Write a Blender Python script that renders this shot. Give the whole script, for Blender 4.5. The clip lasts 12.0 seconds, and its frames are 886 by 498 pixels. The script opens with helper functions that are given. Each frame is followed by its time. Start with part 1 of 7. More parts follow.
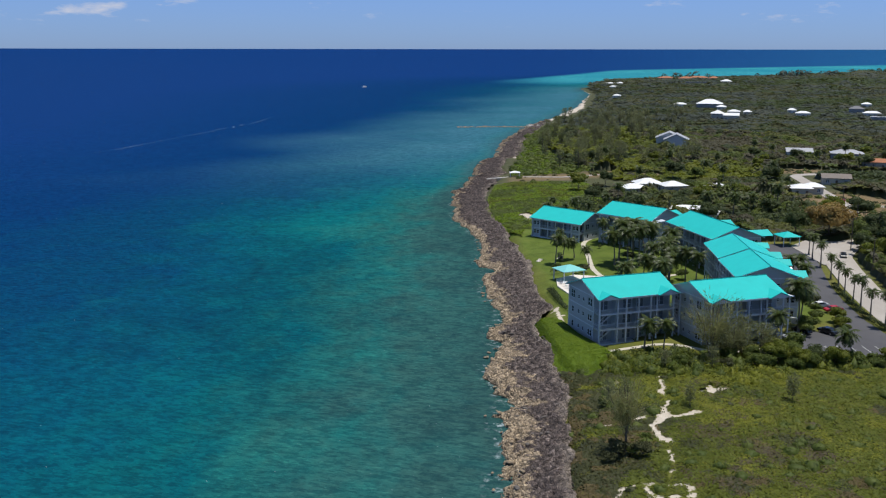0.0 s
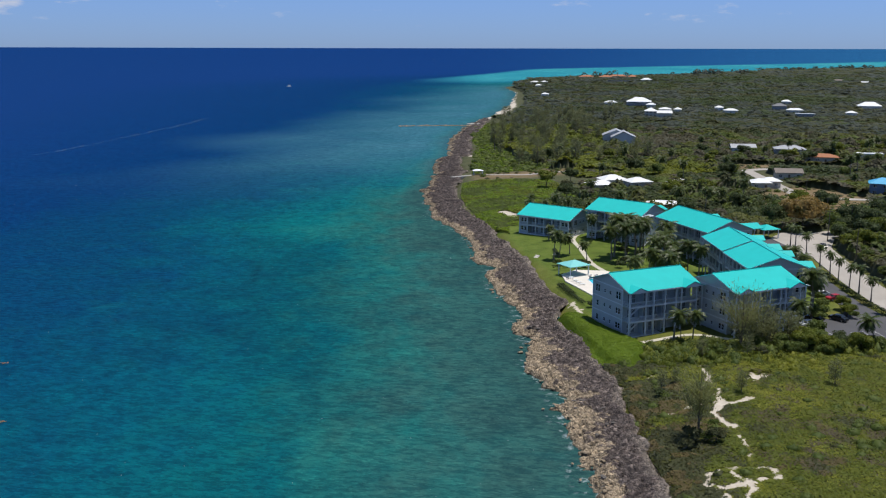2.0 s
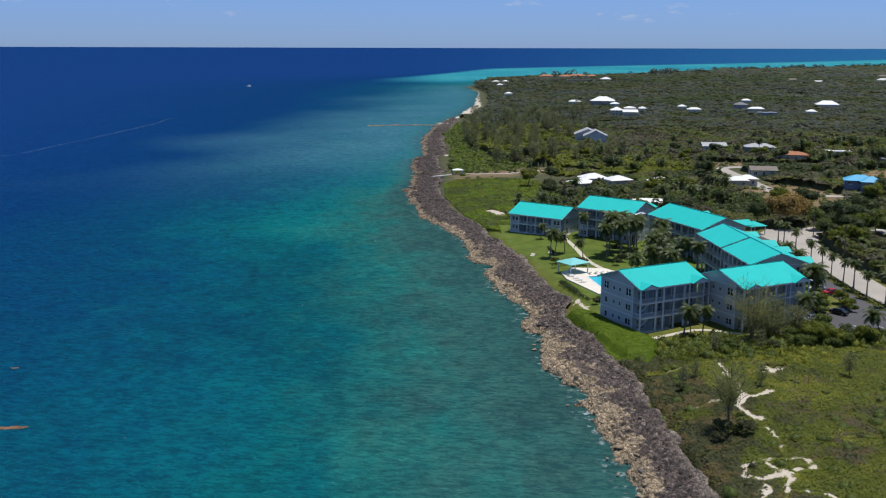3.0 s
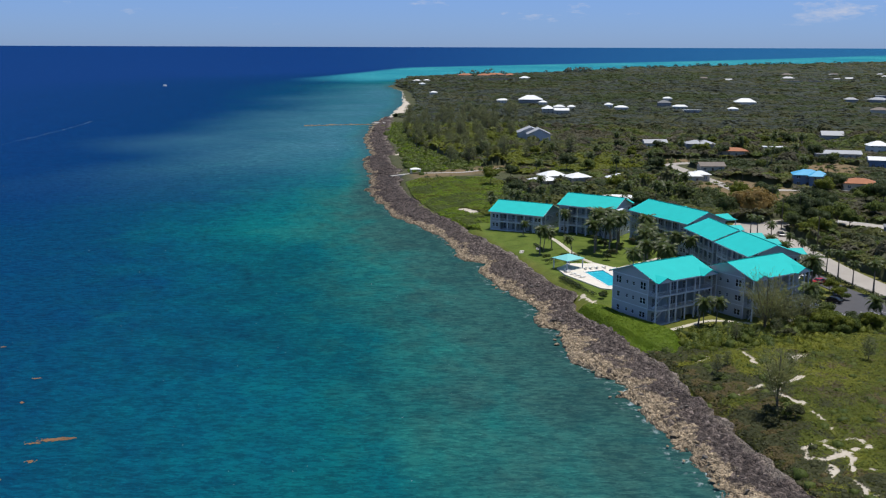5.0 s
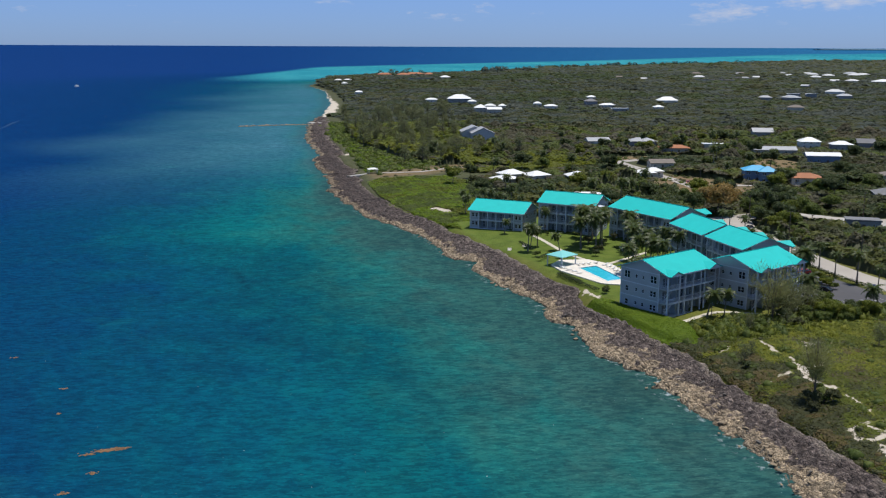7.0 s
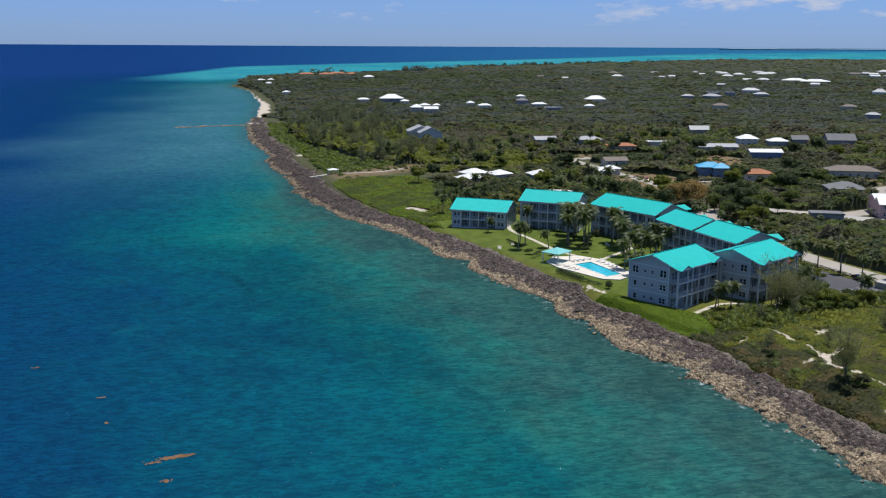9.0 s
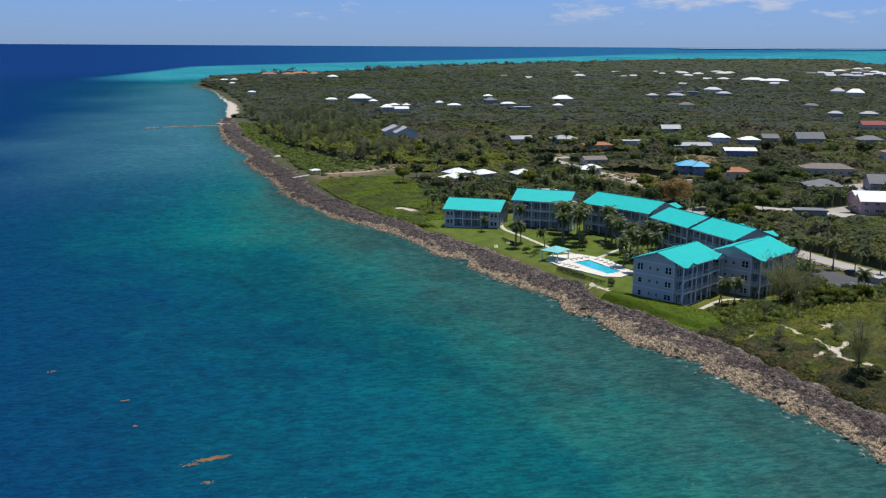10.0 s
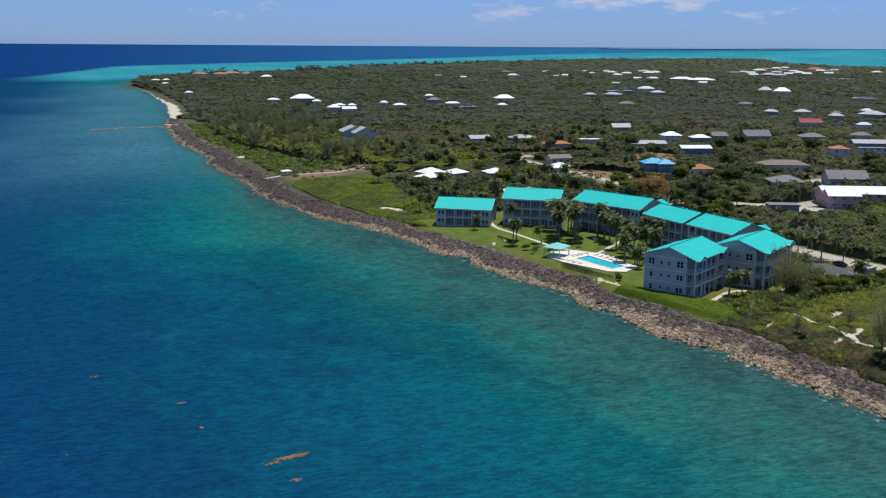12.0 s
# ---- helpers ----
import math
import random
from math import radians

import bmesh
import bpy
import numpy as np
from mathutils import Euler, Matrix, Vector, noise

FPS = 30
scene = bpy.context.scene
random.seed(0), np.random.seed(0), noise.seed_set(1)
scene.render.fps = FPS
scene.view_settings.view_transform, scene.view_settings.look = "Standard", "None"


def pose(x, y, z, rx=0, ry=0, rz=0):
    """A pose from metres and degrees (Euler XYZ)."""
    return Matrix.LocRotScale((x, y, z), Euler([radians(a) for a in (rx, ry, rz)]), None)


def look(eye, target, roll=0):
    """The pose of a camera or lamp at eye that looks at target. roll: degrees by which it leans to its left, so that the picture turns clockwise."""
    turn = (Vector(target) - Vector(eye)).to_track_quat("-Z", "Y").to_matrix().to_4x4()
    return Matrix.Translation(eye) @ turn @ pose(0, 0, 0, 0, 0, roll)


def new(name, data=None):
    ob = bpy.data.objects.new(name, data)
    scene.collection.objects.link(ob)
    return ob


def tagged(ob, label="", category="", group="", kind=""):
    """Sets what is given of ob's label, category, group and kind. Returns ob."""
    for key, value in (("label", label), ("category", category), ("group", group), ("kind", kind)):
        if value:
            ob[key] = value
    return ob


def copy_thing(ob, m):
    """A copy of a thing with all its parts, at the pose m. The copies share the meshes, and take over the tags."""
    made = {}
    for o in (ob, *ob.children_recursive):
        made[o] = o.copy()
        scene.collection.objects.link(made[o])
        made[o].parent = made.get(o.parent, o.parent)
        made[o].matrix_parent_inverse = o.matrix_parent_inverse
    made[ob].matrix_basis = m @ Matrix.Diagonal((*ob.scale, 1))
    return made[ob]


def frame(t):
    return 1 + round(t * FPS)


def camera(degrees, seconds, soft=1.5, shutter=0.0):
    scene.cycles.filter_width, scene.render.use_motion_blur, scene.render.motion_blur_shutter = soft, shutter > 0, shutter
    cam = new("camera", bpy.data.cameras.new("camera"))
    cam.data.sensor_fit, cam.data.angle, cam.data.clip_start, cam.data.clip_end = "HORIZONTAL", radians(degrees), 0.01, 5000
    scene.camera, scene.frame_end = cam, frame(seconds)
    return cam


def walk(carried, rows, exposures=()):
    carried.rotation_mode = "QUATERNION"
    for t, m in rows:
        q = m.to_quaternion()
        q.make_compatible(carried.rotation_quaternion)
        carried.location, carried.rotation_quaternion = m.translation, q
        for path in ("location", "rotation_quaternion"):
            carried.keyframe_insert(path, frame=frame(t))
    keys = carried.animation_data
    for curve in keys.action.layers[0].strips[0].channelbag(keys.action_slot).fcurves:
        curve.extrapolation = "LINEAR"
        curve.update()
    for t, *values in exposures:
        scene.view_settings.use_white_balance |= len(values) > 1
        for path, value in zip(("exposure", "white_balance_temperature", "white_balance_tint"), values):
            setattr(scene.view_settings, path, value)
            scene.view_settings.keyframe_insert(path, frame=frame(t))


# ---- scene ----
cam = camera(50.0, 12.0, soft=1.2)
PATH = [
    (0, (0.00, 0.00, 66.00), (0.000, 97.881, 45.524), 0.08),
    (0.5, (-6.52, -0.38, 66.01), (-4.305, 97.468, 45.507), 0.09),
    (1, (-13.00, -0.63, 66.02), (-8.535, 97.135, 45.496), 0.10),
    (1.5, (-19.44, -0.75, 66.04), (-12.697, 96.887, 45.492), 0.11),
    (2, (-25.83, -0.72, 66.06), (-16.796, 96.728, 45.495), 0.12),
    (2.5, (-32.18, -0.54, 66.09), (-20.839, 96.661, 45.503), 0.13),
    (3, (-38.50, -0.21, 66.12), (-24.832, 96.688, 45.519), 0.14),
    (3.5, (-44.77, 0.27, 66.16), (-28.781, 96.808, 45.540), 0.16),
    (4, (-51.02, 0.91, 66.21), (-32.693, 97.023, 45.568), 0.17),
    (4.5, (-57.23, 1.69, 66.26), (-36.575, 97.331, 45.603), 0.18),
    (5, (-63.40, 2.62, 66.32), (-40.434, 97.731, 45.644), 0.19),
    (5.5, (-69.55, 3.70, 66.38), (-44.277, 98.219, 45.691), 0.20),
    (6, (-75.66, 4.92, 66.45), (-48.111, 98.793, 45.745), 0.21),
    (6.5, (-81.75, 6.27, 66.52), (-51.944, 99.448, 45.805), 0.23),
    (7, (-87.81, 7.74, 66.60), (-55.781, 100.179, 45.872), 0.24),
    (7.5, (-93.85, 9.33, 66.68), (-59.631, 100.980, 45.945), 0.25),
    (8, (-99.86, 11.03, 66.77), (-63.500, 101.845, 46.025), 0.26),
    (8.5, (-105.85, 12.82, 66.86), (-67.395, 102.766, 46.111), 0.27),
    (9, (-111.82, 14.69, 66.96), (-71.322, 103.735, 46.203), 0.29),
    (9.5, (-117.77, 16.63, 67.07), (-75.289, 104.743, 46.302), 0.30),
    (10, (-123.70, 18.62, 67.18), (-79.302, 105.780, 46.407), 0.31),
    (10.5, (-129.61, 20.64, 67.30), (-83.367, 106.836, 46.519), 0.32),
    (11, (-135.51, 22.68, 67.42), (-87.489, 107.897, 46.637), 0.33),
    (11.5, (-141.40, 24.72, 67.54), (-91.676, 108.953, 46.762), 0.35),
    (12, (-147.27, 26.73, 67.68), (-95.931, 109.990, 46.893), 0.36),
]
walk(cam, [(t, look(eye, target, roll)) for t, eye, target, roll in PATH])

# ---- world, sun ----
SUN_EL, SUN_AZ = radians(77), radians(74)          # azimuth from +y towards +x
world = bpy.data.worlds.new("sky")
scene.world = world
world.use_nodes = True
wn, wl = world.node_tree.nodes, world.node_tree.links
wn.clear()
sky = wn.new("ShaderNodeTexSky")
sky.sky_type, sky.sun_disc = "NISHITA", False
sky.sun_elevation, sky.sun_rotation = SUN_EL, SUN_AZ
sky.altitude, sky.air_density, sky.dust_density, sky.ozone_density = 60, 1.0, 0.1, 2.0
wc = wn.new("ShaderNodeTexCoord")
wm = wn.new("ShaderNodeMapping")
wm.inputs["Scale"].default_value = (17, 17, 62)
wm.inputs["Location"].default_value = (3.1, 0.7, 1.5)
wnoise = wn.new("ShaderNodeTexNoise")
wnoise.inputs["Scale"].default_value, wnoise.inputs["Detail"].default_value, wnoise.inputs["Roughness"].default_value = 1.0, 7, 0.62
wramp = wn.new("ShaderNodeValToRGB")
wramp.color_ramp.elements[0].position, wramp.color_ramp.elements[1].position = 0.63, 0.80
wsep = wn.new("ShaderNodeSeparateXYZ")
wband = wn.new("ShaderNodeMapRange")
wband.inputs["From Min"].default_value, wband.inputs["From Max"].default_value = 0.018, 0.034
wmul = wn.new("ShaderNodeMath")
wmul.operation = "MULTIPLY"
wmix = wn.new("ShaderNodeMix")
wmix.data_type = "RGBA"
wmix.inputs[7].default_value = (5.2, 5.6, 6.8, 1)
wbg = wn.new("ShaderNodeBackground")
wbg.inputs["Strength"].default_value = 0.103
wout = wn.new("ShaderNodeOutputWorld")
wl.new(wc.outputs["Generated"], wm.inputs["Vector"])
wl.new(wm.outputs["Vector"], wnoise.inputs["Vector"])
wsum = wnoise.outputs["Fac"]
for az, near, most in ((-22, 0.985, 0.10), (45, 0.965, 0.12)):
    wdot, wgate, wadd = wn.new("ShaderNodeVectorMath"), wn.new("ShaderNodeMapRange"), wn.new("ShaderNodeMath")
    wdot.operation, wadd.operation = "DOT_PRODUCT", "ADD"
    wdot.inputs[1].default_value = (math.sin(radians(az)), math.cos(radians(az)), 0.05)
    wgate.inputs["From Min"].default_value, wgate.inputs["From Max"].default_value, wgate.inputs["To Max"].default_value = near, 1.0, most
    wl.new(wc.outputs["Generated"], wdot.inputs[0])
    wl.new(wdot.outputs["Value"], wgate.inputs["Value"])
    wl.new(wsum, wadd.inputs[0])
    wl.new(wgate.outputs["Result"], wadd.inputs[1])
    wsum = wadd.outputs[0]
wl.new(wsum, wramp.inputs["Fac"])
wl.new(wc.outputs["Generated"], wsep.inputs[0])
wl.new(wsep.outputs["Z"], wband.inputs["Value"])
wl.new(wramp.outputs["Color"], wmul.inputs[0])
wl.new(wband.outputs["Result"], wmul.inputs[1])
wl.new(wmul.outputs[0], wmix.inputs[0])
# the clear tropical sky keeps its blue down to the horizon
wtint = wn.new("ShaderNodeValToRGB")
wtint.color_ramp.elements[0].position, wtint.color_ramp.elements[0].color = 0.0, (0.31, 0.50, 1.12, 1)
wtint.color_ramp.elements[1].position, wtint.color_ramp.elements[1].color = 0.45, (0.85, 0.93, 1.0, 1)
wblue = wn.new("ShaderNodeMix")
wblue.data_type, wblue.blend_type = "RGBA", "MULTIPLY"
wblue.inputs[0].default_value = 1.0
wl.new(wsep.outputs["Z"], wtint.inputs["Fac"])
wl.new(sky.outputs["Color"], wblue.inputs[6])
wl.new(wtint.outputs["Color"], wblue.inputs[7])
wl.new(wblue.outputs[2], wmix.inputs[6])
wl.new(wmix.outputs[2], wbg.inputs["Color"])
wl.new(wbg.outputs[0], wout.inputs["Surface"])

sun_data = bpy.data.lights.new("sun", "SUN")
sun_data.energy, sun_data.angle, sun_data.color = 4.6, radians(0.53), (1.0, 0.965, 0.91)
sun = new("sun", sun_data)
to_sun = Vector((math.sin(SUN_AZ) * math.cos(SUN_EL), math.cos(SUN_AZ) * math.cos(SUN_EL), math.sin(SUN_EL)))
sun.rotation_mode = "QUATERNION"
sun.rotation_quaternion = to_sun.to_track_quat("Z", "Y")
sun.location = (0, 0, 300)

# ---- materials ----
class Nodes:
    """A material's node tree, with short calls to add and join nodes."""

    def __init__(self, name):
        self.m = bpy.data.materials.new(name)
        self.m.use_nodes = True
        self.t = self.m.node_tree
        self.p = self.t.nodes["Principled BSDF"]

    def node(self, kind):
        return self.t.nodes.new(kind)

    def link(self, a, b):
        self.t.links.new(a, b)

    def coords(self, scale=(1, 1, 1)):
        g = self.node("ShaderNodeNewGeometry")
        v = self.node("ShaderNodeMapping")
        v.inputs["Scale"].default_value = scale
        self.link(g.outputs["Position"], v.inputs["Vector"])
        return v.outputs["Vector"]

    def turned(self, degrees, stretch):
        """Places turned about the upright axis, then stretched."""
        g, r, v = self.node("ShaderNodeNewGeometry"), self.node("ShaderNodeVectorRotate"), self.node("ShaderNodeMapping")
        r.rotation_type = "Z_AXIS"
        r.inputs["Angle"].default_value = radians(degrees)
        v.inputs["Scale"].default_value = stretch
        self.link(g.outputs["Position"], r.inputs["Vector"])
        self.link(r.outputs["Vector"], v.inputs["Vector"])
        return v.outputs["Vector"]

    def noise(self, scale, detail=4, rough=0.6, stretch=(1, 1, 1), distort=0.0, turn=0):
        n = self.node("ShaderNodeTexNoise")
        n.inputs["Scale"].default_value, n.inputs["Detail"].default_value = scale, detail
        n.inputs["Roughness"].default_value, n.inputs["Distortion"].default_value = rough, distort
        self.link(self.turned(turn, stretch) if turn else self.coords(stretch), n.inputs["Vector"])
        return n.outputs["Fac"]

    def ramp(self, fac, *stops):
        r = self.node("ShaderNodeValToRGB")
        e = r.color_ramp.elements
        while len(e) < len(stops):
            e.new(0.5)
        for el, (pos, col) in zip(e, stops):
            el.position, el.color = pos, col
        self.link(fac, r.inputs["Fac"])
        return r.outputs["Color"]

    def span(self, value, a, b, lo=0.0, hi=1.0):
        r = self.node("ShaderNodeMapRange")
        r.inputs["From Min"].default_value, r.inputs["From Max"].default_value = a, b
        r.inputs["To Min"].default_value, r.inputs["To Max"].default_value = lo, hi
        self.link(value, r.inputs["Value"])
        return r.outputs["Result"]

    def mix(self, fac, a, b, blend="MIX"):
        x = self.node("ShaderNodeMix")
        x.data_type, x.blend_type = "RGBA", blend
        for socket, value in ((x.inputs[0], fac), (x.inputs[6], a), (x.inputs[7], b)):
            if isinstance(value, (tuple, float, int)):
                socket.default_value = value
            else:
                self.link(value, socket)
        return x.outputs[2]

    def math(self, op, a, b):
        x = self.node("ShaderNodeMath")
        x.operation = op
        for socket, value in zip(x.inputs, (a, b)):
            if isinstance(value, (float, int)):
                socket.default_value = value
            else:
                self.link(value, socket)
        return x.outputs[0]

    def attr(self, name):
        a = self.node("ShaderNodeAttribute")
        a.attribute_name = name
        return a.outputs["Fac"]

    def bump(self, height, strength, distance=0.1):
        b = self.node("ShaderNodeBump")
        b.inputs["Strength"].default_value, b.inputs["Distance"].default_value = strength, distance
        self.link(height, b.inputs["Height"])
        self.link(b.outputs["Normal"], self.p.inputs["Normal"])

    def done(self, color, rough=0.8, metal=0.0, spec=0.3):
        if isinstance(color, tuple):
            self.p.inputs["Base Color"].default_value = color
        else:
            self.link(color, self.p.inputs["Base Color"])
        if isinstance(rough, float):
            self.p.inputs["Roughness"].default_value = rough
        else:
            self.link(rough, self.p.inputs["Roughness"])
        self.p.inputs["Metallic"].default_value = metal
        self.p.inputs["Specular IOR Level"].default_value = spec
        return self.m


def lin(r, g, b):
    return (r, g, b, 1)


def scaled(c, k):
    return (min(c[0] * k, 1), min(c[1] * k, 1), min(c[2] * k, 1), 1)


def plain(name, c, rough=0.7, vary=0.18, big=0.12, small=2.5, metal=0.0, spec=0.3, relief=0.15, per=True):
    """A worn surface: stains at a large scale, grain at a small one, each object a little different."""
    n = Nodes(name)
    stain = n.span(n.noise(big, 5), 0.3, 0.7)
    grain = n.noise(small, 4)
    col = n.mix(stain, scaled(c, 1 - vary), scaled(c, 1 + vary))
    col = n.mix(n.span(grain, 0.3, 0.7, 0, 0.35), col, scaled(c, 0.75))
    if per:
        info = n.node("ShaderNodeObjectInfo")
        col = n.mix(n.span(info.outputs["Random"], 0, 1, 0, 0.3), col, scaled(c, 0.8))
    if relief:
        n.bump(grain, relief, 0.05)
    return n.done(col, rough, metal, spec)


def foliage(name, a, b, c, rough=0.6):
    """Leaves: each clump and each plant has its own green, with dry ones among them."""
    n = Nodes(name)
    g = n.node("ShaderNodeNewGeometry")
    info = n.node("ShaderNodeObjectInfo")
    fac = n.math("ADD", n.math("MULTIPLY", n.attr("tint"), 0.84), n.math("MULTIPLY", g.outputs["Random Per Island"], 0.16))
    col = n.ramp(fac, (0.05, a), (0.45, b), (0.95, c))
    patch = n.span(n.noise(0.035, 3), 0.35, 0.65)
    col = n.mix(n.math("MULTIPLY", patch, 0.4), col, scaled(c, 1.1))
    col = n.mix(n.span(info.outputs["Random"], 0, 1, 0, 0.4), col, scaled(a, 1.0))
    m = n.done(col, rough, 0, 0.25)
    through_light = n.node("ShaderNodeBsdfTranslucent")
    n.link(n.mix(0.5, col, scaled(c, 1.3)), through_light.inputs["Color"])
    both = n.node("ShaderNodeMixShader")
    both.inputs[0].default_value = 0.4
    n.link(n.p.outputs[0], both.inputs[1])
    n.link(through_light.outputs[0], both.inputs[2])
    n.link(both.outputs[0], n.t.nodes["Material Output"].inputs["Surface"])
    return m


M_LEAF_DARK = foliage("leaves_dark", lin(.035, .052, .017), lin(.053, .073, .022), lin(.074, .096, .029))
M_LEAF = foliage("leaves_green", lin(.056, .083, .016), lin(.089, .124, .022), lin(.135, .163, .032))
M_LEAF_OLIVE = foliage("leaves_olive", lin(.051, .059, .023), lin(.072, .079, .030), lin(.100, .102, .040))
M_LEAF_BRIGHT = foliage("leaves_bright", lin(.098, .165, .007), lin(.132, .205, .009), lin(.168, .236, .012))
M_LEAF_YELLOW = foliage("leaves_yellow_green", lin(.125, .150, .014), lin(.180, .198, .018), lin(.245, .240, .026))
M_LEAF_DRY = foliage("leaves_dry_brown", lin(.095, .078, .034), lin(.135, .106, .044), lin(.18, .138, .054))
# greyer, bluer green: distance haze put into the leaf colour
M_LEAF_HAZED = foliage("leaves_haze_greyed", lin(.050, .063, .045), lin(.067, .081, .059), lin(.090, .102, .076))
M_LEAF_RUST = foliage("leaves_rust", lin(.13, .105, .034), lin(.21, .145, .044), lin(.30, .195, .058))
M_LEAF_SAGE = foliage("leaves_sage", lin(.067, .081, .017), lin(.094, .106, .022), lin(.128, .133, .028))
M_LEAF_BROWN = foliage("leaves_brown_twigs", lin(.060, .060, .034), lin(.084, .080, .045), lin(.113, .100, .056))
M_LEAF_FIELD = foliage("leaves_field", lin(.074, .099, .010), lin(.113, .141, .013), lin(.166, .178, .019))
M_BRUSH = foliage("dead_brush", lin(.070, .056, .032), lin(.102, .083, .047), lin(.140, .114, .064))
M_NEEDLE = foliage("needles_grey_green", lin(.115, .130, .055), lin(.155, .168, .072), lin(.205, .212, .096))
M_NEEDLE_PALE = foliage("needles_pale_olive", lin(.17, .18, .065), lin(.22, .225, .085), lin(.28, .275, .11))
M_PALM = foliage("palm_fronds", lin(.030, .048, .014), lin(.054, .078, .020), lin(.090, .115, .030), 0.45)
M_BARK = plain("bark", lin(.13, .105, .08), 0.9, 0.3, 1.2, 9)
M_PALM_BARK = plain("palm_bark", lin(.20, .175, .145), 0.9, 0.25, 1.0, 7)
M_ROOF = plain("turquoise_roof_paint", lin(.018, .475, .435), 0.45, 0.07, 0.35, 6, spec=0.2, relief=0.05)
M_SIDING = plain("grey_blue_siding", lin(.40, .43, .455), 0.65, 0.06, 0.2, 5, relief=0.06)
M_WHITE = plain("white_paint", lin(.70, .71, .70), 0.55, 0.06, 0.4, 4, relief=0.05)
M_TRIM = plain("pale_grey_trim", lin(.56, .60, .66), 0.55, 0.06, 0.4, 4, relief=0.05)
M_SLAB = plain("gallery_floor_concrete", lin(.42, .44, .46), 0.8, 0.1, 0.5, 4)
M_GALLERY = plain("gallery_wall_siding", lin(.38, .43, .46), 0.65, 0.06, 0.2, 5, relief=0.06)
M_PAVE = plain("pale_concrete_path", lin(.50, .46, .37), 0.85, 0.1, 0.3, 3)
M_DECK = plain("white_pool_deck", lin(.66, .61, .53), 0.75, 0.06, 0.4, 3)
M_ASPHALT = plain("asphalt", lin(.085, .083, .088), 0.9, 0.18, 0.12, 2.5)
M_ROAD = plain("bleached_road", lin(.36, .325, .285), 0.9, 0.1, 0.1, 1.5)
M_LINE = plain("road_paint", lin(.62, .62, .58), 0.7)
M_RUBBER = plain("rubber", lin(.02, .02, .02), 0.8)
M_CHROME = plain("steel", lin(.5, .5, .52), 0.3, 0.05, metal=1.0)
M_CONCRETE = plain("weathered_concrete", lin(.40, .38, .35), 0.85, 0.15, 0.4, 3)


def glass(name, tint):
    n = Nodes(name)
    n.done(tint, 0.03, 0, 0.5)
    n.p.inputs["Transmission Weight"].default_value = 0.85
    n.p.inputs["IOR"].default_value = 1.45
    return n.m


M_GLASS = glass("window_glass", lin(.10, .12, .14))
M_CURTAIN = glass("gallery_glass", lin(.22, .25, .28))
M_CURTAIN.node_tree.nodes["Principled BSDF"].inputs["Transmission Weight"].default_value = 0.25
M_POOL = Nodes("pool_water")
M_POOL.bump(M_POOL.noise(1.6, 3), 0.25, 0.06)
M_POOL = M_POOL.done(M_POOL.mix(M_POOL.span(M_POOL.noise(0.7, 3), 0.35, 0.65), lin(.02, .42, .56), lin(.05, .52, .64)), 0.08, 0, 0.5)


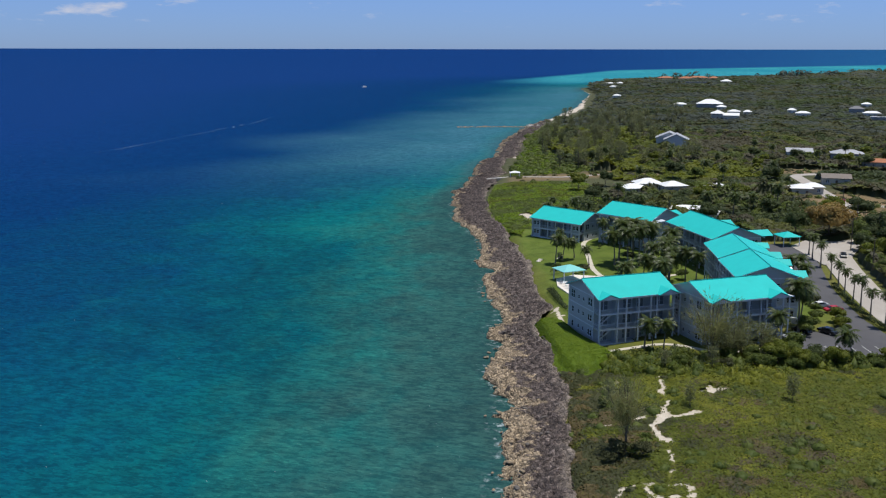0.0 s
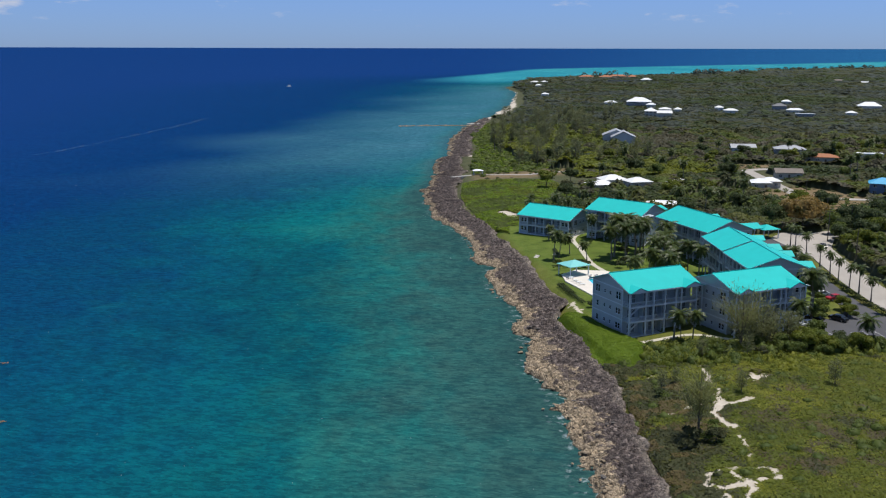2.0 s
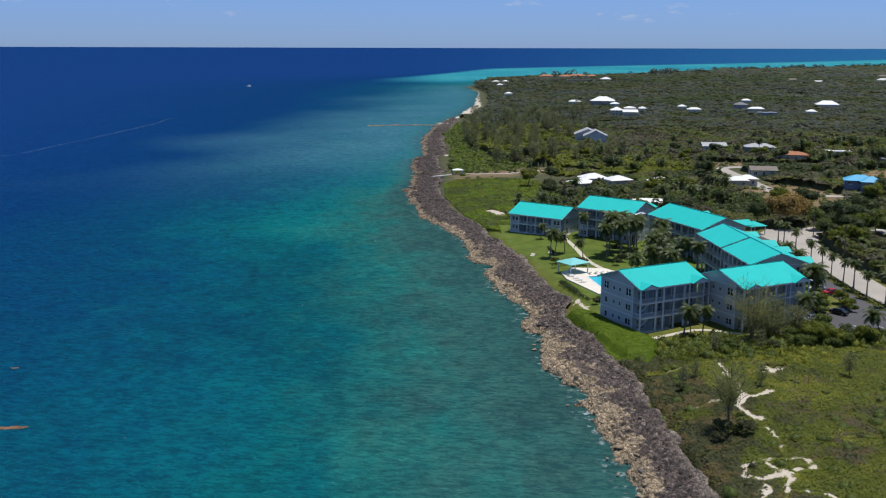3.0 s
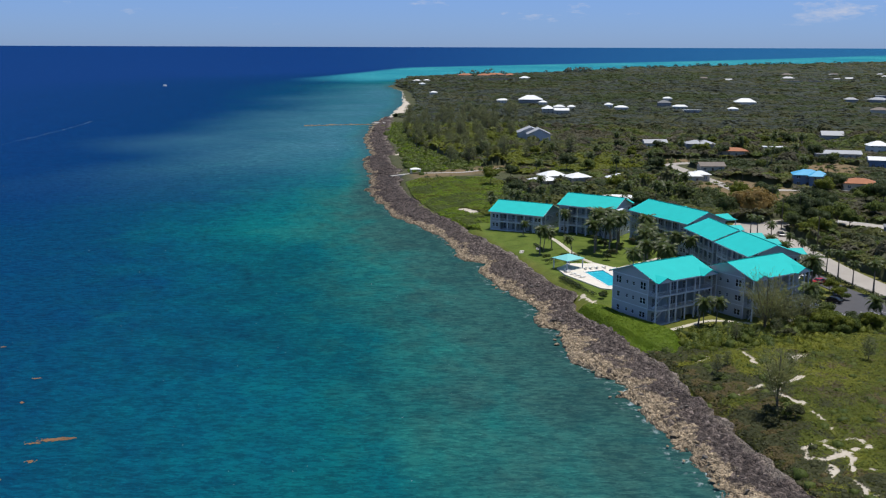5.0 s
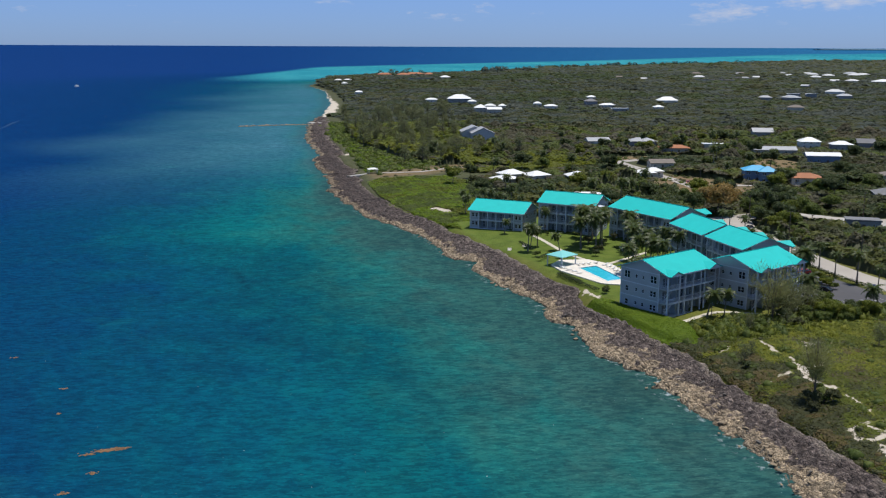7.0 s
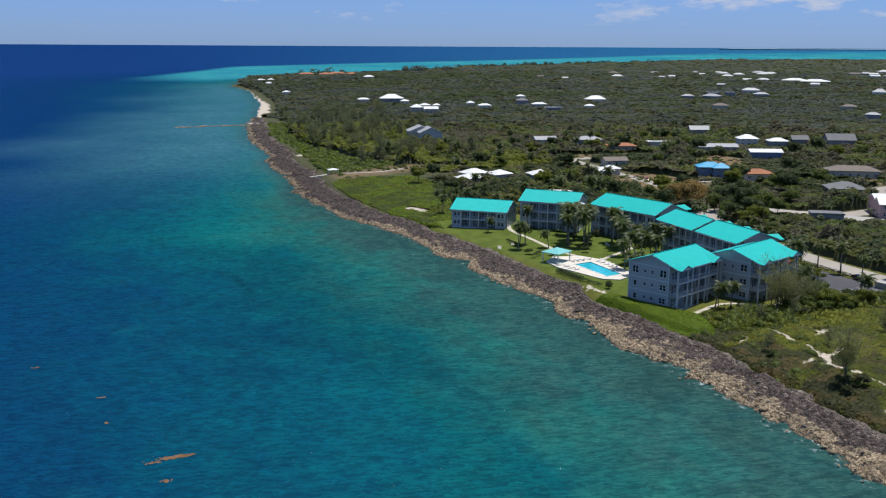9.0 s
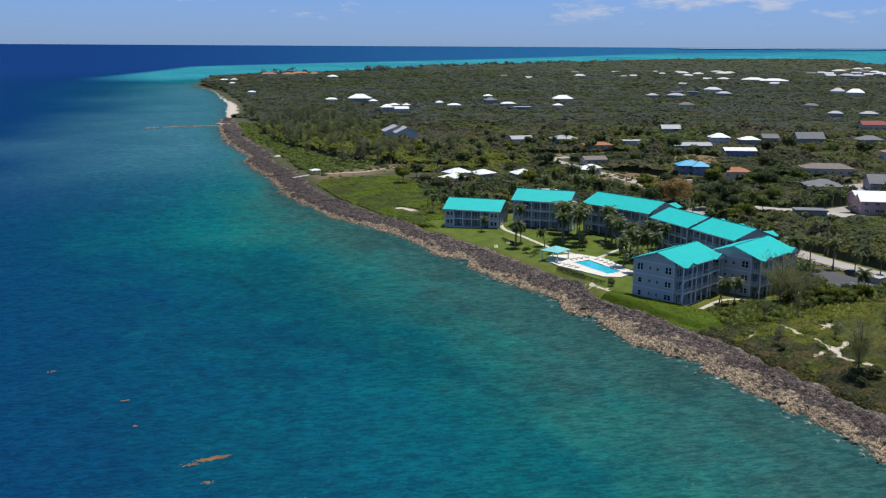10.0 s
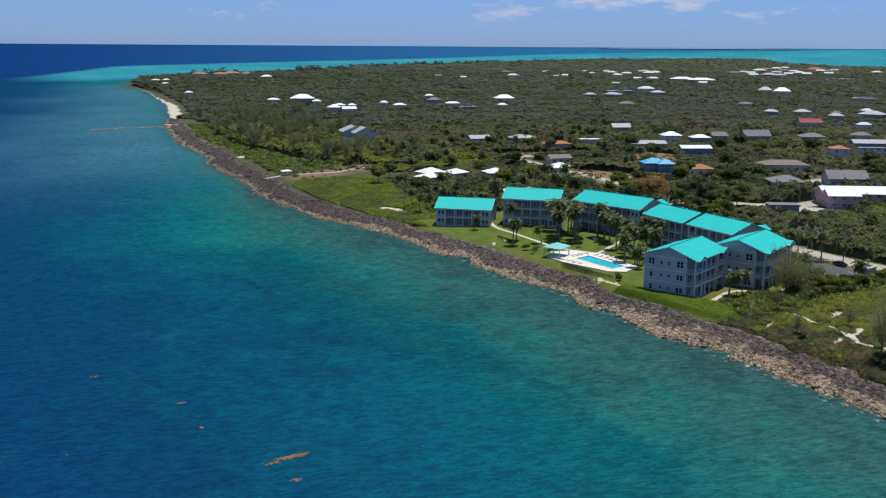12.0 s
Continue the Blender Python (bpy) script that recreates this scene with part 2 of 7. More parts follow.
def sea_material():
    n = Nodes("sea_water")
    depth = n.attr("offshore")
    patch = n.noise(0.022, 5, 0.62, (0.9, 0.6, 1))
    fine = n.noise(0.09, 5, 0.65, (1.2, 0.7, 1))
    d = n.math("ADD", depth, n.span(patch, 0.3, 0.7, -16, 16))
    d = n.math("ADD", d, n.span(fine, 0.3, 0.7, -9, 9))
    col = n.ramp(n.span(d, 0, 400),
                 (0.00, lin(.026, .076, .066)), (0.04, lin(.027, .098, .084)), (0.085, lin(.013, .122, .106)),
                 (0.13, lin(.001, .106, .112)), (0.20, lin(.0, .076, .110)), (0.28, lin(.0, .047, .102)),
                 (0.45, lin(.0, .030, .108)), (1.00, lin(.003, .033, .140)))
    # dark coral heads and weed on the shelf, pale sand pockets
    coral = n.span(n.noise(0.055, 6, 0.7, (1.4, 0.55, 1)), 0.52, 0.66)
    near = n.span(depth, 90, 160, 1, 0.12)
    col = n.mix(n.math("MULTIPLY", n.math("MULTIPLY", coral, near), 0.18), col, lin(.005, .032, .044))
    sand = n.span(n.noise(0.05, 5, 0.6, (0.8, 1.1, 1)), 0.60, 0.72)
    col = n.mix(n.math("MULTIPLY", n.math("MULTIPLY", sand, near), 0.22), col, lin(.008, .15, .145))
    # a broad dark weed bed and a pale sand bar on the shelf
    ragged = n.span(n.noise(0.03, 5, 0.65), 0.3, 0.7, -0.35, 0.35)
    bed = n.span(n.math("ADD", n.attr("weed_bed"), ragged), 0.3, 0.85)
    col = n.mix(n.math("MULTIPLY", bed, 0.75), col, lin(.50, .62, .74), "MULTIPLY")
    bar = n.span(n.math("ADD", n.attr("sand_bar"), ragged), 0.25, 0.95)
    col = n.mix(n.math("MULTIPLY", bar, 0.4), col, lin(.002, .150, .145))
    # the pale sandy flat off the point, some distance haze in its colour
    col = n.mix(n.math("MULTIPLY", n.attr("flat"), n.span(n.noise(0.012, 4, 0.6), 0.3, 0.7, 0.65, 1.0)), col, lin(.048, .150, .196))
    # far water made paler: haze and low-sky sheen put into the colour
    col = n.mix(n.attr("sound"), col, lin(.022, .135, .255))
    lag = n.attr("lagoon")
    lagoon = n.ramp(n.noise(0.004, 4, 0.6), (0.3, lin(.014, .19, .25)), (0.7, lin(.045, .28, .30)))
    col = n.mix(lag, col, lagoon)
    mottle = n.noise(0.21, 5, 0.7)
    col = n.mix(n.math("MULTIPLY", n.span(mottle, 0.46, 0.62, 0, 0.6), near), col, lin(.62, .66, .70), "MULTIPLY")
    # light and shade painted on wind ripples, broken swells, crests; flecks: glints and foam
    ripple_shade = n.noise(0.95, 4, 0.72, (0.40, 1.0, 1), 0.5, turn=17)
    col = n.mix(n.span(ripple_shade, 0.46, 0.56, 0.0, 0.66), col, lin(.36, .52, .62), "MULTIPLY")
    crest_light = n.noise(2.1, 3, 0.7, (0.36, 1.0, 1), 0.5, turn=14)
    col = n.mix(n.span(crest_light, 0.52, 0.68, 0.0, 0.8), col, lin(1.7, 1.5, 1.4), "MULTIPLY")
    swell_shade = n.noise(0.2, 5, 0.75, (0.6, 1.0, 1), 0.8, turn=20)
    col = n.mix(n.span(swell_shade, 0.42, 0.66, 0.0, 0.4), col, lin(.45, .62, .72), "MULTIPLY")
    glint_fleck = n.span(n.noise(1.5, 3, 0.8, (0.5, 1.0, 1), turn=17), 0.725, 0.755)
    col = n.mix(n.math("MULTIPLY", glint_fleck, 0.75), col, lin(.55, .62, .64))
    wash = n.math("MULTIPLY", n.span(depth, 0.3, 2.6, 1, 0), n.span(n.noise(0.6, 4, 0.7), 0.56, 0.66))
    col = n.mix(n.math("MULTIPLY", wash, 0.4), col, lin(.62, .68, .70))
    waves = n.math("ADD", n.math("MULTIPLY", n.noise(0.55, 5, 0.65, (0.4, 1.0, 1), 0.4, turn=34), 1.0), n.math("MULTIPLY", n.noise(1.7, 3, 0.6, (1, 0.6, 1)), 0.35))
    n.bump(waves, 0.45, 0.6)
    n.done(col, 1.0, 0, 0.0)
    # a ruffled sea mirrors little of the low sky: one thin gloss over the colour of the water
    gloss = n.node("ShaderNodeBsdfGlossy")
    gloss.inputs["Roughness"].default_value = 0.2
    gloss.inputs["Color"].default_value = (1, 1, 1, 1)
    n.link(n.p.inputs["Normal"].links[0].from_socket, gloss.inputs["Normal"])
    both = n.node("ShaderNodeMixShader")
    both.inputs[0].default_value = 0.03
    n.link(n.p.outputs[0], both.inputs[1])
    n.link(gloss.outputs[0], both.inputs[2])
    n.link(both.outputs[0], n.t.nodes["Material Output"].inputs["Surface"])
    return n.m


def ground_material():
    n = Nodes("island_ground")
    big, fine, grit = n.noise(0.05, 5, 0.65), n.noise(0.6, 5, 0.7), n.noise(4.0, 3, 0.7)
    scrub = n.ramp(big, (0.30, lin(.090, .108, .018)), (0.5, lin(.125, .128, .026)), (0.70, lin(.170, .142, .050)))
    scrub = n.mix(n.span(fine, 0.4, 0.7, 0, 0.55), scrub, lin(.065, .075, .028))
    wood = n.ramp(n.noise(0.09, 6, 0.75), (0.32, lin(.046, .052, .026)), (0.52, lin(.070, .074, .036)), (0.72, lin(.10, .092, .050)))
    col = n.mix(n.attr("wood"), scrub, wood)
    lawn = n.ramp(n.noise(0.2, 6, 0.7), (0.34, lin(.058, .088, .015)), (0.52, lin(.092, .132, .022)), (0.68, lin(.118, .150, .030)))
    lawn = n.mix(n.span(fine, 0.4, 0.7, 0, 0.35), lawn, lin(.10, .105, .03))
    col = n.mix(n.attr("lawn"), col, lawn)
    soil = n.mix(n.span(n.noise(0.12, 5, 0.7), 0.35, 0.65), lin(.135, .100, .048), lin(.21, .150, .090))
    col = n.mix(n.attr("soil"), col, soil)
    sand = n.mix(n.span(fine, 0.35, 0.65), lin(.42, .36, .285), lin(.54, .48, .40))
    edge = n.span(n.math("ADD", n.attr("sand"), n.span(n.noise(0.9, 5, 0.7), 0.3, 0.7, -0.35, 0.35)), 0.42, 0.62)
    col = n.mix(edge, col, sand)
    n.bump(n.math("ADD", fine, grit), 0.5, 0.25)
    return n.done(col, 0.95, 0, 0.1)


def rock_material(name="iron_shore_rock"):
    n = Nodes(name)
    w = n.attr("inland")
    zone = n.math("ADD", w, n.span(n.noise(0.22, 6, 0.7), 0.3, 0.7, -0.32, 0.32))
    tan = n.ramp(n.noise(1.3, 6, 0.75), (0.36, lin(.080, .062, .045)), (0.46, lin(.33, .26, .172)), (0.64, lin(.49, .395, .275)))
    dark = n.ramp(n.noise(1.1, 7, 0.78, (1.0, 0.6, 1)), (0.38, lin(.032, .026, .024)), (0.5, lin(.098, .078, .070)), (0.65, lin(.26, .215, .19)))
    pale = n.ramp(n.noise(1.1, 4, 0.7), (0.35, lin(.22, .19, .155)), (0.65, lin(.42, .36, .30)))
    col = n.mix(n.span(zone, 0.34, 0.44), tan, dark)
    col = n.mix(n.span(n.attr("rim"), 0.86, 1.0, 0.0, 0.75), col, pale)
    col = n.mix(1.0, col, lin(.86, .88, .90), "MULTIPLY")
    col = n.mix(n.attr("north"), col, lin(.76, .75, .76), "MULTIPLY")
    wet = n.span(n.attr("height"), 1.32, 1.6, 1, 0)
    col = n.mix(n.math("MULTIPLY", wet, 0.7), col, lin(.05, .046, .04))
    pits = n.noise(2.2, 6, 0.8)
    # broken blocks: each of its own tone, with dark cracks between
    warp = n.node("ShaderNodeVectorMath")
    warp.operation = "MULTIPLY_ADD"
    wob = n.node("ShaderNodeTexNoise")
    wob.inputs["Scale"].default_value = 0.7
    n.link(n.coords(), wob.inputs["Vector"])
    n.link(wob.outputs["Color"], warp.inputs[0])
    warp.inputs[1].default_value = (1.6, 1.6, 1.6)
    n.link(n.coords((1.0, 0.75, 1.0)), warp.inputs[2])
    cells, cracks = n.node("ShaderNodeTexVoronoi"), n.node("ShaderNodeTexVoronoi")
    cracks.feature = "DISTANCE_TO_EDGE"
    for v in (cells, cracks):
        v.inputs["Scale"].default_value = 1.6
        n.link(warp.outputs[0], v.inputs["Vector"])
    tone = n.node("ShaderNodeSeparateColor")
    n.link(cells.outputs["Color"], tone.inputs[0])
    col = n.mix(1.0, col, n.ramp(tone.outputs[0], (0.0, lin(.60, .58, .57)), (1.0, lin(1.6, 1.52, 1.45))), "MULTIPLY")
    col = n.mix(n.span(cracks.outputs["Distance"], 0.0, 0.12, 0.45, 0.0), col, lin(.030, .025, .023))
    pits = n.math("ADD", pits, n.span(cracks.outputs["Distance"], 0.0, 0.25, 0.0, 0.7))
    n.bump(pits, 0.85, 0.4)
    return n.done(col, 0.9, 0, 0.2)


M_SEA, M_GROUND, M_SHORE = sea_material(), ground_material(), rock_material()
M_BOULDER = plain("tan_boulder", lin(.24, .185, .122), 0.9, 0.3, 0.5, 3, relief=0.6)
M_BOULDER_DARK = plain("dark_boulder", lin(.12, .105, .092), 0.9, 0.3, 0.5, 3, relief=0.6)
M_WEED = plain("sargassum", lin(.20, .112, .056), 0.9, 0.3, 0.5, 2)

# ---- mesh helpers ----
def mesh_of(name, verts, faces, material, smooth=False):
    """A mesh from arrays of places and of faces (all of one number of corners)."""
    verts, faces = np.asarray(verts, np.float32), np.asarray(faces, np.int32)
    me = bpy.data.meshes.new(name)
    k = faces.shape[1]
    me.vertices.add(len(verts))
    me.vertices.foreach_set("co", verts.ravel())
    me.loops.add(faces.size)
    me.loops.foreach_set("vertex_index", faces.ravel())
    me.polygons.add(len(faces))
    me.polygons.foreach_set("loop_start", np.arange(0, faces.size, k, dtype=np.int32))
    me.polygons.foreach_set("use_smooth", np.full(len(faces), smooth))
    me.materials.append(material)
    me.update(calc_edges=True)
    return me


def give(me, name, values):
    me.attributes.new(name, "FLOAT", "POINT").data.foreach_set("value", np.asarray(values, np.float32).ravel())


def grid_faces(rows, cols, wrap=False):
    a = np.arange(rows * cols).reshape(rows, cols)
    if wrap:
        a = np.concatenate([a, a[:, :1]], 1)
    return np.stack([a[:-1, :-1], a[:-1, 1:], a[1:, 1:], a[1:, :-1]], -1).reshape(-1, 4)


def from_bm(name, bm, material, smooth=False):
    bmesh.ops.recalc_face_normals(bm, faces=bm.faces)
    me = bpy.data.meshes.new(name)
    bm.to_mesh(me)
    bm.free()
    me.materials.append(material)
    if smooth:
        me.polygons.foreach_set("use_smooth", np.full(len(me.polygons), True))
    return me


def part(name, bm, material, parent, label="", smooth=False):
    """Links a bmesh (or a ready mesh) as one object under a thing or a part."""
    me = bm if isinstance(bm, bpy.types.Mesh) else from_bm(name, bm, material, smooth)
    ob = new(name, me)
    ob.parent = parent
    return tagged(ob, label) if label else ob


def box(bm, x0, y0, z0, x1, y1, z1, m=None):
    vs = [bm.verts.new(p if m is None else m @ Vector(p)) for p in
          ((x0, y0, z0), (x1, y0, z0), (x1, y1, z0), (x0, y1, z0), (x0, y0, z1), (x1, y0, z1), (x1, y1, z1), (x0, y1, z1))]
    for f in ((3, 2, 1, 0), (4, 5, 6, 7), (0, 1, 5, 4), (1, 2, 6, 5), (2, 3, 7, 6), (3, 0, 4, 7)):
        bm.faces.new([vs[i] for i in f])


def slab(bm, pts, up, thick):
    """A flat slab whose upper face has these corners; it goes thick metres down along -up."""
    top = [bm.verts.new(p) for p in pts]
    low = [bm.verts.new(Vector(p) - Vector(up) * thick) for p in pts]
    bm.faces.new(top)
    bm.faces.new(low[::-1])
    for i in range(len(pts)):
        j = (i + 1) % len(pts)
        bm.faces.new((top[i], low[i], low[j], top[j]))


def beam(bm, a, b, w, h=None):
    """A bar of square or flat section from a to b."""
    a, b = Vector(a), Vector(b)
    m = Matrix.Translation(a) @ (b - a).to_track_quat("Z", "Y").to_matrix().to_4x4()
    h = h or w
    box(bm, -w / 2, -h / 2, 0, w / 2, h / 2, (b - a).length, m)


def tube(bm, rings, sides=7):
    """A tapered tube through rows of (centre, radius)."""
    prev = None
    for c, r in rings:
        ring = [bm.verts.new(Vector(c) + Vector((math.cos(2 * math.pi * i / sides) * r, math.sin(2 * math.pi * i / sides) * r, 0))) for i in range(sides)]
        if prev:
            for i in range(sides):
                bm.faces.new((prev[i], prev[(i + 1) % sides], ring[(i + 1) % sides], ring[i]))
        prev = ring
    bm.faces.new(prev)


def thing(name, x, y, z, turn, label, category, group="", kind=""):
    ob = new(name)
    ob.empty_display_size = 0.5
    ob.matrix_basis = pose(x, y, z, 0, 0, turn)
    return tagged(ob, label, category, group, kind)


# ---- noise and the shape of the island ----
def lattice(ix, iy, seed):
    h = (ix.astype(np.int64) * 374761393 + iy.astype(np.int64) * 668265263 + seed * 1442695041) & 0x7FFFFFFF
    h = ((h ^ (h >> 13)) * 1274126177) & 0x7FFFFFFF
    return ((h ^ (h >> 16)) & 0xFFFF) / 65535.0


def value_noise(x, y, seed=0):
    ix, iy = np.floor(x), np.floor(y)
    fx, fy = x - ix, y - iy
    fx, fy = fx * fx * (3 - 2 * fx), fy * fy * (3 - 2 * fy)
    a, b = lattice(ix, iy, seed), lattice(ix + 1, iy, seed)
    c, d = lattice(ix, iy + 1, seed), lattice(ix + 1, iy + 1, seed)
    return (a * (1 - fx) + b * fx) * (1 - fy) + (c * (1 - fx) + d * fx) * fy


def fbm(x, y, size, octaves=4, seed=0, gain=0.5):
    total, amp, norm = 0, 1.0, 0
    for k in range(octaves):
        total = total + amp * value_noise(x / size * 2**k, y / size * 2**k, seed + 17 * k)
        norm += amp
        amp *= gain
    return total / norm


def ease(v, a, b):
    t = np.clip((v - a) / (b - a), 0, 1)
    return t * t * (3 - 2 * t)


# the western shore: x of the waterline by y
SHORE_Y = [-3000, -400, 0, 60, 110, 130, 150, 165, 190, 217, 242, 262, 281, 293, 316, 350, 383, 437, 460, 486, 545, 591, 655, 700, 807, 865, 960, 1100, 1290, 1450, 1650]
SHORE_X = [-160, -30, 0, 5, 10, 11.6, 13.4, 13.9, 13, 14.9, 16.2, 17.5, 15.8, 13.2, 12.2, 8.4, 4.5, 5.5, 9, 15.5, 19, 33, 38, 46, 68, 84, 112, 150, 188, 218, 232]
# its coves and points along the resort
COVES = [(109.4, 5.5), (115, 5.0), (120, 7.2), (125, 9.2), (129.7, 8.1), (137.7, 7.2), (143.0, 9.7), (148.5, 8.9), (153.3, 10.6), (155.8, 12.0), (159.7, 9.7), (161.8, 8.4), (164.8, 13.6), (168.3, 12.3), (170.6, 12.5), (173.0, 9.1), (177.1, 10.7), (182.0, 8.5), (187.2, 9.2), (190.8, 10.3), (198.5, 11.0), (204.6, 13.9), (209.7, 9.3), (215.6, 10.4), (220.3, 13.1), (226.7, 15.6), (231.9, 14.9), (238.4, 12.3), (247.1, 11.2), (257.7, 11.1), (268.5, 11.2), (276.4, 16.6), (283.2, 10.7), (290.3, 10.4), (301.3, 11.7), (310.3, 13.0), (319.8, 12.4), (329.9, 11.6), (340.6, 9.9), (351.9, 7.2), (364.1, 3.5)]
# the inner edge of its rocks
INNER = [(96, 17.5), (127, 19.3), (133, 19.8), (143, 21), (155, 22.4), (169, 23.8), (185, 23.6), (196, 24.4), (205, 22.2), (214, 20.6), (223, 24), (229, 28.4), (239, 26.2), (258, 25.8), (272, 25.8), (283, 27.4), (295, 24.4), (304, 24.6), (313, 22.6), (345, 22), (370, 19.6), (414, 19.4), (449, 21.5)]
SEA = 1.3
SHORE_Y, SHORE_X = zip(*sorted([p for p in zip(SHORE_Y, SHORE_X) if p[0] < 105 or p[0] > 375] + COVES))
SHELF_Y = [0, 120, 160, 200, 212, 225, 236, 262, 291, 329, 378, 443, 534, 622, 700, 800, 870, 900]
SHELF_W = [11.5, 11.5, 12.5, 12.5, 11, 12.5, 13, 13.5, 13, 11.5, 12.5, 16, 15, 15, 16, 18, 11, 2]
# the far shores, round to the sound in the east
FAR_SHORE = [(232, 1650), (300, 1850), (430, 2010), (620, 2080), (900, 2350), (1300, 2720), (2000, 3150), (3000, 3830), (4226, 3900), (4226, 3734), (3230, 2813), (2842, 2364),
             (2673, 1913), (2700, 1500), (3400, 600), (3400, -3000)]


def shore_x(y):
    ragged = (fbm(np.asarray(y, float), 0 * np.asarray(y, float) + 3.3, 6.5, 4, 5, 0.6) - 0.5) * (2.2 + 8.8 * ease(np.asarray(y, float), 360, 420))
    return np.interp(y, SHORE_Y, SHORE_X) + ragged


shore_line = np.array([(float(shore_x(y)), y) for y in np.arange(-600, 1640, 4.0)])
LAND = np.concatenate([[(-160, -3000)], shore_line, FAR_SHORE])


def inland(x, y):
    """Distance to the shore: more than 0 on land, less in the sea."""
    x, y = np.asarray(x, float), np.asarray(y, float)
    flat_x, flat_y = x.ravel(), y.ravel()
    best, inside = np.full(flat_x.shape, 1e12), np.zeros(flat_x.shape, bool)
    coarse = np.concatenate([LAND[:1], LAND[1:-len(FAR_SHORE)][::2], LAND[-len(FAR_SHORE):]])
    for (ax, ay), (bx, by) in zip(coarse, np.roll(coarse, -1, 0)):
        dx, dy = bx - ax, by - ay
        t = np.clip(((flat_x - ax) * dx + (flat_y - ay) * dy) / (dx * dx + dy * dy + 1e-9), 0, 1)
        best = np.minimum(best, (flat_x - ax - t * dx) ** 2 + (flat_y - ay - t * dy) ** 2)
        cross = ((ay > flat_y) != (by > flat_y))
        inside ^= cross & (flat_x < (bx - ax) * (flat_y - ay) / (by - ay + 1e-12) + ax)
    d = np.sqrt(best)
    return np.where(inside, d, -d).reshape(x.shape)


CENTRE, NEAR_R, SIGHT = (-70.0, 10.0), 2350.0, 66.6


def far_bend(x, y, z):
    """Brings the far distance within 4.7 km of the middle of the flight, on a rising bowl, in the same directions."""
    x, y, z = (np.asarray(v, float) for v in (x, y, z))
    dx, dy = x - CENTRE[0], y - CENTRE[1]
    r = np.sqrt(dx * dx + dy * dy) + 1e-9
    near = np.where(r <= NEAR_R, r, NEAR_R * (2 - NEAR_R / r))
    k = near / r
    lift = 5.0 * ease(np.log(r), math.log(7000), math.log(60000))
    return CENTRE[0] + dx * k, CENTRE[1] + dy * k, np.where(k < 1, SIGHT - (SIGHT - z) * k, z) + lift


def land_height(x, y, s=None):
    s = inland(x, y) if s is None else s
    rise = 1.7 * ease(s, -0.5, 3.0) + 1.9 * ease(s, 2, 12) + 0.6 * ease(s, 12, 40)
    rise = rise + 1.0 * ease(s, 10, 24) * (1 - ease(y, 172, 186))          # the low dune south of the resort
    rise = rise + 0.8 * ease(s, 75, 200)
    low = 1 - 0.75 * ease(y, 830, 900) * (1 - ease(s, 10, 60))          # the beach lies lower
    rise = rise - 2.1 * ease(s, 0.0, 1.0) * (1 - ease(s - np.interp(y, SHELF_Y, SHELF_W), -3.0, 1.5)) * (1 - ease(y, 860, 900)) * ease(y, 60, 96)
    rolling = (fbm(np.asarray(x, float), np.asarray(y, float), 26, 3, 9) - 0.5) * 0.7 * ease(s, 8, 30)
    rise = rise * low + 1.25 * ease(y, 840, 880) * (1 - ease(s, 10, 60)) * ease(s, -1, 4)
    return np.where(s > 0, rise + rolling, -2.5 + 2.5 * ease(s, -6, 0.2))


def height_at(x, y):
    return float(land_height(np.array([float(x)]), np.array([float(y)]))[0])


def in_polygon(x, y, poly):
    inside = np.zeros(np.shape(x), bool)
    for (ax, ay), (bx, by) in zip(poly, poly[1:] + poly[:1]):
        inside ^= ((ay > y) != (by > y)) & (x < (bx - ax) * (y - ay) / (by - ay + 1e-12) + ax)
    return inside


def line_distance(x, y, pts):
    best = np.full(np.shape(x), 1e9)
    for (ax, ay), (bx, by) in zip(pts, pts[1:]):
        dx, dy = bx - ax, by - ay
        t = np.clip(((x - ax) * dx + (y - ay) * dy) / (dx * dx + dy * dy + 1e-9), 0, 1)
        best = np.minimum(best, np.hypot(x - ax - t * dx, y - ay - t * dy))
    return best


def track_distance(x, y, pts):
    """Distance to a trodden line with uneven sides."""
    wx, wy = x + 2.2 * (fbm(x, y, 2.2, 3, 36, 0.6) - 0.5), y + 2.2 * (fbm(x, y, 2.2, 3, 37, 0.6) - 0.5)
    return line_distance(wx, wy, pts) + 0.9 * (fbm(x, y, 3.1, 2, 38) - 0.45)


def edge_band(x, y, poly, width):
    """1 inside a polygon, falling to 0 over a band round its outline."""
    d = line_distance(x, y, poly + poly[:1])
    return np.where(in_polygon(x, y, poly), 0.5 + 0.5 * ease(d, 0, width), 0.5 - 0.5 * ease(d, 0, width))


GARDEN = [(27, 222), (30, 214), (54, 222), (72, 214), (90, 214), (98, 240), (102, 275), (92, 300), (74, 318), (40, 336), (27, 334), (24, 312), (25, 285), (28, 262), (27, 240)]
VERGE = [(26, 316), (30, 330), (24, 352), (20, 372), (18, 350), (20, 322)]
CLEARING = [(34, 457), (60, 462), (92, 476), (110, 470), (112, 484), (88, 496), (60, 482), (36, 474)]
BARE = [(128, 352), (141, 340), (153, 334), (180, 356), (190, 378), (184, 406), (172, 417), (146, 392)]
BARE_B = [(165.4, 484), (230.3, 465.4), (237.7, 484), (179.3, 502.5)]
BARE_D = [(216, 400), (239, 402), (272, 440), (272, 462), (244, 455), (222, 424)]
BARE_C = [(211.7, 346.8), (267.3, 326.4), (272.9, 346.8), (221, 365.3)]
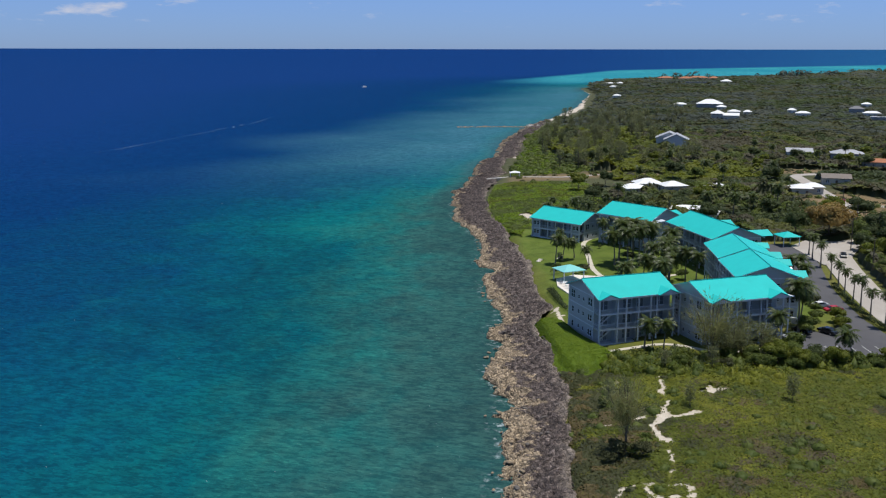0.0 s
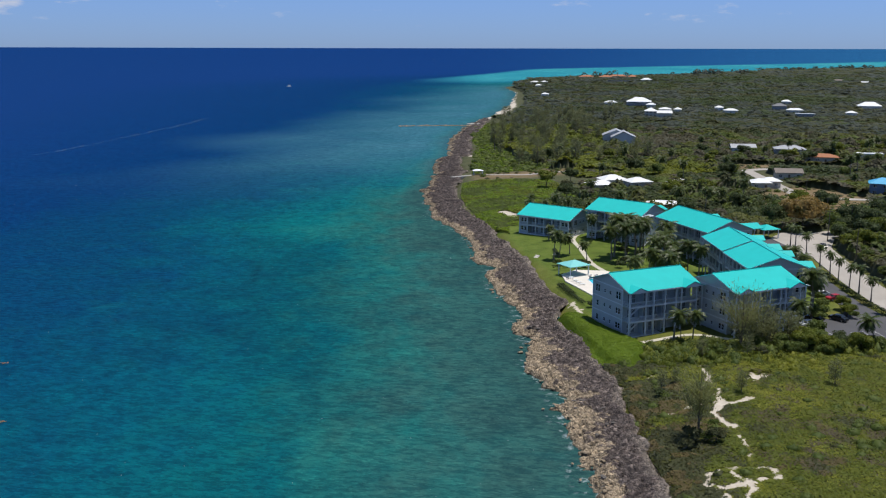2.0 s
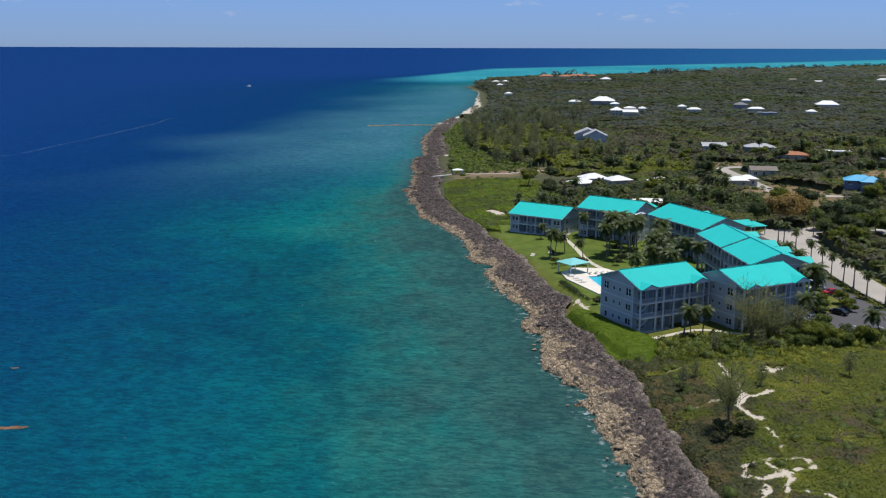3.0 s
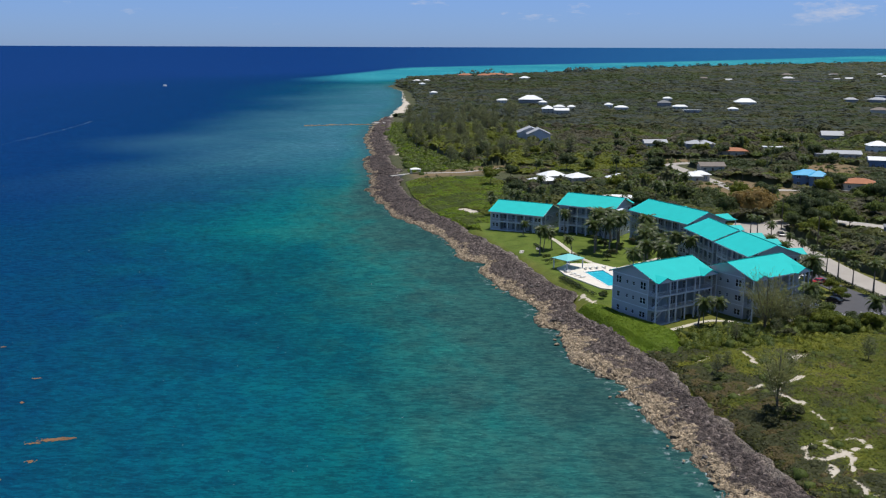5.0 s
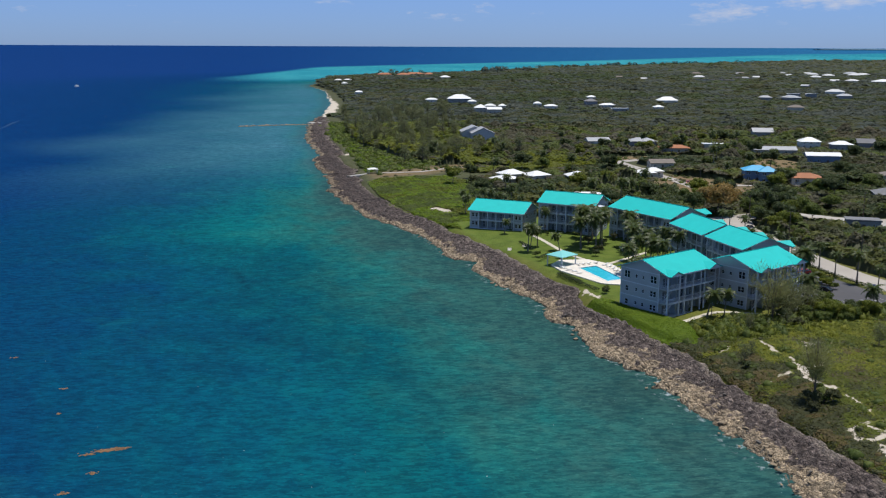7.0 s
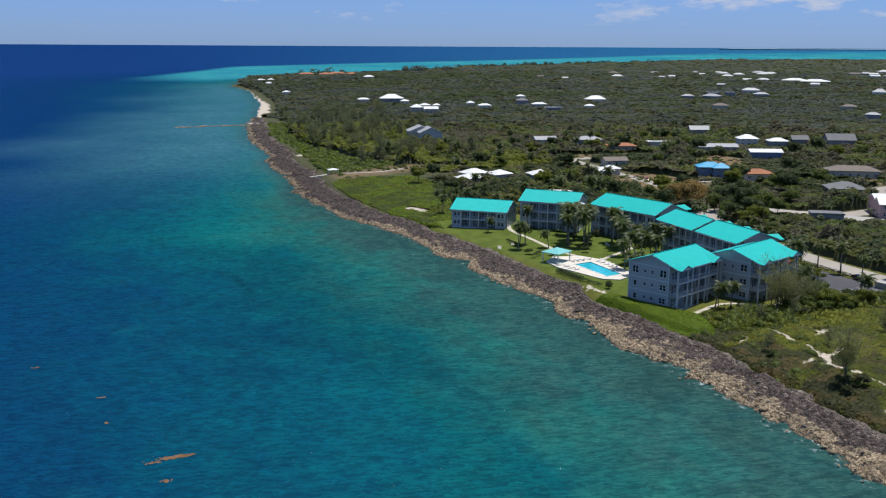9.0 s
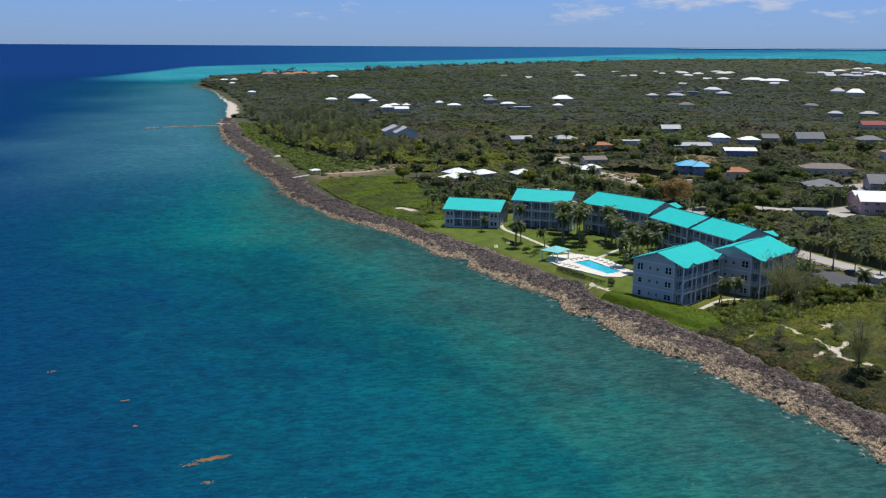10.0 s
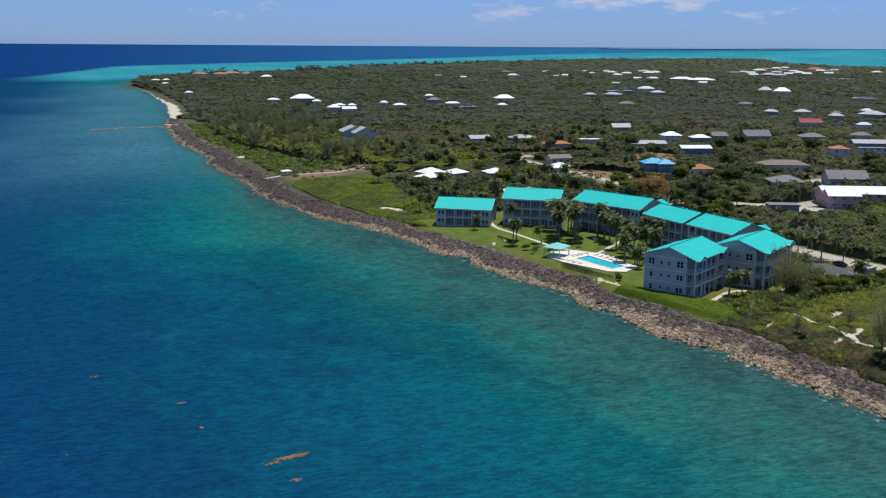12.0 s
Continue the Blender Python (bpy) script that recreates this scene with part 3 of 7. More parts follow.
ROAD = [(113, 120), (111, 160), (108, 184), (106.2, 200), (106.6, 215), (108.6, 230), (111.2, 245), (115.5, 265), (121, 287), (129, 301), (139, 306), (160.7, 291.2), (179.3, 278.2), (207, 280), (244.2, 321.8), (295.1, 326.4)]
SAND_PATHS = [([(24.0, 123.4), (25.4, 126.4), (28, 127.6), (33, 127.4), (35.6, 125.8), (34.8, 122.8), (31.4, 122.6), (27, 122.2), (24.0, 123.4)], 0.65), ([(26.4, 122), (25.4, 118.5), (23, 115.5), (22.4, 110)], 0.22),
              ([(30.6, 122.4), (28.2, 118.2), (25.6, 114.2), (25.2, 108)], 0.5), ([(29.6, 127), (30.0, 124.8), (30.6, 122.8)], 0.7), ([(27.4, 117.4), (30.8, 116), (33.6, 113)], 0.3),
              ([(41.5, 173), (40.3, 165.6), (39.5, 158.3), (38.0, 153.4)], 0.42), ([(38.0, 153.4), (35.6, 149.3), (35.0, 145.4), (36, 142.3)], 0.7), ([(36, 142.3), (35.3, 137.2), (34, 131), (33, 127.5)], 0.17),
              ([(26.9, 150.2), (31.8, 151.7), (37.4, 152.6)], 0.42), ([(31.6, 151.9), (34.4, 152.2)], 0.9), ([(37.4, 152.8), (40, 152.6), (43.6, 154.2)], 0.85), ([(46.5, 163.6), (49, 164.4), (52.3, 165.9)], 0.8),
              ([(37.4, 152.6), (38.6, 156.4)], 1.1), ([(27, 228), (28.5, 219), (27, 212)], 0.6), ([(28, 168.5), (32, 169.5)], 0.6), ([(37, 574), (46, 562)], 4.0), ([(51, 678), (60, 671)], 3.0), ([(31.5, 361), (33.5, 353)], 2.6)]


# ---- sea ----
WEED_BED = [(-56, 330), (-30, 318), (-16, 262), (-22, 220), (-22, 175), (-36, 120), (-54, 120), (-48, 180), (-66, 206), (-72, 244), (-66, 290)]


def build_sea():
    turn = np.radians(np.concatenate([np.arange(-50, 90, 0.6), np.arange(90, 310, 6.0)]))
    far = np.concatenate([[1.0], np.geomspace(20, 1900, 170), np.geomspace(1960, 9000, 40), np.geomspace(10000, 900000, 24)])
    rr, aa = np.meshgrid(far, turn, indexing="ij")
    x, y = CENTRE[0] + rr * np.sin(aa), CENTRE[1] + rr * np.cos(aa)
    s = inland(x, y)
    offshore = np.maximum(-s, 0) / (1 + np.clip((y - 700) / 900, 0, 0.8))
    offshore = offshore + 34 * ease(y, 330, 480) * ease(-s, 0, 14)
    reef_y = np.interp(x, [-400, 55, 194, 320, 580, 1300, 2474, 7400, 80000], [1500, 2010, 2270, 2560, 3230, 3850, 4800, 9430, 53000])
    off_line = (reef_y - y) / np.maximum(reef_y * 0.03, 30)
    north = ease(y - np.interp(x, [-400, 232, 300, 430], [2100, 1780, 1850, 1900]), 0, 220) + ease(x, 500, 900)
    lagoon = ease(off_line, -0.6, 1.0) * np.clip(north, 0, 1) * ease(x, 70, 300)
    px, py, pz = far_bend(x, y, 0 * x + SEA)
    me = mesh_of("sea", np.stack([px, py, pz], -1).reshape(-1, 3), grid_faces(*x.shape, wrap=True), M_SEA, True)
    give(me, "offshore", np.where(s > 0, 0, offshore))
    give(me, "lagoon", lagoon)
    give(me, "weed_bed", edge_band(x, y, WEED_BED, 22.0))
    give(me, "sand_bar", 1 - ease(np.hypot((x + 44) / 20, (y - 355) / 46), 0.2, 1.2))
    give(me, "flat", ease(y + 40 * fbm(x, y, 90, 2, 88), 380, 700) * (1 - ease(y, 1500, 1950)) * (1 - ease(-s + 110 * (fbm(x, y, 120, 3, 87) - 0.5), 5, 190)) * (0.55 + 0.45 * ease(-s, 0, 25)))
    bearing = np.degrees(np.arctan2(x - CENTRE[0], y - CENTRE[1]))
    # mask of the painted far haze, growing eastwards and with distance
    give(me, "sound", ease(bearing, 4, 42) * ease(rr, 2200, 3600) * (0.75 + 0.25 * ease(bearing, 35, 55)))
    return tagged(new("sea", me), "clear sea, turquoise over the reef shelf, deep blue beyond", "sea", kind="structure")


build_sea()


# ---- ground ----
def steps(*spans):
    out = []
    for a, b, first, last in spans:
        n = max(2, int((b - a) / (0.5 * (first + last))))
        w = np.linspace(first, last, n)
        w = w * (b - a) / w.sum()
        out.append(a + np.concatenate([[0], np.cumsum(w)[:-1]]))
    return np.concatenate(out + [[spans[-1][1]]])


def build_ground():
    gx = steps((-400, -40, 60, 6), (-40, 0, 6, 1.0), (0, 112, 1.15, 1.25), (112, 320, 1.8, 5), (320, 1200, 4, 24), (1200, 4300, 24, 110))
    gy = steps((-2500, 0, 250, 12), (0, 100, 12, 1.2), (100, 330, 1.15, 1.25), (330, 700, 1.6, 3.6), (700, 1700, 2.6, 8), (1700, 4000, 10, 60))
    y, x = np.meshgrid(gy, gx, indexing="ij")
    s = inland(x, y)
    z = land_height(x, y, s)
    # level the ground under the pool, its deck and the car park
    flat = np.maximum(edge_band(x, y, [(29, 226), (40, 224), (50, 236), (50, 258), (40, 262), (29, 258)], 3.0),
                      edge_band(x, y, [(70, 186), (112, 186), (118, 240), (136, 300), (132, 312), (96, 306), (92, 214), (72, 206)], 4.0))
    z = z * (1 - flat) + 4.15 * flat
    pool = in_polygon(x, y, [(36.9, 230.8), (43.1, 231.6), (43.5, 249.4), (36.8, 248.4)])
    z = np.where(pool, 2.6, z)
    reach = np.interp(y, [880, 960, 1080, 1180, 1300, 1500], [8, 17, 16, 8, 5, 4])
    beach = ease(y, 850, 880) * (1 - ease(s, reach * 0.5, reach * 1.1)) * (1 - ease(y, 1480, 1620))
    sand = beach
    for pts, w in SAND_PATHS:
        d = track_distance(x, y, pts)
        sand = np.maximum(sand, 1 - ease(d, w * 0.4, w * 1.6))
    sand = np.maximum(sand, edge_band(x, y, [(47, 161), (53, 163), (54, 167), (49, 167.5)], 2.0) * ease(fbm(x, y, 3.0, 3, 35), 0.46, 0.6))
    garden = np.maximum(edge_band(x, y, GARDEN, 3.0), edge_band(x, y, VERGE, 5.0))
    soil = np.maximum.reduce([edge_band(x, y, p, 6.0) for p in (CLEARING, BARE, BARE_B, BARE_C, BARE_D)])
    wood = ease(y - 0.25 * x + 40 * (fbm(x, y, 60, 3, 4) - 0.5), 330, 400) + ease(x, 105, 140)
    # far off the crowns close to one rolling canopy
    r = np.hypot(x - CENTRE[0], y - CENTRE[1])
    far = ease(r, 1250, 1800) * ease(s, 40, 110)
    z = z + far * (3.8 + 4.0 * fbm(x, y, 34, 3, 21) + 2.5 * fbm(x, y, 9, 2, 22))
    px, py, pz = far_bend(x, y, z)
    me = mesh_of("ground", np.stack([px, py, pz], -1).reshape(-1, 3), grid_faces(*x.shape), M_GROUND, True)
    for key, value in (("sand", sand), ("lawn", garden), ("soil", soil), ("wood", np.clip(wood, 0, 1))):
        give(me, key, value)
    return tagged(new("ground", me), "low island with scrub, dry woodland, lawns and sandy paths", "ground", kind="structure")


build_ground()


# ---- rocky shore ----
def stones(x, y, size, seed):
    """Flat-topped blocks: a height for each cell, and how near its edge a place lies."""
    gx, gy = x / size, y / size
    ix, iy = np.floor(gx), np.floor(gy)
    f1, f2, tall = np.full(x.shape, 9.0), np.full(x.shape, 9.0), np.zeros(x.shape)
    for dx in (-1, 0, 1):
        for dy in (-1, 0, 1):
            cx, cy = ix + dx, iy + dy
            d = np.hypot(cx + lattice(cx, cy, seed) - gx, cy + lattice(cx, cy, seed + 7) - gy)
            closer = d < f1
            f2 = np.where(closer, f1, np.minimum(f2, d))
            tall = np.where(closer, lattice(cx, cy, seed + 13), tall)
            f1 = np.where(closer, d, f1)
    return tall, f2 - f1


def build_shore():
    ys = steps((96, 330, 0.5, 0.6), (330, 640, 0.7, 1.3), (640, 895, 1.4, 2.2))
    ws = np.linspace(0, 1, 54)
    y, u = np.meshgrid(ys, ws, indexing="ij")
    edge = np.interp(ys, *zip(*INNER)) - shore_x(ys)
    edge = (edge + (np.interp(ys, SHELF_Y, SHELF_W) - edge) * ease(ys, 430, 460))[:, None]
    width = edge + 2.2 * (fbm(y, 0 * y, 5, 3, 31) - 0.45)
    w = -3.5 + u * (width + 3.5)
    x = np.interp(ys, ys, shore_x(ys))[:, None] + w
    x = x + (fbm(x, y, 2.2, 2, 40) - 0.5) * 0.8
    rise = -0.6 + 2.25 * ease(w, -1.9, 1.2) + 0.9 * ease(w, 0.8, 6) + 1.0 * ease(w, 6, width)
    ridge = 1 - np.abs(2 * fbm(x, y, 3.2, 4, 50, 0.6) - 1)
    blocks = fbm(x, y, 7.0, 3, 60)
    crags = 1 - np.abs(2 * fbm(x, y, 1.5, 3, 55, 0.6) - 1)
    outer = 1 - ease(u, 0.3, 0.6)
    z = rise + (ridge - 0.6) * (0.6 + 0.35 * outer) * ease(w, -2.5, 1.0) + (crags - 0.6) * (0.3 + 0.4 * outer) * ease(w, -1.0, 1.0) + (blocks - 0.5) * (0.6 + 1.1 * outer)
    tall, rim = stones(x + 1.5 * fbm(x, y, 3, 2, 80), y, 1.7, 81)
    z = z + ((tall - 0.5) * 0.36 - 0.2 * (1 - ease(rim, 0.0, 0.22))) * ease(w, -1.5, 0.8) * (0.2 + 0.8 * outer)
    tall, rim = stones(x, y + 1.2 * fbm(x, y, 2, 2, 83), 1.1, 84)
    z = z + ((tall - 0.5) * 0.32 - 0.16 * (1 - ease(rim, 0.0, 0.25))) * ease(w, -1.0, 0.8)
    z = z - 0.7 * ease(u, 0.93, 1.0)
    x = x + (fbm(x + 50, y, 4.0, 3, 70) - 0.5) * 1.8
    me = mesh_of("rocky_shore", np.stack([x, y, z], -1).reshape(-1, 3), grid_faces(*x.shape), M_SHORE)
    give(me, "inland", np.clip(w / width * (1 + 0.35 * ease(y, 195, 230) + 0.9 * ease(y, 300, 380)), -0.2, 1.6))
    give(me, "rim", u + 0.25 * (fbm(x, y, 5, 3, 72) - 0.5))
    give(me, "height", z)
    give(me, "north", ease(y, 300, 420) * (1 - 0.5 * ease(y, 560, 700)))
    return tagged(new("rocky_shore", me), "jagged iron-shore limestone shelf, tan at the water and dark inland", "rocky shore", kind="structure")


SHORE = build_shore()

# ---- paved ground: paths, pool, car park, road ----
def ribbon(name, pts, width, z, material, label, category, thick=0.12):
    """A paved strip along a line, lying just above the ground."""
    fine = []
    for (ax, ay), (bx, by) in zip(pts, pts[1:]):
        n = max(1, int(math.hypot(bx - ax, by - ay) / 2.0))
        fine += [(ax + (bx - ax) * i / n, ay + (by - ay) * i / n) for i in range(n)]
    fine.append(pts[-1])
    for _ in range(3):
        fine = [fine[0]] + [((a[0] + 2 * b[0] + c[0]) / 4, (a[1] + 2 * b[1] + c[1]) / 4) for a, b, c in zip(fine, fine[1:], fine[2:])] + [fine[-1]]
    bm = bmesh.new()
    rows = []
    for i, (x, y) in enumerate(fine):
        (ax, ay), (bx, by) = fine[max(i - 1, 0)], fine[min(i + 1, len(fine) - 1)]
        d = Vector((bx - ax, by - ay)).normalized()
        nx, ny = -d.y * width / 2, d.x * width / 2
        sides = []
        for k in (1, -1):
            h = (height_at(x + nx * k, y + ny * k) if z is None else z) + 0.10
            sides += [bm.verts.new((x + nx * k, y + ny * k, h)), bm.verts.new((x + nx * k, y + ny * k, h - thick - 0.2))]
        rows.append(sides)
    for a, b in zip(rows, rows[1:]):
        for i, j in ((0, 2), (2, 3), (1, 0)):
            bm.faces.new((a[i], a[j], b[j], b[i]))
    return tagged(new(name, from_bm(name, bm, material)), label, category, kind="structure")


def sheet(name, pts, z, material, label, category, thick=0.25):
    bm = bmesh.new()
    slab(bm, [(x, y, z) for x, y in pts], (0, 0, 1), thick)
    return tagged(new(name, from_bm(name, bm, material)), label, category, kind="structure")


ribbon("garden_path", [(52.5, 317), (47.5, 309), (45.3, 303), (45.2, 292), (44.2, 280), (43.4, 270), (43.8, 262), (45, 255)], 1.5, None, M_PAVE, "pale concrete garden path across the lawn", "path")
ribbon("garden_path", [(46.5, 250), (52, 252.5), (60, 257.5), (68, 262)], 1.4, None, M_PAVE, "pale concrete garden path across the lawn", "path")
ribbon("building_path", [(35.0, 191.8), (40, 193.6), (48, 196.6), (56, 190.8)], 1.4, None, M_PAVE, "pale concrete path beside the apartment block", "path")
ribbon("building_path", [(57.5, 188.8), (64, 190.9), (72, 193.6), (77, 196)], 1.3, None, M_PAVE, "pale concrete path beside the apartment block", "path")
sheet("car_park", [(71, 187.5), (99.5, 187.5), (98.6, 204), (98.8, 216), (101.0, 232), (103.6, 246), (111.5, 275), (113.5, 290), (112, 303), (99, 303), (97, 262), (94.5, 232), (93, 214), (88, 206), (74, 203)], 4.28, M_ASPHALT, "dark grey asphalt car park beside the apartments", "car park")
ribbon("road", ROAD, 9.0, None, M_ROAD, "sun-bleached island road", "road")
ribbon("side_road", [(158, 362), (161.7, 376.5), (167.2, 409.8), (175.6, 472.9), (200.6, 480.3), (232.1, 484)], 6.0, None, M_ROAD, "pale gravel side road among houses", "road")
ribbon("side_road", [(174.6, 376.5), (204.3, 369), (237.7, 365.3)], 5.0, None, M_ROAD, "pale gravel side road among houses", "road")
ribbon("shore_track", [(40, 474), (60, 470), (90, 484), (108, 478)], 3.0, None, M_ROAD, "sandy track across the clearing", "track")
ribbon("jetty_drive", [(96, 812), (118, 808), (150, 812), (180, 822)], 5.0, None, M_ROAD, "pale drive to the jetty", "track")
ribbon("forecourt", [(241.4, 799.2), (221, 797.3), (204.3, 789.9), (188.6, 808.4), (185.8, 854.8)], 9.0, None, M_ROAD, "pale drive beside white houses", "track")
ribbon("yard", [(154, 300), (160, 291), (174, 270), (178, 262)], 13.0, None, M_CONCRETE, "pale concrete yard beside a pink house", "yard")
sheet("road_apron", [(112, 273), (117, 270), (133, 297), (133, 307), (120, 309), (112, 300)], 4.42, M_ROAD, "wide sun-bleached apron where the roads meet", "road")
for i in range(8):
    sheet("parking_line", [(76 + i * 2.7, 190), (76.12 + i * 2.7, 190), (76.12 + i * 2.7, 194.6), (76 + i * 2.7, 194.6)], 4.288, M_LINE, "white painted parking line", "marking", 0.006)


def build_pool():
    deck = [(30.6, 246.5), (34.5, 229.5), (38.5, 226.8), (46.5, 230.0), (48.6, 249.5), (45.0, 257.5), (36.5, 259.5), (31.2, 254.5)]
    hole = [(37.2, 231.2), (42.8, 232.0), (43.2, 249.0), (37.0, 248.0)]
    t = thing("swimming_pool", 0, 0, 0, 0, "rectangular blue swimming pool in a white stone deck", "pool")
    bm = bmesh.new()
    order = [5, 6, 7, 0, 1, 2, 3, 4]
    outer = [deck[i] for i in order]
    for z, flip in ((4.42, False), (4.1, True)):
        o = [bm.verts.new((x, y, z)) for x, y in outer]
        h = [bm.verts.new((x, y, z)) for x, y in hole]
        faces = [(o[0], o[1], o[2], h[3]), (o[2], o[3], h[0], h[3]), (o[3], o[4], o[5], h[0]), (o[5], o[6], h[1], h[0]), (o[6], o[7], h[2], h[1]), (o[7], o[0], h[3], h[2])]
        for f in faces:
            bm.faces.new(f[::-1] if flip else f)
        if not flip:
            top_o, top_h = o, h
        else:
            for a, b in ((top_o, o), (top_h, h)):
                for i in range(len(a)):
                    j = (i + 1) % len(a)
                    bm.faces.new((a[i], a[j], b[j], b[i]))
    part("deck", bm, M_DECK, t, "white stone pool deck")
    bm = bmesh.new()
    slab(bm, [(x, y, 4.28) for x, y in ((37.0, 231.0), (43.0, 231.8), (43.4, 249.2), (36.8, 248.2))], (0, 0, 1), 1.2)
    part("water", bm, M_POOL, t, "bright blue pool water")
    bm = bmesh.new()
    for a, b in zip(hole, hole[1:] + hole[:1]):
        beam(bm, (*a, 4.45), (*b, 4.45), 0.32, 0.08)
    part("coping", bm, M_WHITE, t, "white coping")


build_pool()


# ---- apartment blocks ----
def wall_panel(bm, m, length, z0, z1, thick, holes):
    """A wall along local x from 0 to length, its outer face at y = 0, with openings (u0, u1, za, zb) cut through."""
    us = sorted({0.0, length, *(h[0] for h in holes), *(h[1] for h in holes)})
    for a, b in zip(us, us[1:]):
        cuts = sorted((h[2], h[3]) for h in holes if h[0] <= a + 1e-6 and h[1] >= b - 1e-6)
        z = z0
        for lo, hi in cuts + [(z1, z1)]:
            if lo - z > 0.01:
                box(bm, a, 0, z, b, thick, lo, m)
            z = hi


window_meshes = {}


def pierced(bm, us, zs, y0, y1, is_open):
    """One joined frame: a grid of bars between the depths y0 and y1, with the cells that is_open names left open."""
    near = [[bm.verts.new((u, y0, z)) for z in zs] for u in us]
    far = [[bm.verts.new((u, y1, z)) for z in zs] for u in us]
    nu, nz = len(us) - 1, len(zs) - 1
    solid = lambda i, j: 0 <= i < nu and 0 <= j < nz and not is_open(i, j)  # noqa: E731
    for i in range(nu):
        for j in range(nz):
            if not solid(i, j):
                continue
            bm.faces.new((near[i][j], near[i + 1][j], near[i + 1][j + 1], near[i][j + 1]))
            bm.faces.new((far[i][j], far[i][j + 1], far[i + 1][j + 1], far[i + 1][j]))
            for (di, dj), (a, b) in (((-1, 0), ((i, j), (i, j + 1))), ((1, 0), ((i + 1, j + 1), (i + 1, j))), ((0, -1), ((i + 1, j), (i, j))), ((0, 1), ((i, j + 1), (i + 1, j + 1)))):
                if not solid(i + di, j + dj):
                    bm.faces.new((near[a[0]][a[1]], near[b[0]][b[1]], far[b[0]][b[1]], far[a[0]][a[1]]))


def window_mesh(w, h, bars, glaze):
    """A pale sash frame, one pane and the sill, about the middle of the opening's foot."""
    key = (round(w, 2), round(h, 2), bars, glaze.name)
    if key not in window_meshes:
        e, mid = 0.06, 0.09
        us = [-w / 2, -w / 2 + e]
        for i in range(1, bars):
            x = -w / 2 + w * i / bars
            us += [x - mid, x + mid]
        us += [w / 2 - e, w / 2]
        zs = [0, e, h / 2 - 0.03, h / 2 + 0.03, h - e, h]
        bm = bmesh.new()
        pierced(bm, us, zs, 0.02, 0.12, lambda i, j: i % 2 == 1 and j % 2 == 1)
        spans = [(us[i], us[i + 1]) for i in range(1, len(us) - 1, 2)]
        pane = bmesh.new()
        wide = spans[0][1] - spans[0][0]
        box(pane, -wide / 2 - 0.01, 0.06, e - 0.01, wide / 2 + 0.01, 0.08, h - e + 0.01)
        sill = bmesh.new()
        box(sill, -w / 2 - 0.08, -0.05, -0.1, w / 2 + 0.08, 0.1, -0.003)
        window_meshes[key] = (from_bm("window", bm, M_TRIM), from_bm("pane", pane, glaze), from_bm("sill", sill, M_TRIM), [(a + b) / 2 for a, b in spans])
    return window_meshes[key]


def put_window(parent, m, u, z, w, h, bars=1, sill=True):
    f, g, ledge, middles = window_mesh(w, h, bars, M_GLASS if sill else M_CURTAIN)
    ob = part("window", f, None, parent)
    ob.matrix_basis = m @ pose(u, 0, z)
    for c in middles:
        part("pane", g, None, ob).matrix_basis = pose(c, 0, 0)
    if sill:
        part("sill", ledge, None, ob)


def bent_sheet(bm, rows):
    """A closed thick sheet through rows of corners (upper line, then the same one lower)."""
    rings = [[bm.verts.new(p) for p in row] for row in rows]
    for r, q in zip(rings, rings[1:]):
        for i in range(len(r)):
            j = (i + 1) % len(r)
            bm.faces.new((r[i], r[j], q[j], q[i]))
    for r in (rings[0][::-1], rings[-1]):
        half = len(r) // 2
        for i in range(half - 1):
            bm.faces.new((r[i], r[i + 1], r[len(r) - 2 - i], r[len(r) - 1 - i]))


def roof_mesh(L, W, eave, ridge):
    """A gable roof of thick metal sheeting with its ridge along x."""
    bm = bmesh.new()
    t = 0.17
    bent_sheet(bm, [[(u, 0, eave), (u, W / 2, ridge), (u, W, eave), (u, W, eave - t), (u, W / 2, ridge - t), (u, 0, eave - t)] for u in (0, L)])
    return bm


def nose_mesh(W, eave, ridge, u0, u1, reach, side):
    """A small cross gable that runs from in front of the eaves into the main slope."""
    bm = bmesh.new()
    k = (ridge - eave) / (W / 2)
    mid, rise = (u0 + u1) / 2, 0.42 * (u1 - u0) / 2
    back = rise / k
    y0, y1, y2 = (-reach, 0.0, back) if side == "front" else (W + reach, W, W - back)
    low, top, t = eave + 0.02, eave + rise + 0.02, 0.13
    bent_sheet(bm, [[(u0, y0, low), (mid, y0, top), (u1, y0, low), (u1, y0, low - t), (mid, y0, top - t), (u0, y0, low - t)],
                    [(u0, y1, low), (mid, y2, top), (u1, y1, low), (u1, y1, low - t), (mid, y2, top - t), (u0, y1, low - t)]])
    return bm


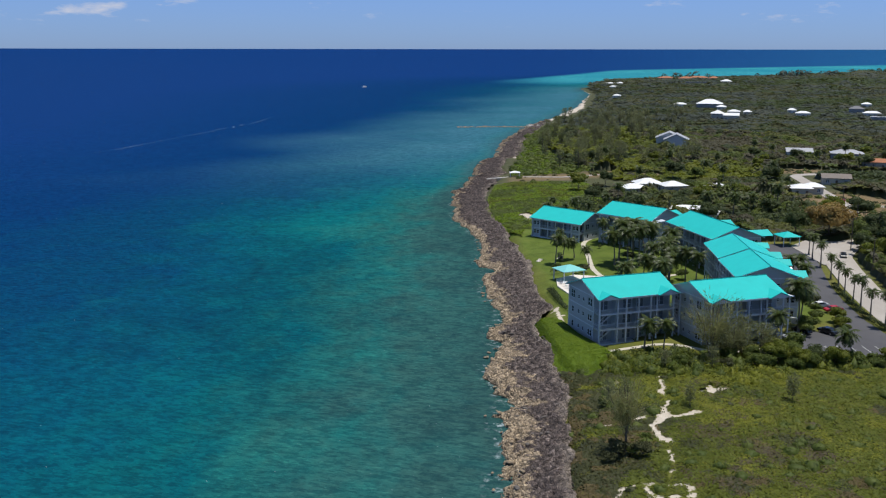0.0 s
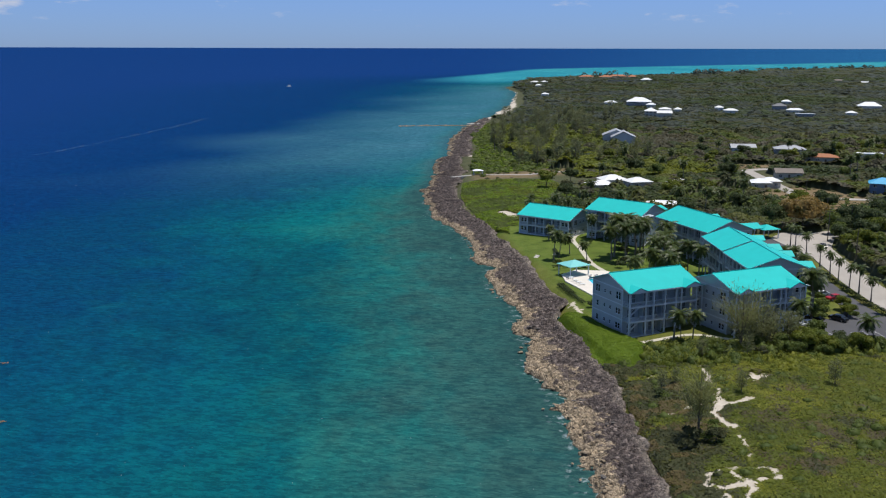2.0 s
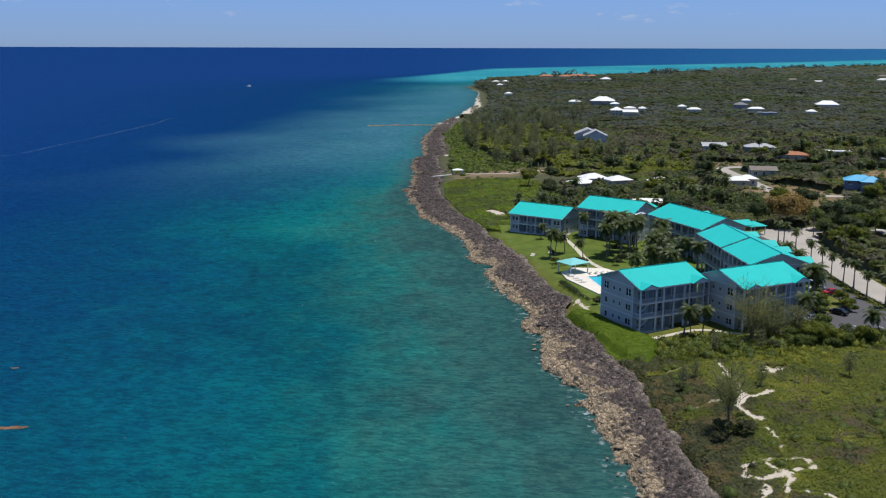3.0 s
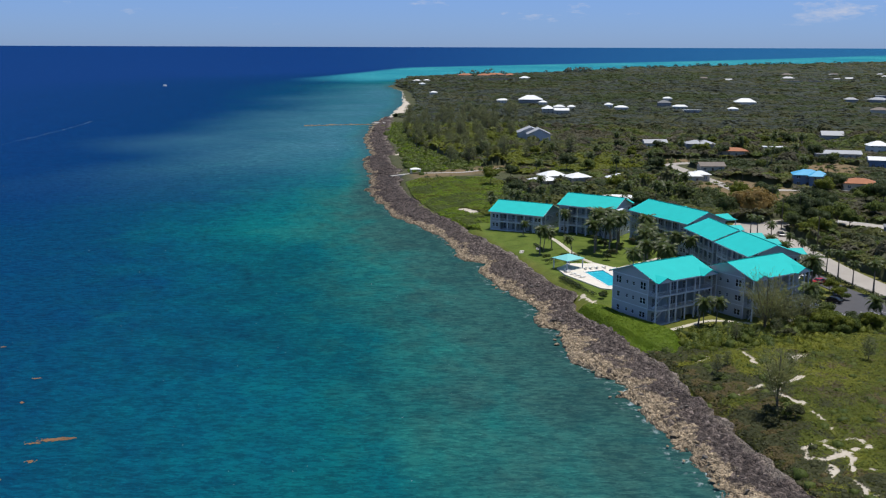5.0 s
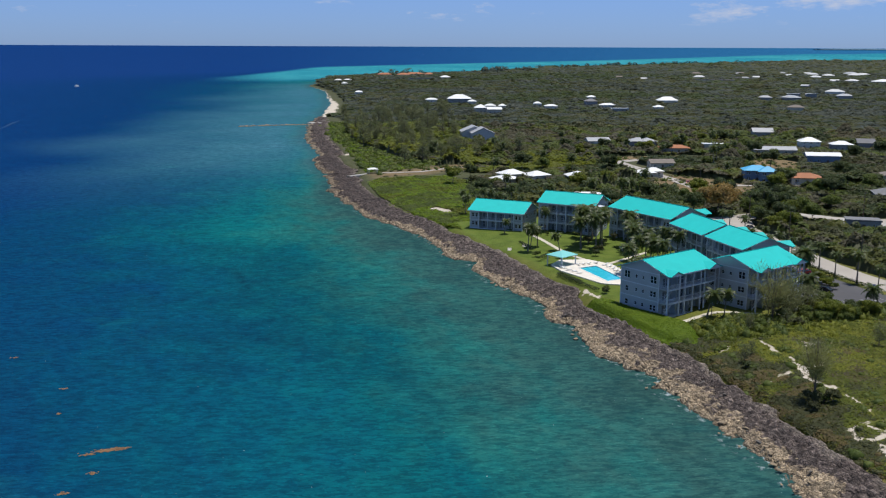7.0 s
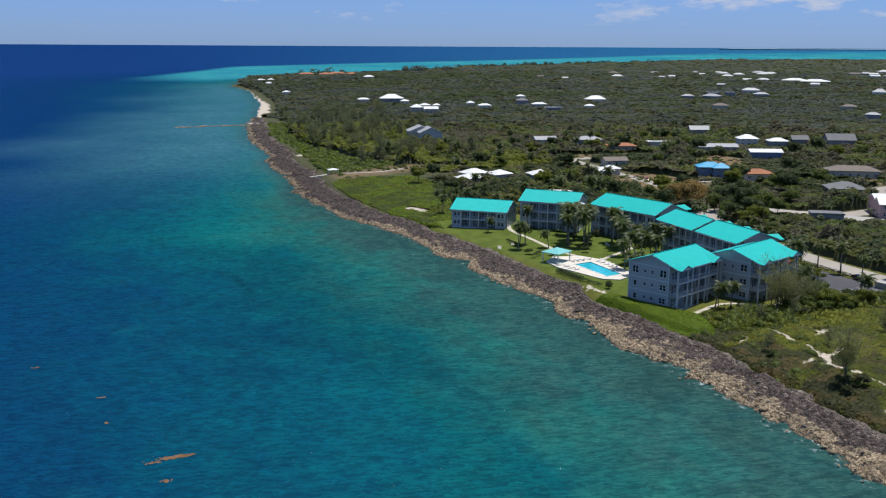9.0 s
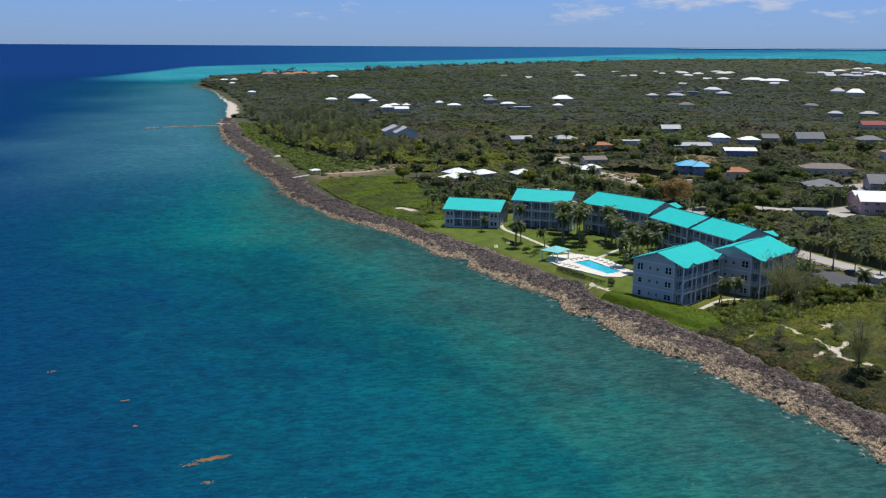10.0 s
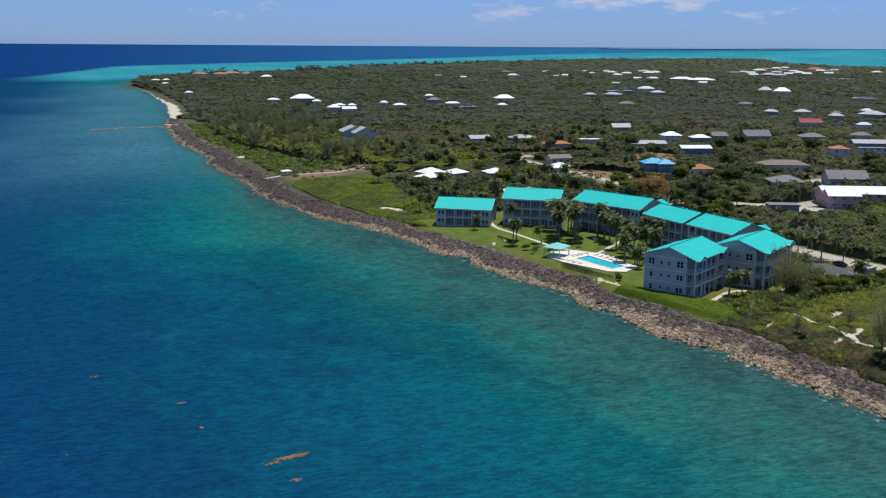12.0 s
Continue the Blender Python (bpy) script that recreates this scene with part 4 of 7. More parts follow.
def apartment(x, y, turn, L, W, eave, ridge, floors, noses, bays, end_stair, label, enclosed=()):
    """One block: x, y is the front left corner of the roof; the front, with its galleries, lies along local x."""
    base = 4.0
    t = thing("apartment_building", x, y, base, turn, label, "apartment building", "apartment blocks of the resort")
    eave, ridge = eave - base, ridge - base
    over, deep = 0.7, 2.4
    st = (eave - 0.25) / floors
    x0, x1, yb, yf = over, L - over, W - over, over + deep
    k = (ridge - eave) / (W / 2)
    T = 0.25
    top = eave - 0.05
    # the end walls, the back and the wall behind the galleries
    ends = {"west_wall": (pose(x0, yb, 0, 0, 0, -90), yb - yf), "east_wall": (pose(x1, yf, 0, 0, 0, 90), yb - yf)}
    for name, (m, length) in ends.items():
        holes = []
        for f in range(floors):
            z = f * st + 0.95
            wide = 1.7 if f == floors - 1 else 0.95
            rows = [(length * 0.17, wide, 1.75 if f == floors - 1 else 1.35), (length * 0.41, 0.75, 0.85), (length * 0.59, 0.75, 0.85), (length * 0.85, 1.8, 1.75 if f == floors - 1 else 1.4)]
            holes += [(u - w / 2, u + w / 2, z + (0.35 if w < 0.8 else 0), z + h + (0.35 if w < 0.8 else 0)) for u, w, h in rows]
        bm = bmesh.new()
        wall_panel(bm, m, length, -0.6, top, T, holes)
        # the gable above the eaves, up to the roof's underside
        under = lambda p: eave + min(p.y, W - p.y) * k - 0.2  # noqa: E731
        n = 6
        for i in range(n):
            a, b = length * i / n, length * (i + 1) / n
            low = [m @ Vector(p) for p in ((a, 0, top), (b, 0, top), (b, T, top), (a, T, top))]
            high = [Vector((p.x, p.y, max(under(p), top + 0.01))) for p in low]
            vs = [bm.verts.new(p) for p in low + high]
            for q in ((3, 2, 1, 0), (4, 5, 6, 7), (0, 1, 5, 4), (1, 2, 6, 5), (2, 3, 7, 6), (3, 0, 4, 7)):
                bm.faces.new([vs[j] for j in q])
        part("wall", bm, M_SIDING, t, "grey-blue clapboard end wall")
        for u0, u1, za, zb in holes:
            put_window(t, m, (u0 + u1) / 2, za, u1 - u0, zb - za, 2 if u1 - u0 > 1.4 else 1)
        bm = bmesh.new()
        for f in range(1, floors + 1):
            z = min(f * st - 0.12, top - 0.3)
            box(bm, 0, -0.035, z, length, 0.0, z + 0.24, m)
        for u in (0, length - 0.2):
            box(bm, u, -0.04, -0.3, u + 0.2, -0.001, top, m)
        part("trim_board", bm, M_TRIM, t, "pale grey floor bands")
    # the front wall behind the galleries, with doors and windows
    m = pose(x0 + T, yf, 0)
    length = x1 - x0 - 2 * T
    holes, marks = [], [b - x0 - T for b in bays]
    for f in range(floors):
        for a, b in zip(marks, marks[1:]):
            if b - a > 1.8:
                w = min(2.2, (b - a) * 0.68)
                c = min(max((a + b) / 2, w / 2 + 0.2), length - w / 2 - 0.2)
                holes.append((c - w / 2, c + w / 2, f * st + 0.12, f * st + 2.3))
    bm = bmesh.new()
    wall_panel(bm, m, length, -0.6, top + 0.4, T, holes)
    part("wall", bm, M_GALLERY, t)
    for u0, u1, za, zb in holes:
        put_window(t, m, (u0 + u1) / 2, za, u1 - u0, zb - za, 2, False)
    m = pose(x1 - T, yb, 0, 0, 0, 180)
    holes = [(u, u + 1.3, f * st + 1.0, f * st + 2.3) for f in range(floors) for u in np.arange(1.5, length - 2, 3.3)]
    bm = bmesh.new()
    wall_panel(bm, m, length, -0.6, top, T, holes)
    part("wall", bm, M_SIDING, t)
    for u0, u1, za, zb in holes:
        put_window(t, m, (u0 + u1) / 2, za, u1 - u0, zb - za, 1)
    # inner floors, which also make the rooms dark
    for f in range(floors):
        bm = bmesh.new()
        box(bm, x0 + T, yf + T, f * st - 0.15, x1 - T, yb - T, f * st)
        part("floor_slab", bm, M_SLAB, t)
    # galleries: slabs, columns, rails
    for f in range(floors):
        bm = bmesh.new()
        box(bm, x0, over - 0.1, f * st - 0.22, x1, yf, f * st + 0.0)
        part("gallery_floor", bm, M_SLAB, t)
        bm = bmesh.new()
        box(bm, x0 - 0.02, over - 0.18, f * st - 0.3, x1 + 0.02, over - 0.1, f * st + 0.06)
        part("gallery_edge", bm, M_TRIM, t, "pale gallery edge board")
    bm = bmesh.new()
    box(bm, x0 - 0.02, over - 0.18, top - 0.55, x1 + 0.02, over + 0.1, top - 0.05)
    part("eaves_beam", bm, M_TRIM, t)
    bm = bmesh.new()
    box(bm, x0, over + 0.1, top - 0.14, x1, yf, top - 0.06)
    part("gallery_ceiling", bm, M_SLAB, t)
    for b in bays:
        bm = bmesh.new()
        box(bm, b - 0.14, over - 0.19, -0.6, b + 0.14, over + 0.12, top - 0.05)
        for f in range(floors):
            box(bm, b - 0.18, over - 0.23, f * st + 0.06, b + 0.18, over + 0.16, f * st + 0.3)
        part("column", bm, M_TRIM, t, "pale square column")
    for f in range(1, floors):
        for i, (a, b) in enumerate(zip(bays, bays[1:])):
            if i in enclosed:
                continue
            bm = bmesh.new()
            z = f * st
            box(bm, a + 0.14, over - 0.1, z + 1.0, b - 0.14, over - 0.02, z + 1.08)
            box(bm, a + 0.14, over - 0.1, z + 0.12, b - 0.14, over - 0.02, z + 0.18)
            n = max(3, int((b - a) / 0.28))
            for j in range(1, n):
                u = a + (b - a) * j / n
                box(bm, u - 0.02, over - 0.08, z + 0.18, u + 0.02, over - 0.04, z + 1.0)
            part("railing", bm, M_TRIM, t, "pale gallery railing")
    # end bays closed by a windowed wall
    for i in enclosed:
        a, b = bays[i] + 0.14, bays[i + 1] - 0.14
        m = pose(a, over + 0.12, 0)
        holes = [(u - 0.45, u + 0.45, f * st + 0.95, f * st + 2.25) for f in range(floors) for u in ((b - a) * 0.28, (b - a) * 0.72)]
        bm = bmesh.new()
        wall_panel(bm, m, b - a, 0.02, top - 0.15, 0.2, holes)
        part("wall", bm, M_SIDING, t, "grey-blue end bay wall")
        for u0, u1, za, zb in holes:
            put_window(t, m, (u0 + u1) / 2, za, u1 - u0, zb - za, 1)
    # gallery ends: side rails
    for f in range(1, floors):
        for u in (x0, x1 - 0.08):
            bm = bmesh.new()
            for z in (0.14, 0.45, 0.75, 1.02):
                box(bm, u, over + 0.12, f * st + z, u + 0.08, yf, f * st + z + 0.06)
            part("railing", bm, M_TRIM, t)
    # partition walls between the flats' galleries
    for b in bays[1:-1:2]:
        bm = bmesh.new()
        box(bm, b - 0.08, over + 0.9, 0, b + 0.08, yf, top - 0.15)
        part("partition", bm, M_GALLERY, t)
    if end_stair:
        for f in range(floors - 1):
            for s in (0, 1):
                bm = bmesh.new()
                z, y0 = f * st + s * st / 2, over + 0.5
                ya, yb2 = (y0, y0 + 3.2) if s == 0 else (y0 + 3.2, y0)
                for off in (0.35, 1.35):
                    beam(bm, (x1 + off, ya, z), (x1 + off, yb2, z + st / 2), 0.07, 0.3)
                    beam(bm, (x1 + off, ya, z + 1.0), (x1 + off, yb2, z + st / 2 + 1.0), 0.06, 0.08)
                for i in range(9):
                    w = (i + 0.5) / 9
                    box(bm, x1 + 0.35, ya + (yb2 - ya) * w - 0.15, z + st / 2 * w, x1 + 1.35, ya + (yb2 - ya) * w + 0.15, z + st / 2 * w + 0.05)
                part("stair_flight", bm, M_WHITE, t, "white outside stair")
        bm = bmesh.new()
        for u, v in ((x1 + 1.5, over), (x1 + 1.5, over + 4.4)):
            box(bm, u - 0.12, v - 0.12, -0.6, u + 0.12, v + 0.12, eave - 0.2)
        part("stair_post", bm, M_TRIM, t)
        bm = bmesh.new()
        slab(bm, [(L - 0.1, over - 0.6, eave - 0.05), (L + 1.5, over - 0.6, eave - 0.3), (L + 1.5, over + 5, eave - 0.3), (L - 0.1, over + 5, eave - 0.05)], (0, 0, 1), 0.14)
        part("stair_canopy", bm, M_TRIM, t, "small pale stair canopy")
    bm = bmesh.new()
    for f in range(floors - 1):
        beam(bm, (bays[0] + 0.3, over + 1.2, f * st + 0.4), (bays[1] - 0.2, over + 1.2, (f + 1) * st - 0.1), 0.1, 0.3)
        beam(bm, (bays[0] + 0.3, over + 1.2, f * st + 1.3), (bays[1] - 0.2, over + 1.2, (f + 1) * st + 0.8), 0.06, 0.1)
    part("stair_stringer", bm, M_TRIM, t)
    main_roof = part("roof", roof_mesh(L, W, eave, ridge), M_ROOF, t, "bright turquoise metal roof")
    bm = bmesh.new()
    beam(bm, (0, W / 2, ridge + 0.03), (L, W / 2, ridge + 0.03), 0.06, 0.34)
    part("ridge_cap", bm, M_ROOF, main_roof)
    for nose in noses:
        part("cross_gable", nose_mesh(W, eave, ridge, *nose), M_ROOF, main_roof)
    for u0, u1, reach, side in noses:
        rise = 0.42 * (u1 - u0) / 2
        yy = -reach + 0.25 if side == "front" else W + reach - 0.25
        bm = bmesh.new()
        slab(bm, [(u0 + 0.3, yy, eave - 0.15), (u1 - 0.3, yy, eave - 0.15), ((u0 + u1) / 2, yy, eave + rise - 0.2)], (0, 1, 0), 0.1)
        part("gable_board", bm, M_TRIM, t)
    bm = bmesh.new()
    for yy in (0.02, W - 0.02):
        box(bm, 0.02, yy - 0.06, eave - 0.3, L - 0.02, yy + 0.06, eave - 0.03)
    for u in (0.05, L - 0.05):
        for a, b in (((u, 0.05, eave - 0.16), (u, W / 2, ridge - 0.16)), ((u, W - 0.05, eave - 0.16), (u, W / 2, ridge - 0.16))):
            beam(bm, a, b, 0.22, 0.07)
    part("fascia", bm, M_TRIM, t, "pale fascia boards")
    return t


SIX = lambda L: [0.85, 5.2, 7.3, 10.3, 13.3, L - 5.0, L - 0.85]  # noqa: E731
EVEN = lambda L, n: [0.85 + (L - 1.7) * i / n for i in range(n + 1)]  # noqa: E731
APT = "grey-blue {} apartment block with turquoise metal roof, {}"
apartment(32.9, 194.8, 19.0, 19.8, 15.8, 14.3, 17.05, 3, [(0, 5.0, 0.9, "front"), (14.4, 19.8, 0.9, "front")], SIX(19.8), True, APT.format("three-storey", "beside the rocky shore"))
apartment(55.8, 191.9, 18.7, 19.8, 16.2, 14.4, 17.15, 3, [(0, 5.0, 0.9, "front"), (14.4, 19.8, 0.9, "front")], SIX(19.8), True, APT.format("three-storey", "beside the car park"))
apartment(69.4, 234.4, -93.9, 19.6, 15.6, 14.4, 17.2, 3, [(1, 6, 1.2, "back"), (13.5, 19, 1.2, "back")], EVEN(19.6, 6), False, APT.format("three-storey", "facing the lawn"))
apartment(71.7, 256.4, -94.5, 19.9, 15.2, 14.2, 17.0, 3, [(1, 6, 1.2, "back"), (13.5, 19, 1.2, "back")], EVEN(19.9, 6), False, APT.format("three-storey", "between two others"))
apartment(68.9, 289.8, -77.0, 29.2, 16.4, 14.2, 17.3, 3, [(5, 11, 1.2, "back"), (22, 28, 3.5, "back")], EVEN(29.2, 8), False, APT.format("long three-storey", "behind palms"), (0, 7))
apartment(50.3, 306.9, -47.5, 21.4, 16.2, 14.0, 17.05, 3, [(2, 8, 1.2, "back"), (15, 20.5, 2.5, "back")], EVEN(21.4, 6), True, APT.format("three-storey", "beside the garden path"), (0, 5))
apartment(29.5, 319.9, -43.9, 21.3, 15.8, 10.25, 13.3, 2, [(12.5, 18.5, 1.0, "back")], EVEN(21.3, 6), False, APT.format("two-storey", "above the rocks"), (0, 5))


def hip_roof(bm, L, W, eave, ridge, thick=0.16, cx=0.0, cy=0.0):
    h = max(L - W, 0.2) / 2
    a = [(cx - L / 2, cy - W / 2, eave), (cx + L / 2, cy - W / 2, eave), (cx + L / 2, cy + W / 2, eave), (cx - L / 2, cy + W / 2, eave)]
    b = [(cx - h, cy, ridge), (cx + h, cy, ridge)]
    for pts, up in (((a[0], a[1], b[1], b[0]), (0, -1, 2)), ((a[2], a[3], b[0], b[1]), (0, 1, 2)), ((a[1], a[2], b[1]), (1, 0, 2)), ((a[3], a[0], b[0]), (-1, 0, 2))):
        slab(bm, pts, Vector(up).normalized(), thick)


def pavilion(name, x, y, turn, L, W, z, eave, ridge, label, category, roof=M_ROOF):
    t = thing(name, x, y, z, turn, label, category)
    bm = bmesh.new()
    hip_roof(bm, L, W, eave, ridge)
    part("roof", bm, roof, t)
    for sx in (-1, 1):
        for sy in (-1, 1):
            bm = bmesh.new()
            box(bm, sx * (L / 2 - 0.5) - 0.12, sy * (W / 2 - 0.5) - 0.12, -0.4, sx * (L / 2 - 0.5) + 0.12, sy * (W / 2 - 0.5) + 0.12, eave + 0.1)
            part("post", bm, M_TRIM, t)
    bm = bmesh.new()
    for sx in (-1, 1):
        box(bm, sx * (L / 2 - 0.5) - 0.1, -W / 2 + 0.5, eave - 0.3, sx * (L / 2 - 0.5) + 0.1, W / 2 - 0.5, eave - 0.05)
    for sy in (-1, 1):
        box(bm, -L / 2 + 0.6, sy * (W / 2 - 0.5) - 0.1, eave - 0.3, L / 2 - 0.6, sy * (W / 2 - 0.5) + 0.1, eave - 0.05)
    part("beam", bm, M_TRIM, t)
    return t


M_ROOF_PALE = plain("faded_turquoise_roof", lin(.20, .56, .54), 0.5, 0.06, 0.3, 5)
pavilion("gazebo", 34.6, 254.3, 24, 7.2, 6.4, 4.42, 2.9, 4.1, "open poolside gazebo with a faded turquoise hip roof", "gazebo", M_ROOF_PALE)
pavilion("entrance_shelter", 111.5, 302, 10, 6.5, 6.5, 4.3, 3.2, 4.5, "small entrance shelter with a turquoise hip roof", "shelter")

# ---- houses ----
R_WHITE = plain("white_metal_roof", lin(.74, .74, .72), 0.5, 0.05, 0.3, 3)
# white roofs of the far houses, dulled in colour for haze
R_HAZED = plain("haze_dulled_white_roof", lin(.56, .56, .55), 0.6, 0.1, 0.3, 3)
R_SILVER = plain("pale_grey_metal_roof", lin(.37, .375, .385), 0.55, 0.08, 0.3, 3)
R_GREY = plain("grey_shingle_roof", lin(.18, .18, .185), 0.85, 0.15, 0.4, 3)
R_TAN = plain("tan_shingle_roof", lin(.20, .17, .145), 0.85, 0.15, 0.4, 3)
R_BLUE = plain("bright_blue_roof", lin(.07, .36, .58), 0.5, 0.08, 0.3, 4)
R_ORANGE = plain("terracotta_roof", lin(.36, .15, .075), 0.8, 0.15, 0.4, 3)
R_RED = plain("dull_red_roof", lin(.27, .075, .06), 0.8, 0.15, 0.4, 3)
W_CREAM = plain("cream_render", lin(.52, .48, .41), 0.8, 0.1, 0.3, 3)
W_WHITE = plain("white_render", lin(.64, .63, .60), 0.8, 0.08, 0.3, 3)
W_GREY = plain("grey_render", lin(.30, .30, .31), 0.8, 0.1, 0.3, 3)
W_PALE = plain("pale_grey_boarding", lin(.50, .51, .53), 0.75, 0.08, 0.3, 3)
W_PINK = plain("pink_render", lin(.58, .36, .34), 0.8, 0.08, 0.3, 3)
W_BLUE = plain("blue_boarding", lin(.17, .24, .36), 0.7, 0.1, 0.3, 3)
M_DOOR = plain("dark_door", lin(.12, .08, .06), 0.6)
HOUSE_SPOTS = []


def house(x, y, turn, L, W, h, roof, rm, wm, label, rise=None, windows=True, wing=None):
    """A house about its middle: walls, a hip, gable or flat roof with eaves, windows and a door; wing: a second roof (dx, dy, L, W)."""
    r = math.hypot(x - CENTRE[0], y - CENTRE[1])
    px, py, pz = (float(v) for v in far_bend(x, y, height_at(x, y) + 0.1 + 5.0 * float(ease(r, 1250, 1800))))
    k = math.hypot(px - CENTRE[0], py - CENTRE[1]) / r
    t = thing("house", px, py, pz, turn, label, "house", "houses of the settlement")
    t.scale = (k, k, k)
    for dx, dy, l, w in [(0, 0, L, W)] + ([wing] if wing else []):
        c, q = math.cos(radians(turn)), math.sin(radians(turn))
        HOUSE_SPOTS.append((x + c * dx - q * dy, y + q * dx + c * dy, l / 2 + 1.1, w / 2 + 1.1, c, q))
    rise = rise or 0.17 * W + 0.5
    for n, (dx, dy, l, w) in enumerate([(0, 0, L, W)] + ([wing] if wing else [])):
        hh = h - 0.02 * n
        bm = bmesh.new()
        box(bm, dx - l / 2, dy - w / 2, -3.5, dx + l / 2, dy + w / 2, hh)
        if roof == "gable":
            a = [bm.verts.new(p) for p in ((dx - l / 2, dy - w / 2, hh), (dx - l / 2, dy + w / 2, hh), (dx - l / 2, dy, hh + rise - 0.1), (dx + l / 2, dy - w / 2, hh), (dx + l / 2, dy + w / 2, hh), (dx + l / 2, dy, hh + rise - 0.1))]
            for q in ((0, 2, 1), (3, 4, 5), (0, 3, 5, 2), (1, 2, 5, 4), (0, 1, 4, 3)):
                bm.faces.new([a[i] for i in q])
        part("wall", bm, wm, t)
        bm = bmesh.new()
        o = 0.7
        if roof == "hip":
            hip_roof(bm, l + 2 * o, w + 2 * o, hh, hh + rise, 0.2, dx, dy)
        elif roof == "gable":
            for s in (-1, 1):
                pts = [(dx - l / 2 - o, dy + s * (w / 2 + o), hh - 0.12), (dx + l / 2 + o, dy + s * (w / 2 + o), hh - 0.12), (dx + l / 2 + o, dy, hh + rise), (dx - l / 2 - o, dy, hh + rise)]
                slab(bm, pts if s < 0 else pts[::-1], Vector((0, s * rise, w / 2)).normalized(), 0.2)
        else:
            box(bm, dx - l / 2 - 0.35, dy - w / 2 - 0.35, hh, dx + l / 2 + 0.35, dy + w / 2 + 0.35, hh + 0.3)
            box(bm, dx - l / 2 - 0.35, dy - w / 2 - 0.35, hh + 0.3, dx + l / 2 + 0.35, dy - w / 2 - 0.1, hh + 0.55)
        part("roof", bm, rm, t)
        if windows:
            n_w = max(2, int(l / 3.6))
            floors = 2 if hh > 4.6 else 1
            for f in range(floors):
                for i in range(n_w):
                    u = dx - l / 2 + l * (i + 0.5) / n_w
                    if f == 0 and i == n_w // 2 and n == 0:
                        bm = bmesh.new()
                        box(bm, u - 0.5, -w / 2 + dy - 0.05, -0.1, u + 0.5, -w / 2 + dy + 0.02, 2.1)
                        part("door", bm, M_DOOR, t)
                        continue
                    put_window(t, pose(0, dy - w / 2 - 0.09, 0), u, 0.9 + 2.8 * f, 1.4, 1.3, 2)
            for i in range(max(1, int(w / 4))):
                u = (i + 0.5) * w / max(1, int(w / 4)) - w / 2
                put_window(t, pose(dx - l / 2 - 0.09, dy, 0, 0, 0, -90), u, 0.9, 1.3, 1.3, 1)
    return t


HW = "white-roofed {} house among trees"
house(92.9, 429, 8, 11, 8.3, 3.2, "hip", R_WHITE, W_CREAM, HW.format("low cream"), 2.0)
house(83.5, 413.9, 10, 11, 8.3, 3.0, "hip", R_WHITE, W_CREAM, HW.format("low cream"), 1.7)
house(102.3, 420.5, 12, 10.1, 8.3, 3.1, "hip", R_WHITE, W_CREAM, HW.format("low cream"), 1.8)
house(119, 410, -8, 9.7, 8.7, 3.2, "hip", R_WHITE, W_GREY, "square grey house with a white hip roof", 2.0)
house(94, 353, -22, 15.6, 8.3, 3.4, "hip", R_WHITE, W_WHITE, HW.format("long white"), 1.4, wing=(5, -5, 9, 7))
house(149.5, 629, 76, 14, 17, 5.6, "gable", R_SILVER, W_PALE, "large two-storey grey house with two pale grey gable roofs", 3.7, wing=(-13, -4.5, 14, 15))
house(288, 1038, -20, 26, 18, 5.4, "hip", R_WHITE, W_GREY, "large house with a white hip roof above the woods", 4.6)
house(251, 876, -15, 11, 10.1, 5.2, "hip", R_WHITE, W_CREAM, HW.format("two-storey cream"), 3.0)
house(258, 858, -15, 12.9, 9.2, 4.6, "gable", R_WHITE, W_CREAM, HW.format("cream"), 2.0)
for x, y, L, W in ((281, 926, 11, 8), (292, 920, 7, 6), (293, 1010, 9, 7), (262, 1060, 13, 8), (346, 951, 8, 6), (340, 905, 13, 8), (466, 1056, 10, 7), (405, 905, 15, 7), (438, 858, 9, 7), (231.2, 1281.2, 10, 8), (282, 1626.1, 13, 9), (299.8, 1630.7, 11, 9), (268, 1522.2, 9, 7)):
    house(x, y, -18, L, W, 3.6, "hip", R_WHITE, W_WHITE, HW.format("small white"), 1.8)
house(412, 955, -15, 12.9, 10.1, 4.6, "hip", R_GREY, W_GREY, "grey house with a grey hip roof", 2.8)
house(388, 848, -18, 16.6, 7.4, 3.2, "flat", R_WHITE, W_GREY, "long low flat-roofed house")
house(512, 960, -20, 22, 12.9, 4.0, "hip", R_WHITE, W_WHITE, HW.format("large white"), 4.0)
house(210, 561, -12, 14, 9, 3.2, "gable", R_SILVER, W_WHITE, "low house with a pale grey gable roof", 1.9)
house(228, 536, -18, 16.6, 10.1, 4.6, "hip", R_SILVER, W_GREY, "grey two-storey house with a grey roof", 2.0)
house(262, 508, -22, 12.9, 8.3, 4.2, "flat", R_WHITE, W_CREAM, "cream house with a flat white roof")
house(347, 573, -24, 13.5, 8.3, 4.2, "gable", R_SILVER, W_GREY, "grey house with a grey gable roof", 2.6)
house(285, 480, -25, 23.9, 9.2, 3.2, "gable", R_SILVER, W_CREAM, "long cream house with a pale grey roof", 1.6)
house(327, 500, -25, 12, 9.2, 4.8, "hip", R_WHITE, W_WHITE, HW.format("two-storey white"), 2.6)
house(338, 484, -28, 12, 8.3, 4.2, "hip", R_WHITE, W_GREY, HW.format("grey"), 2.0)
house(360, 488, -28, 10.1, 8.3, 4.2, "gable", R_GREY, W_GREY, "grey house with a dark grey gable roof", 2.4)
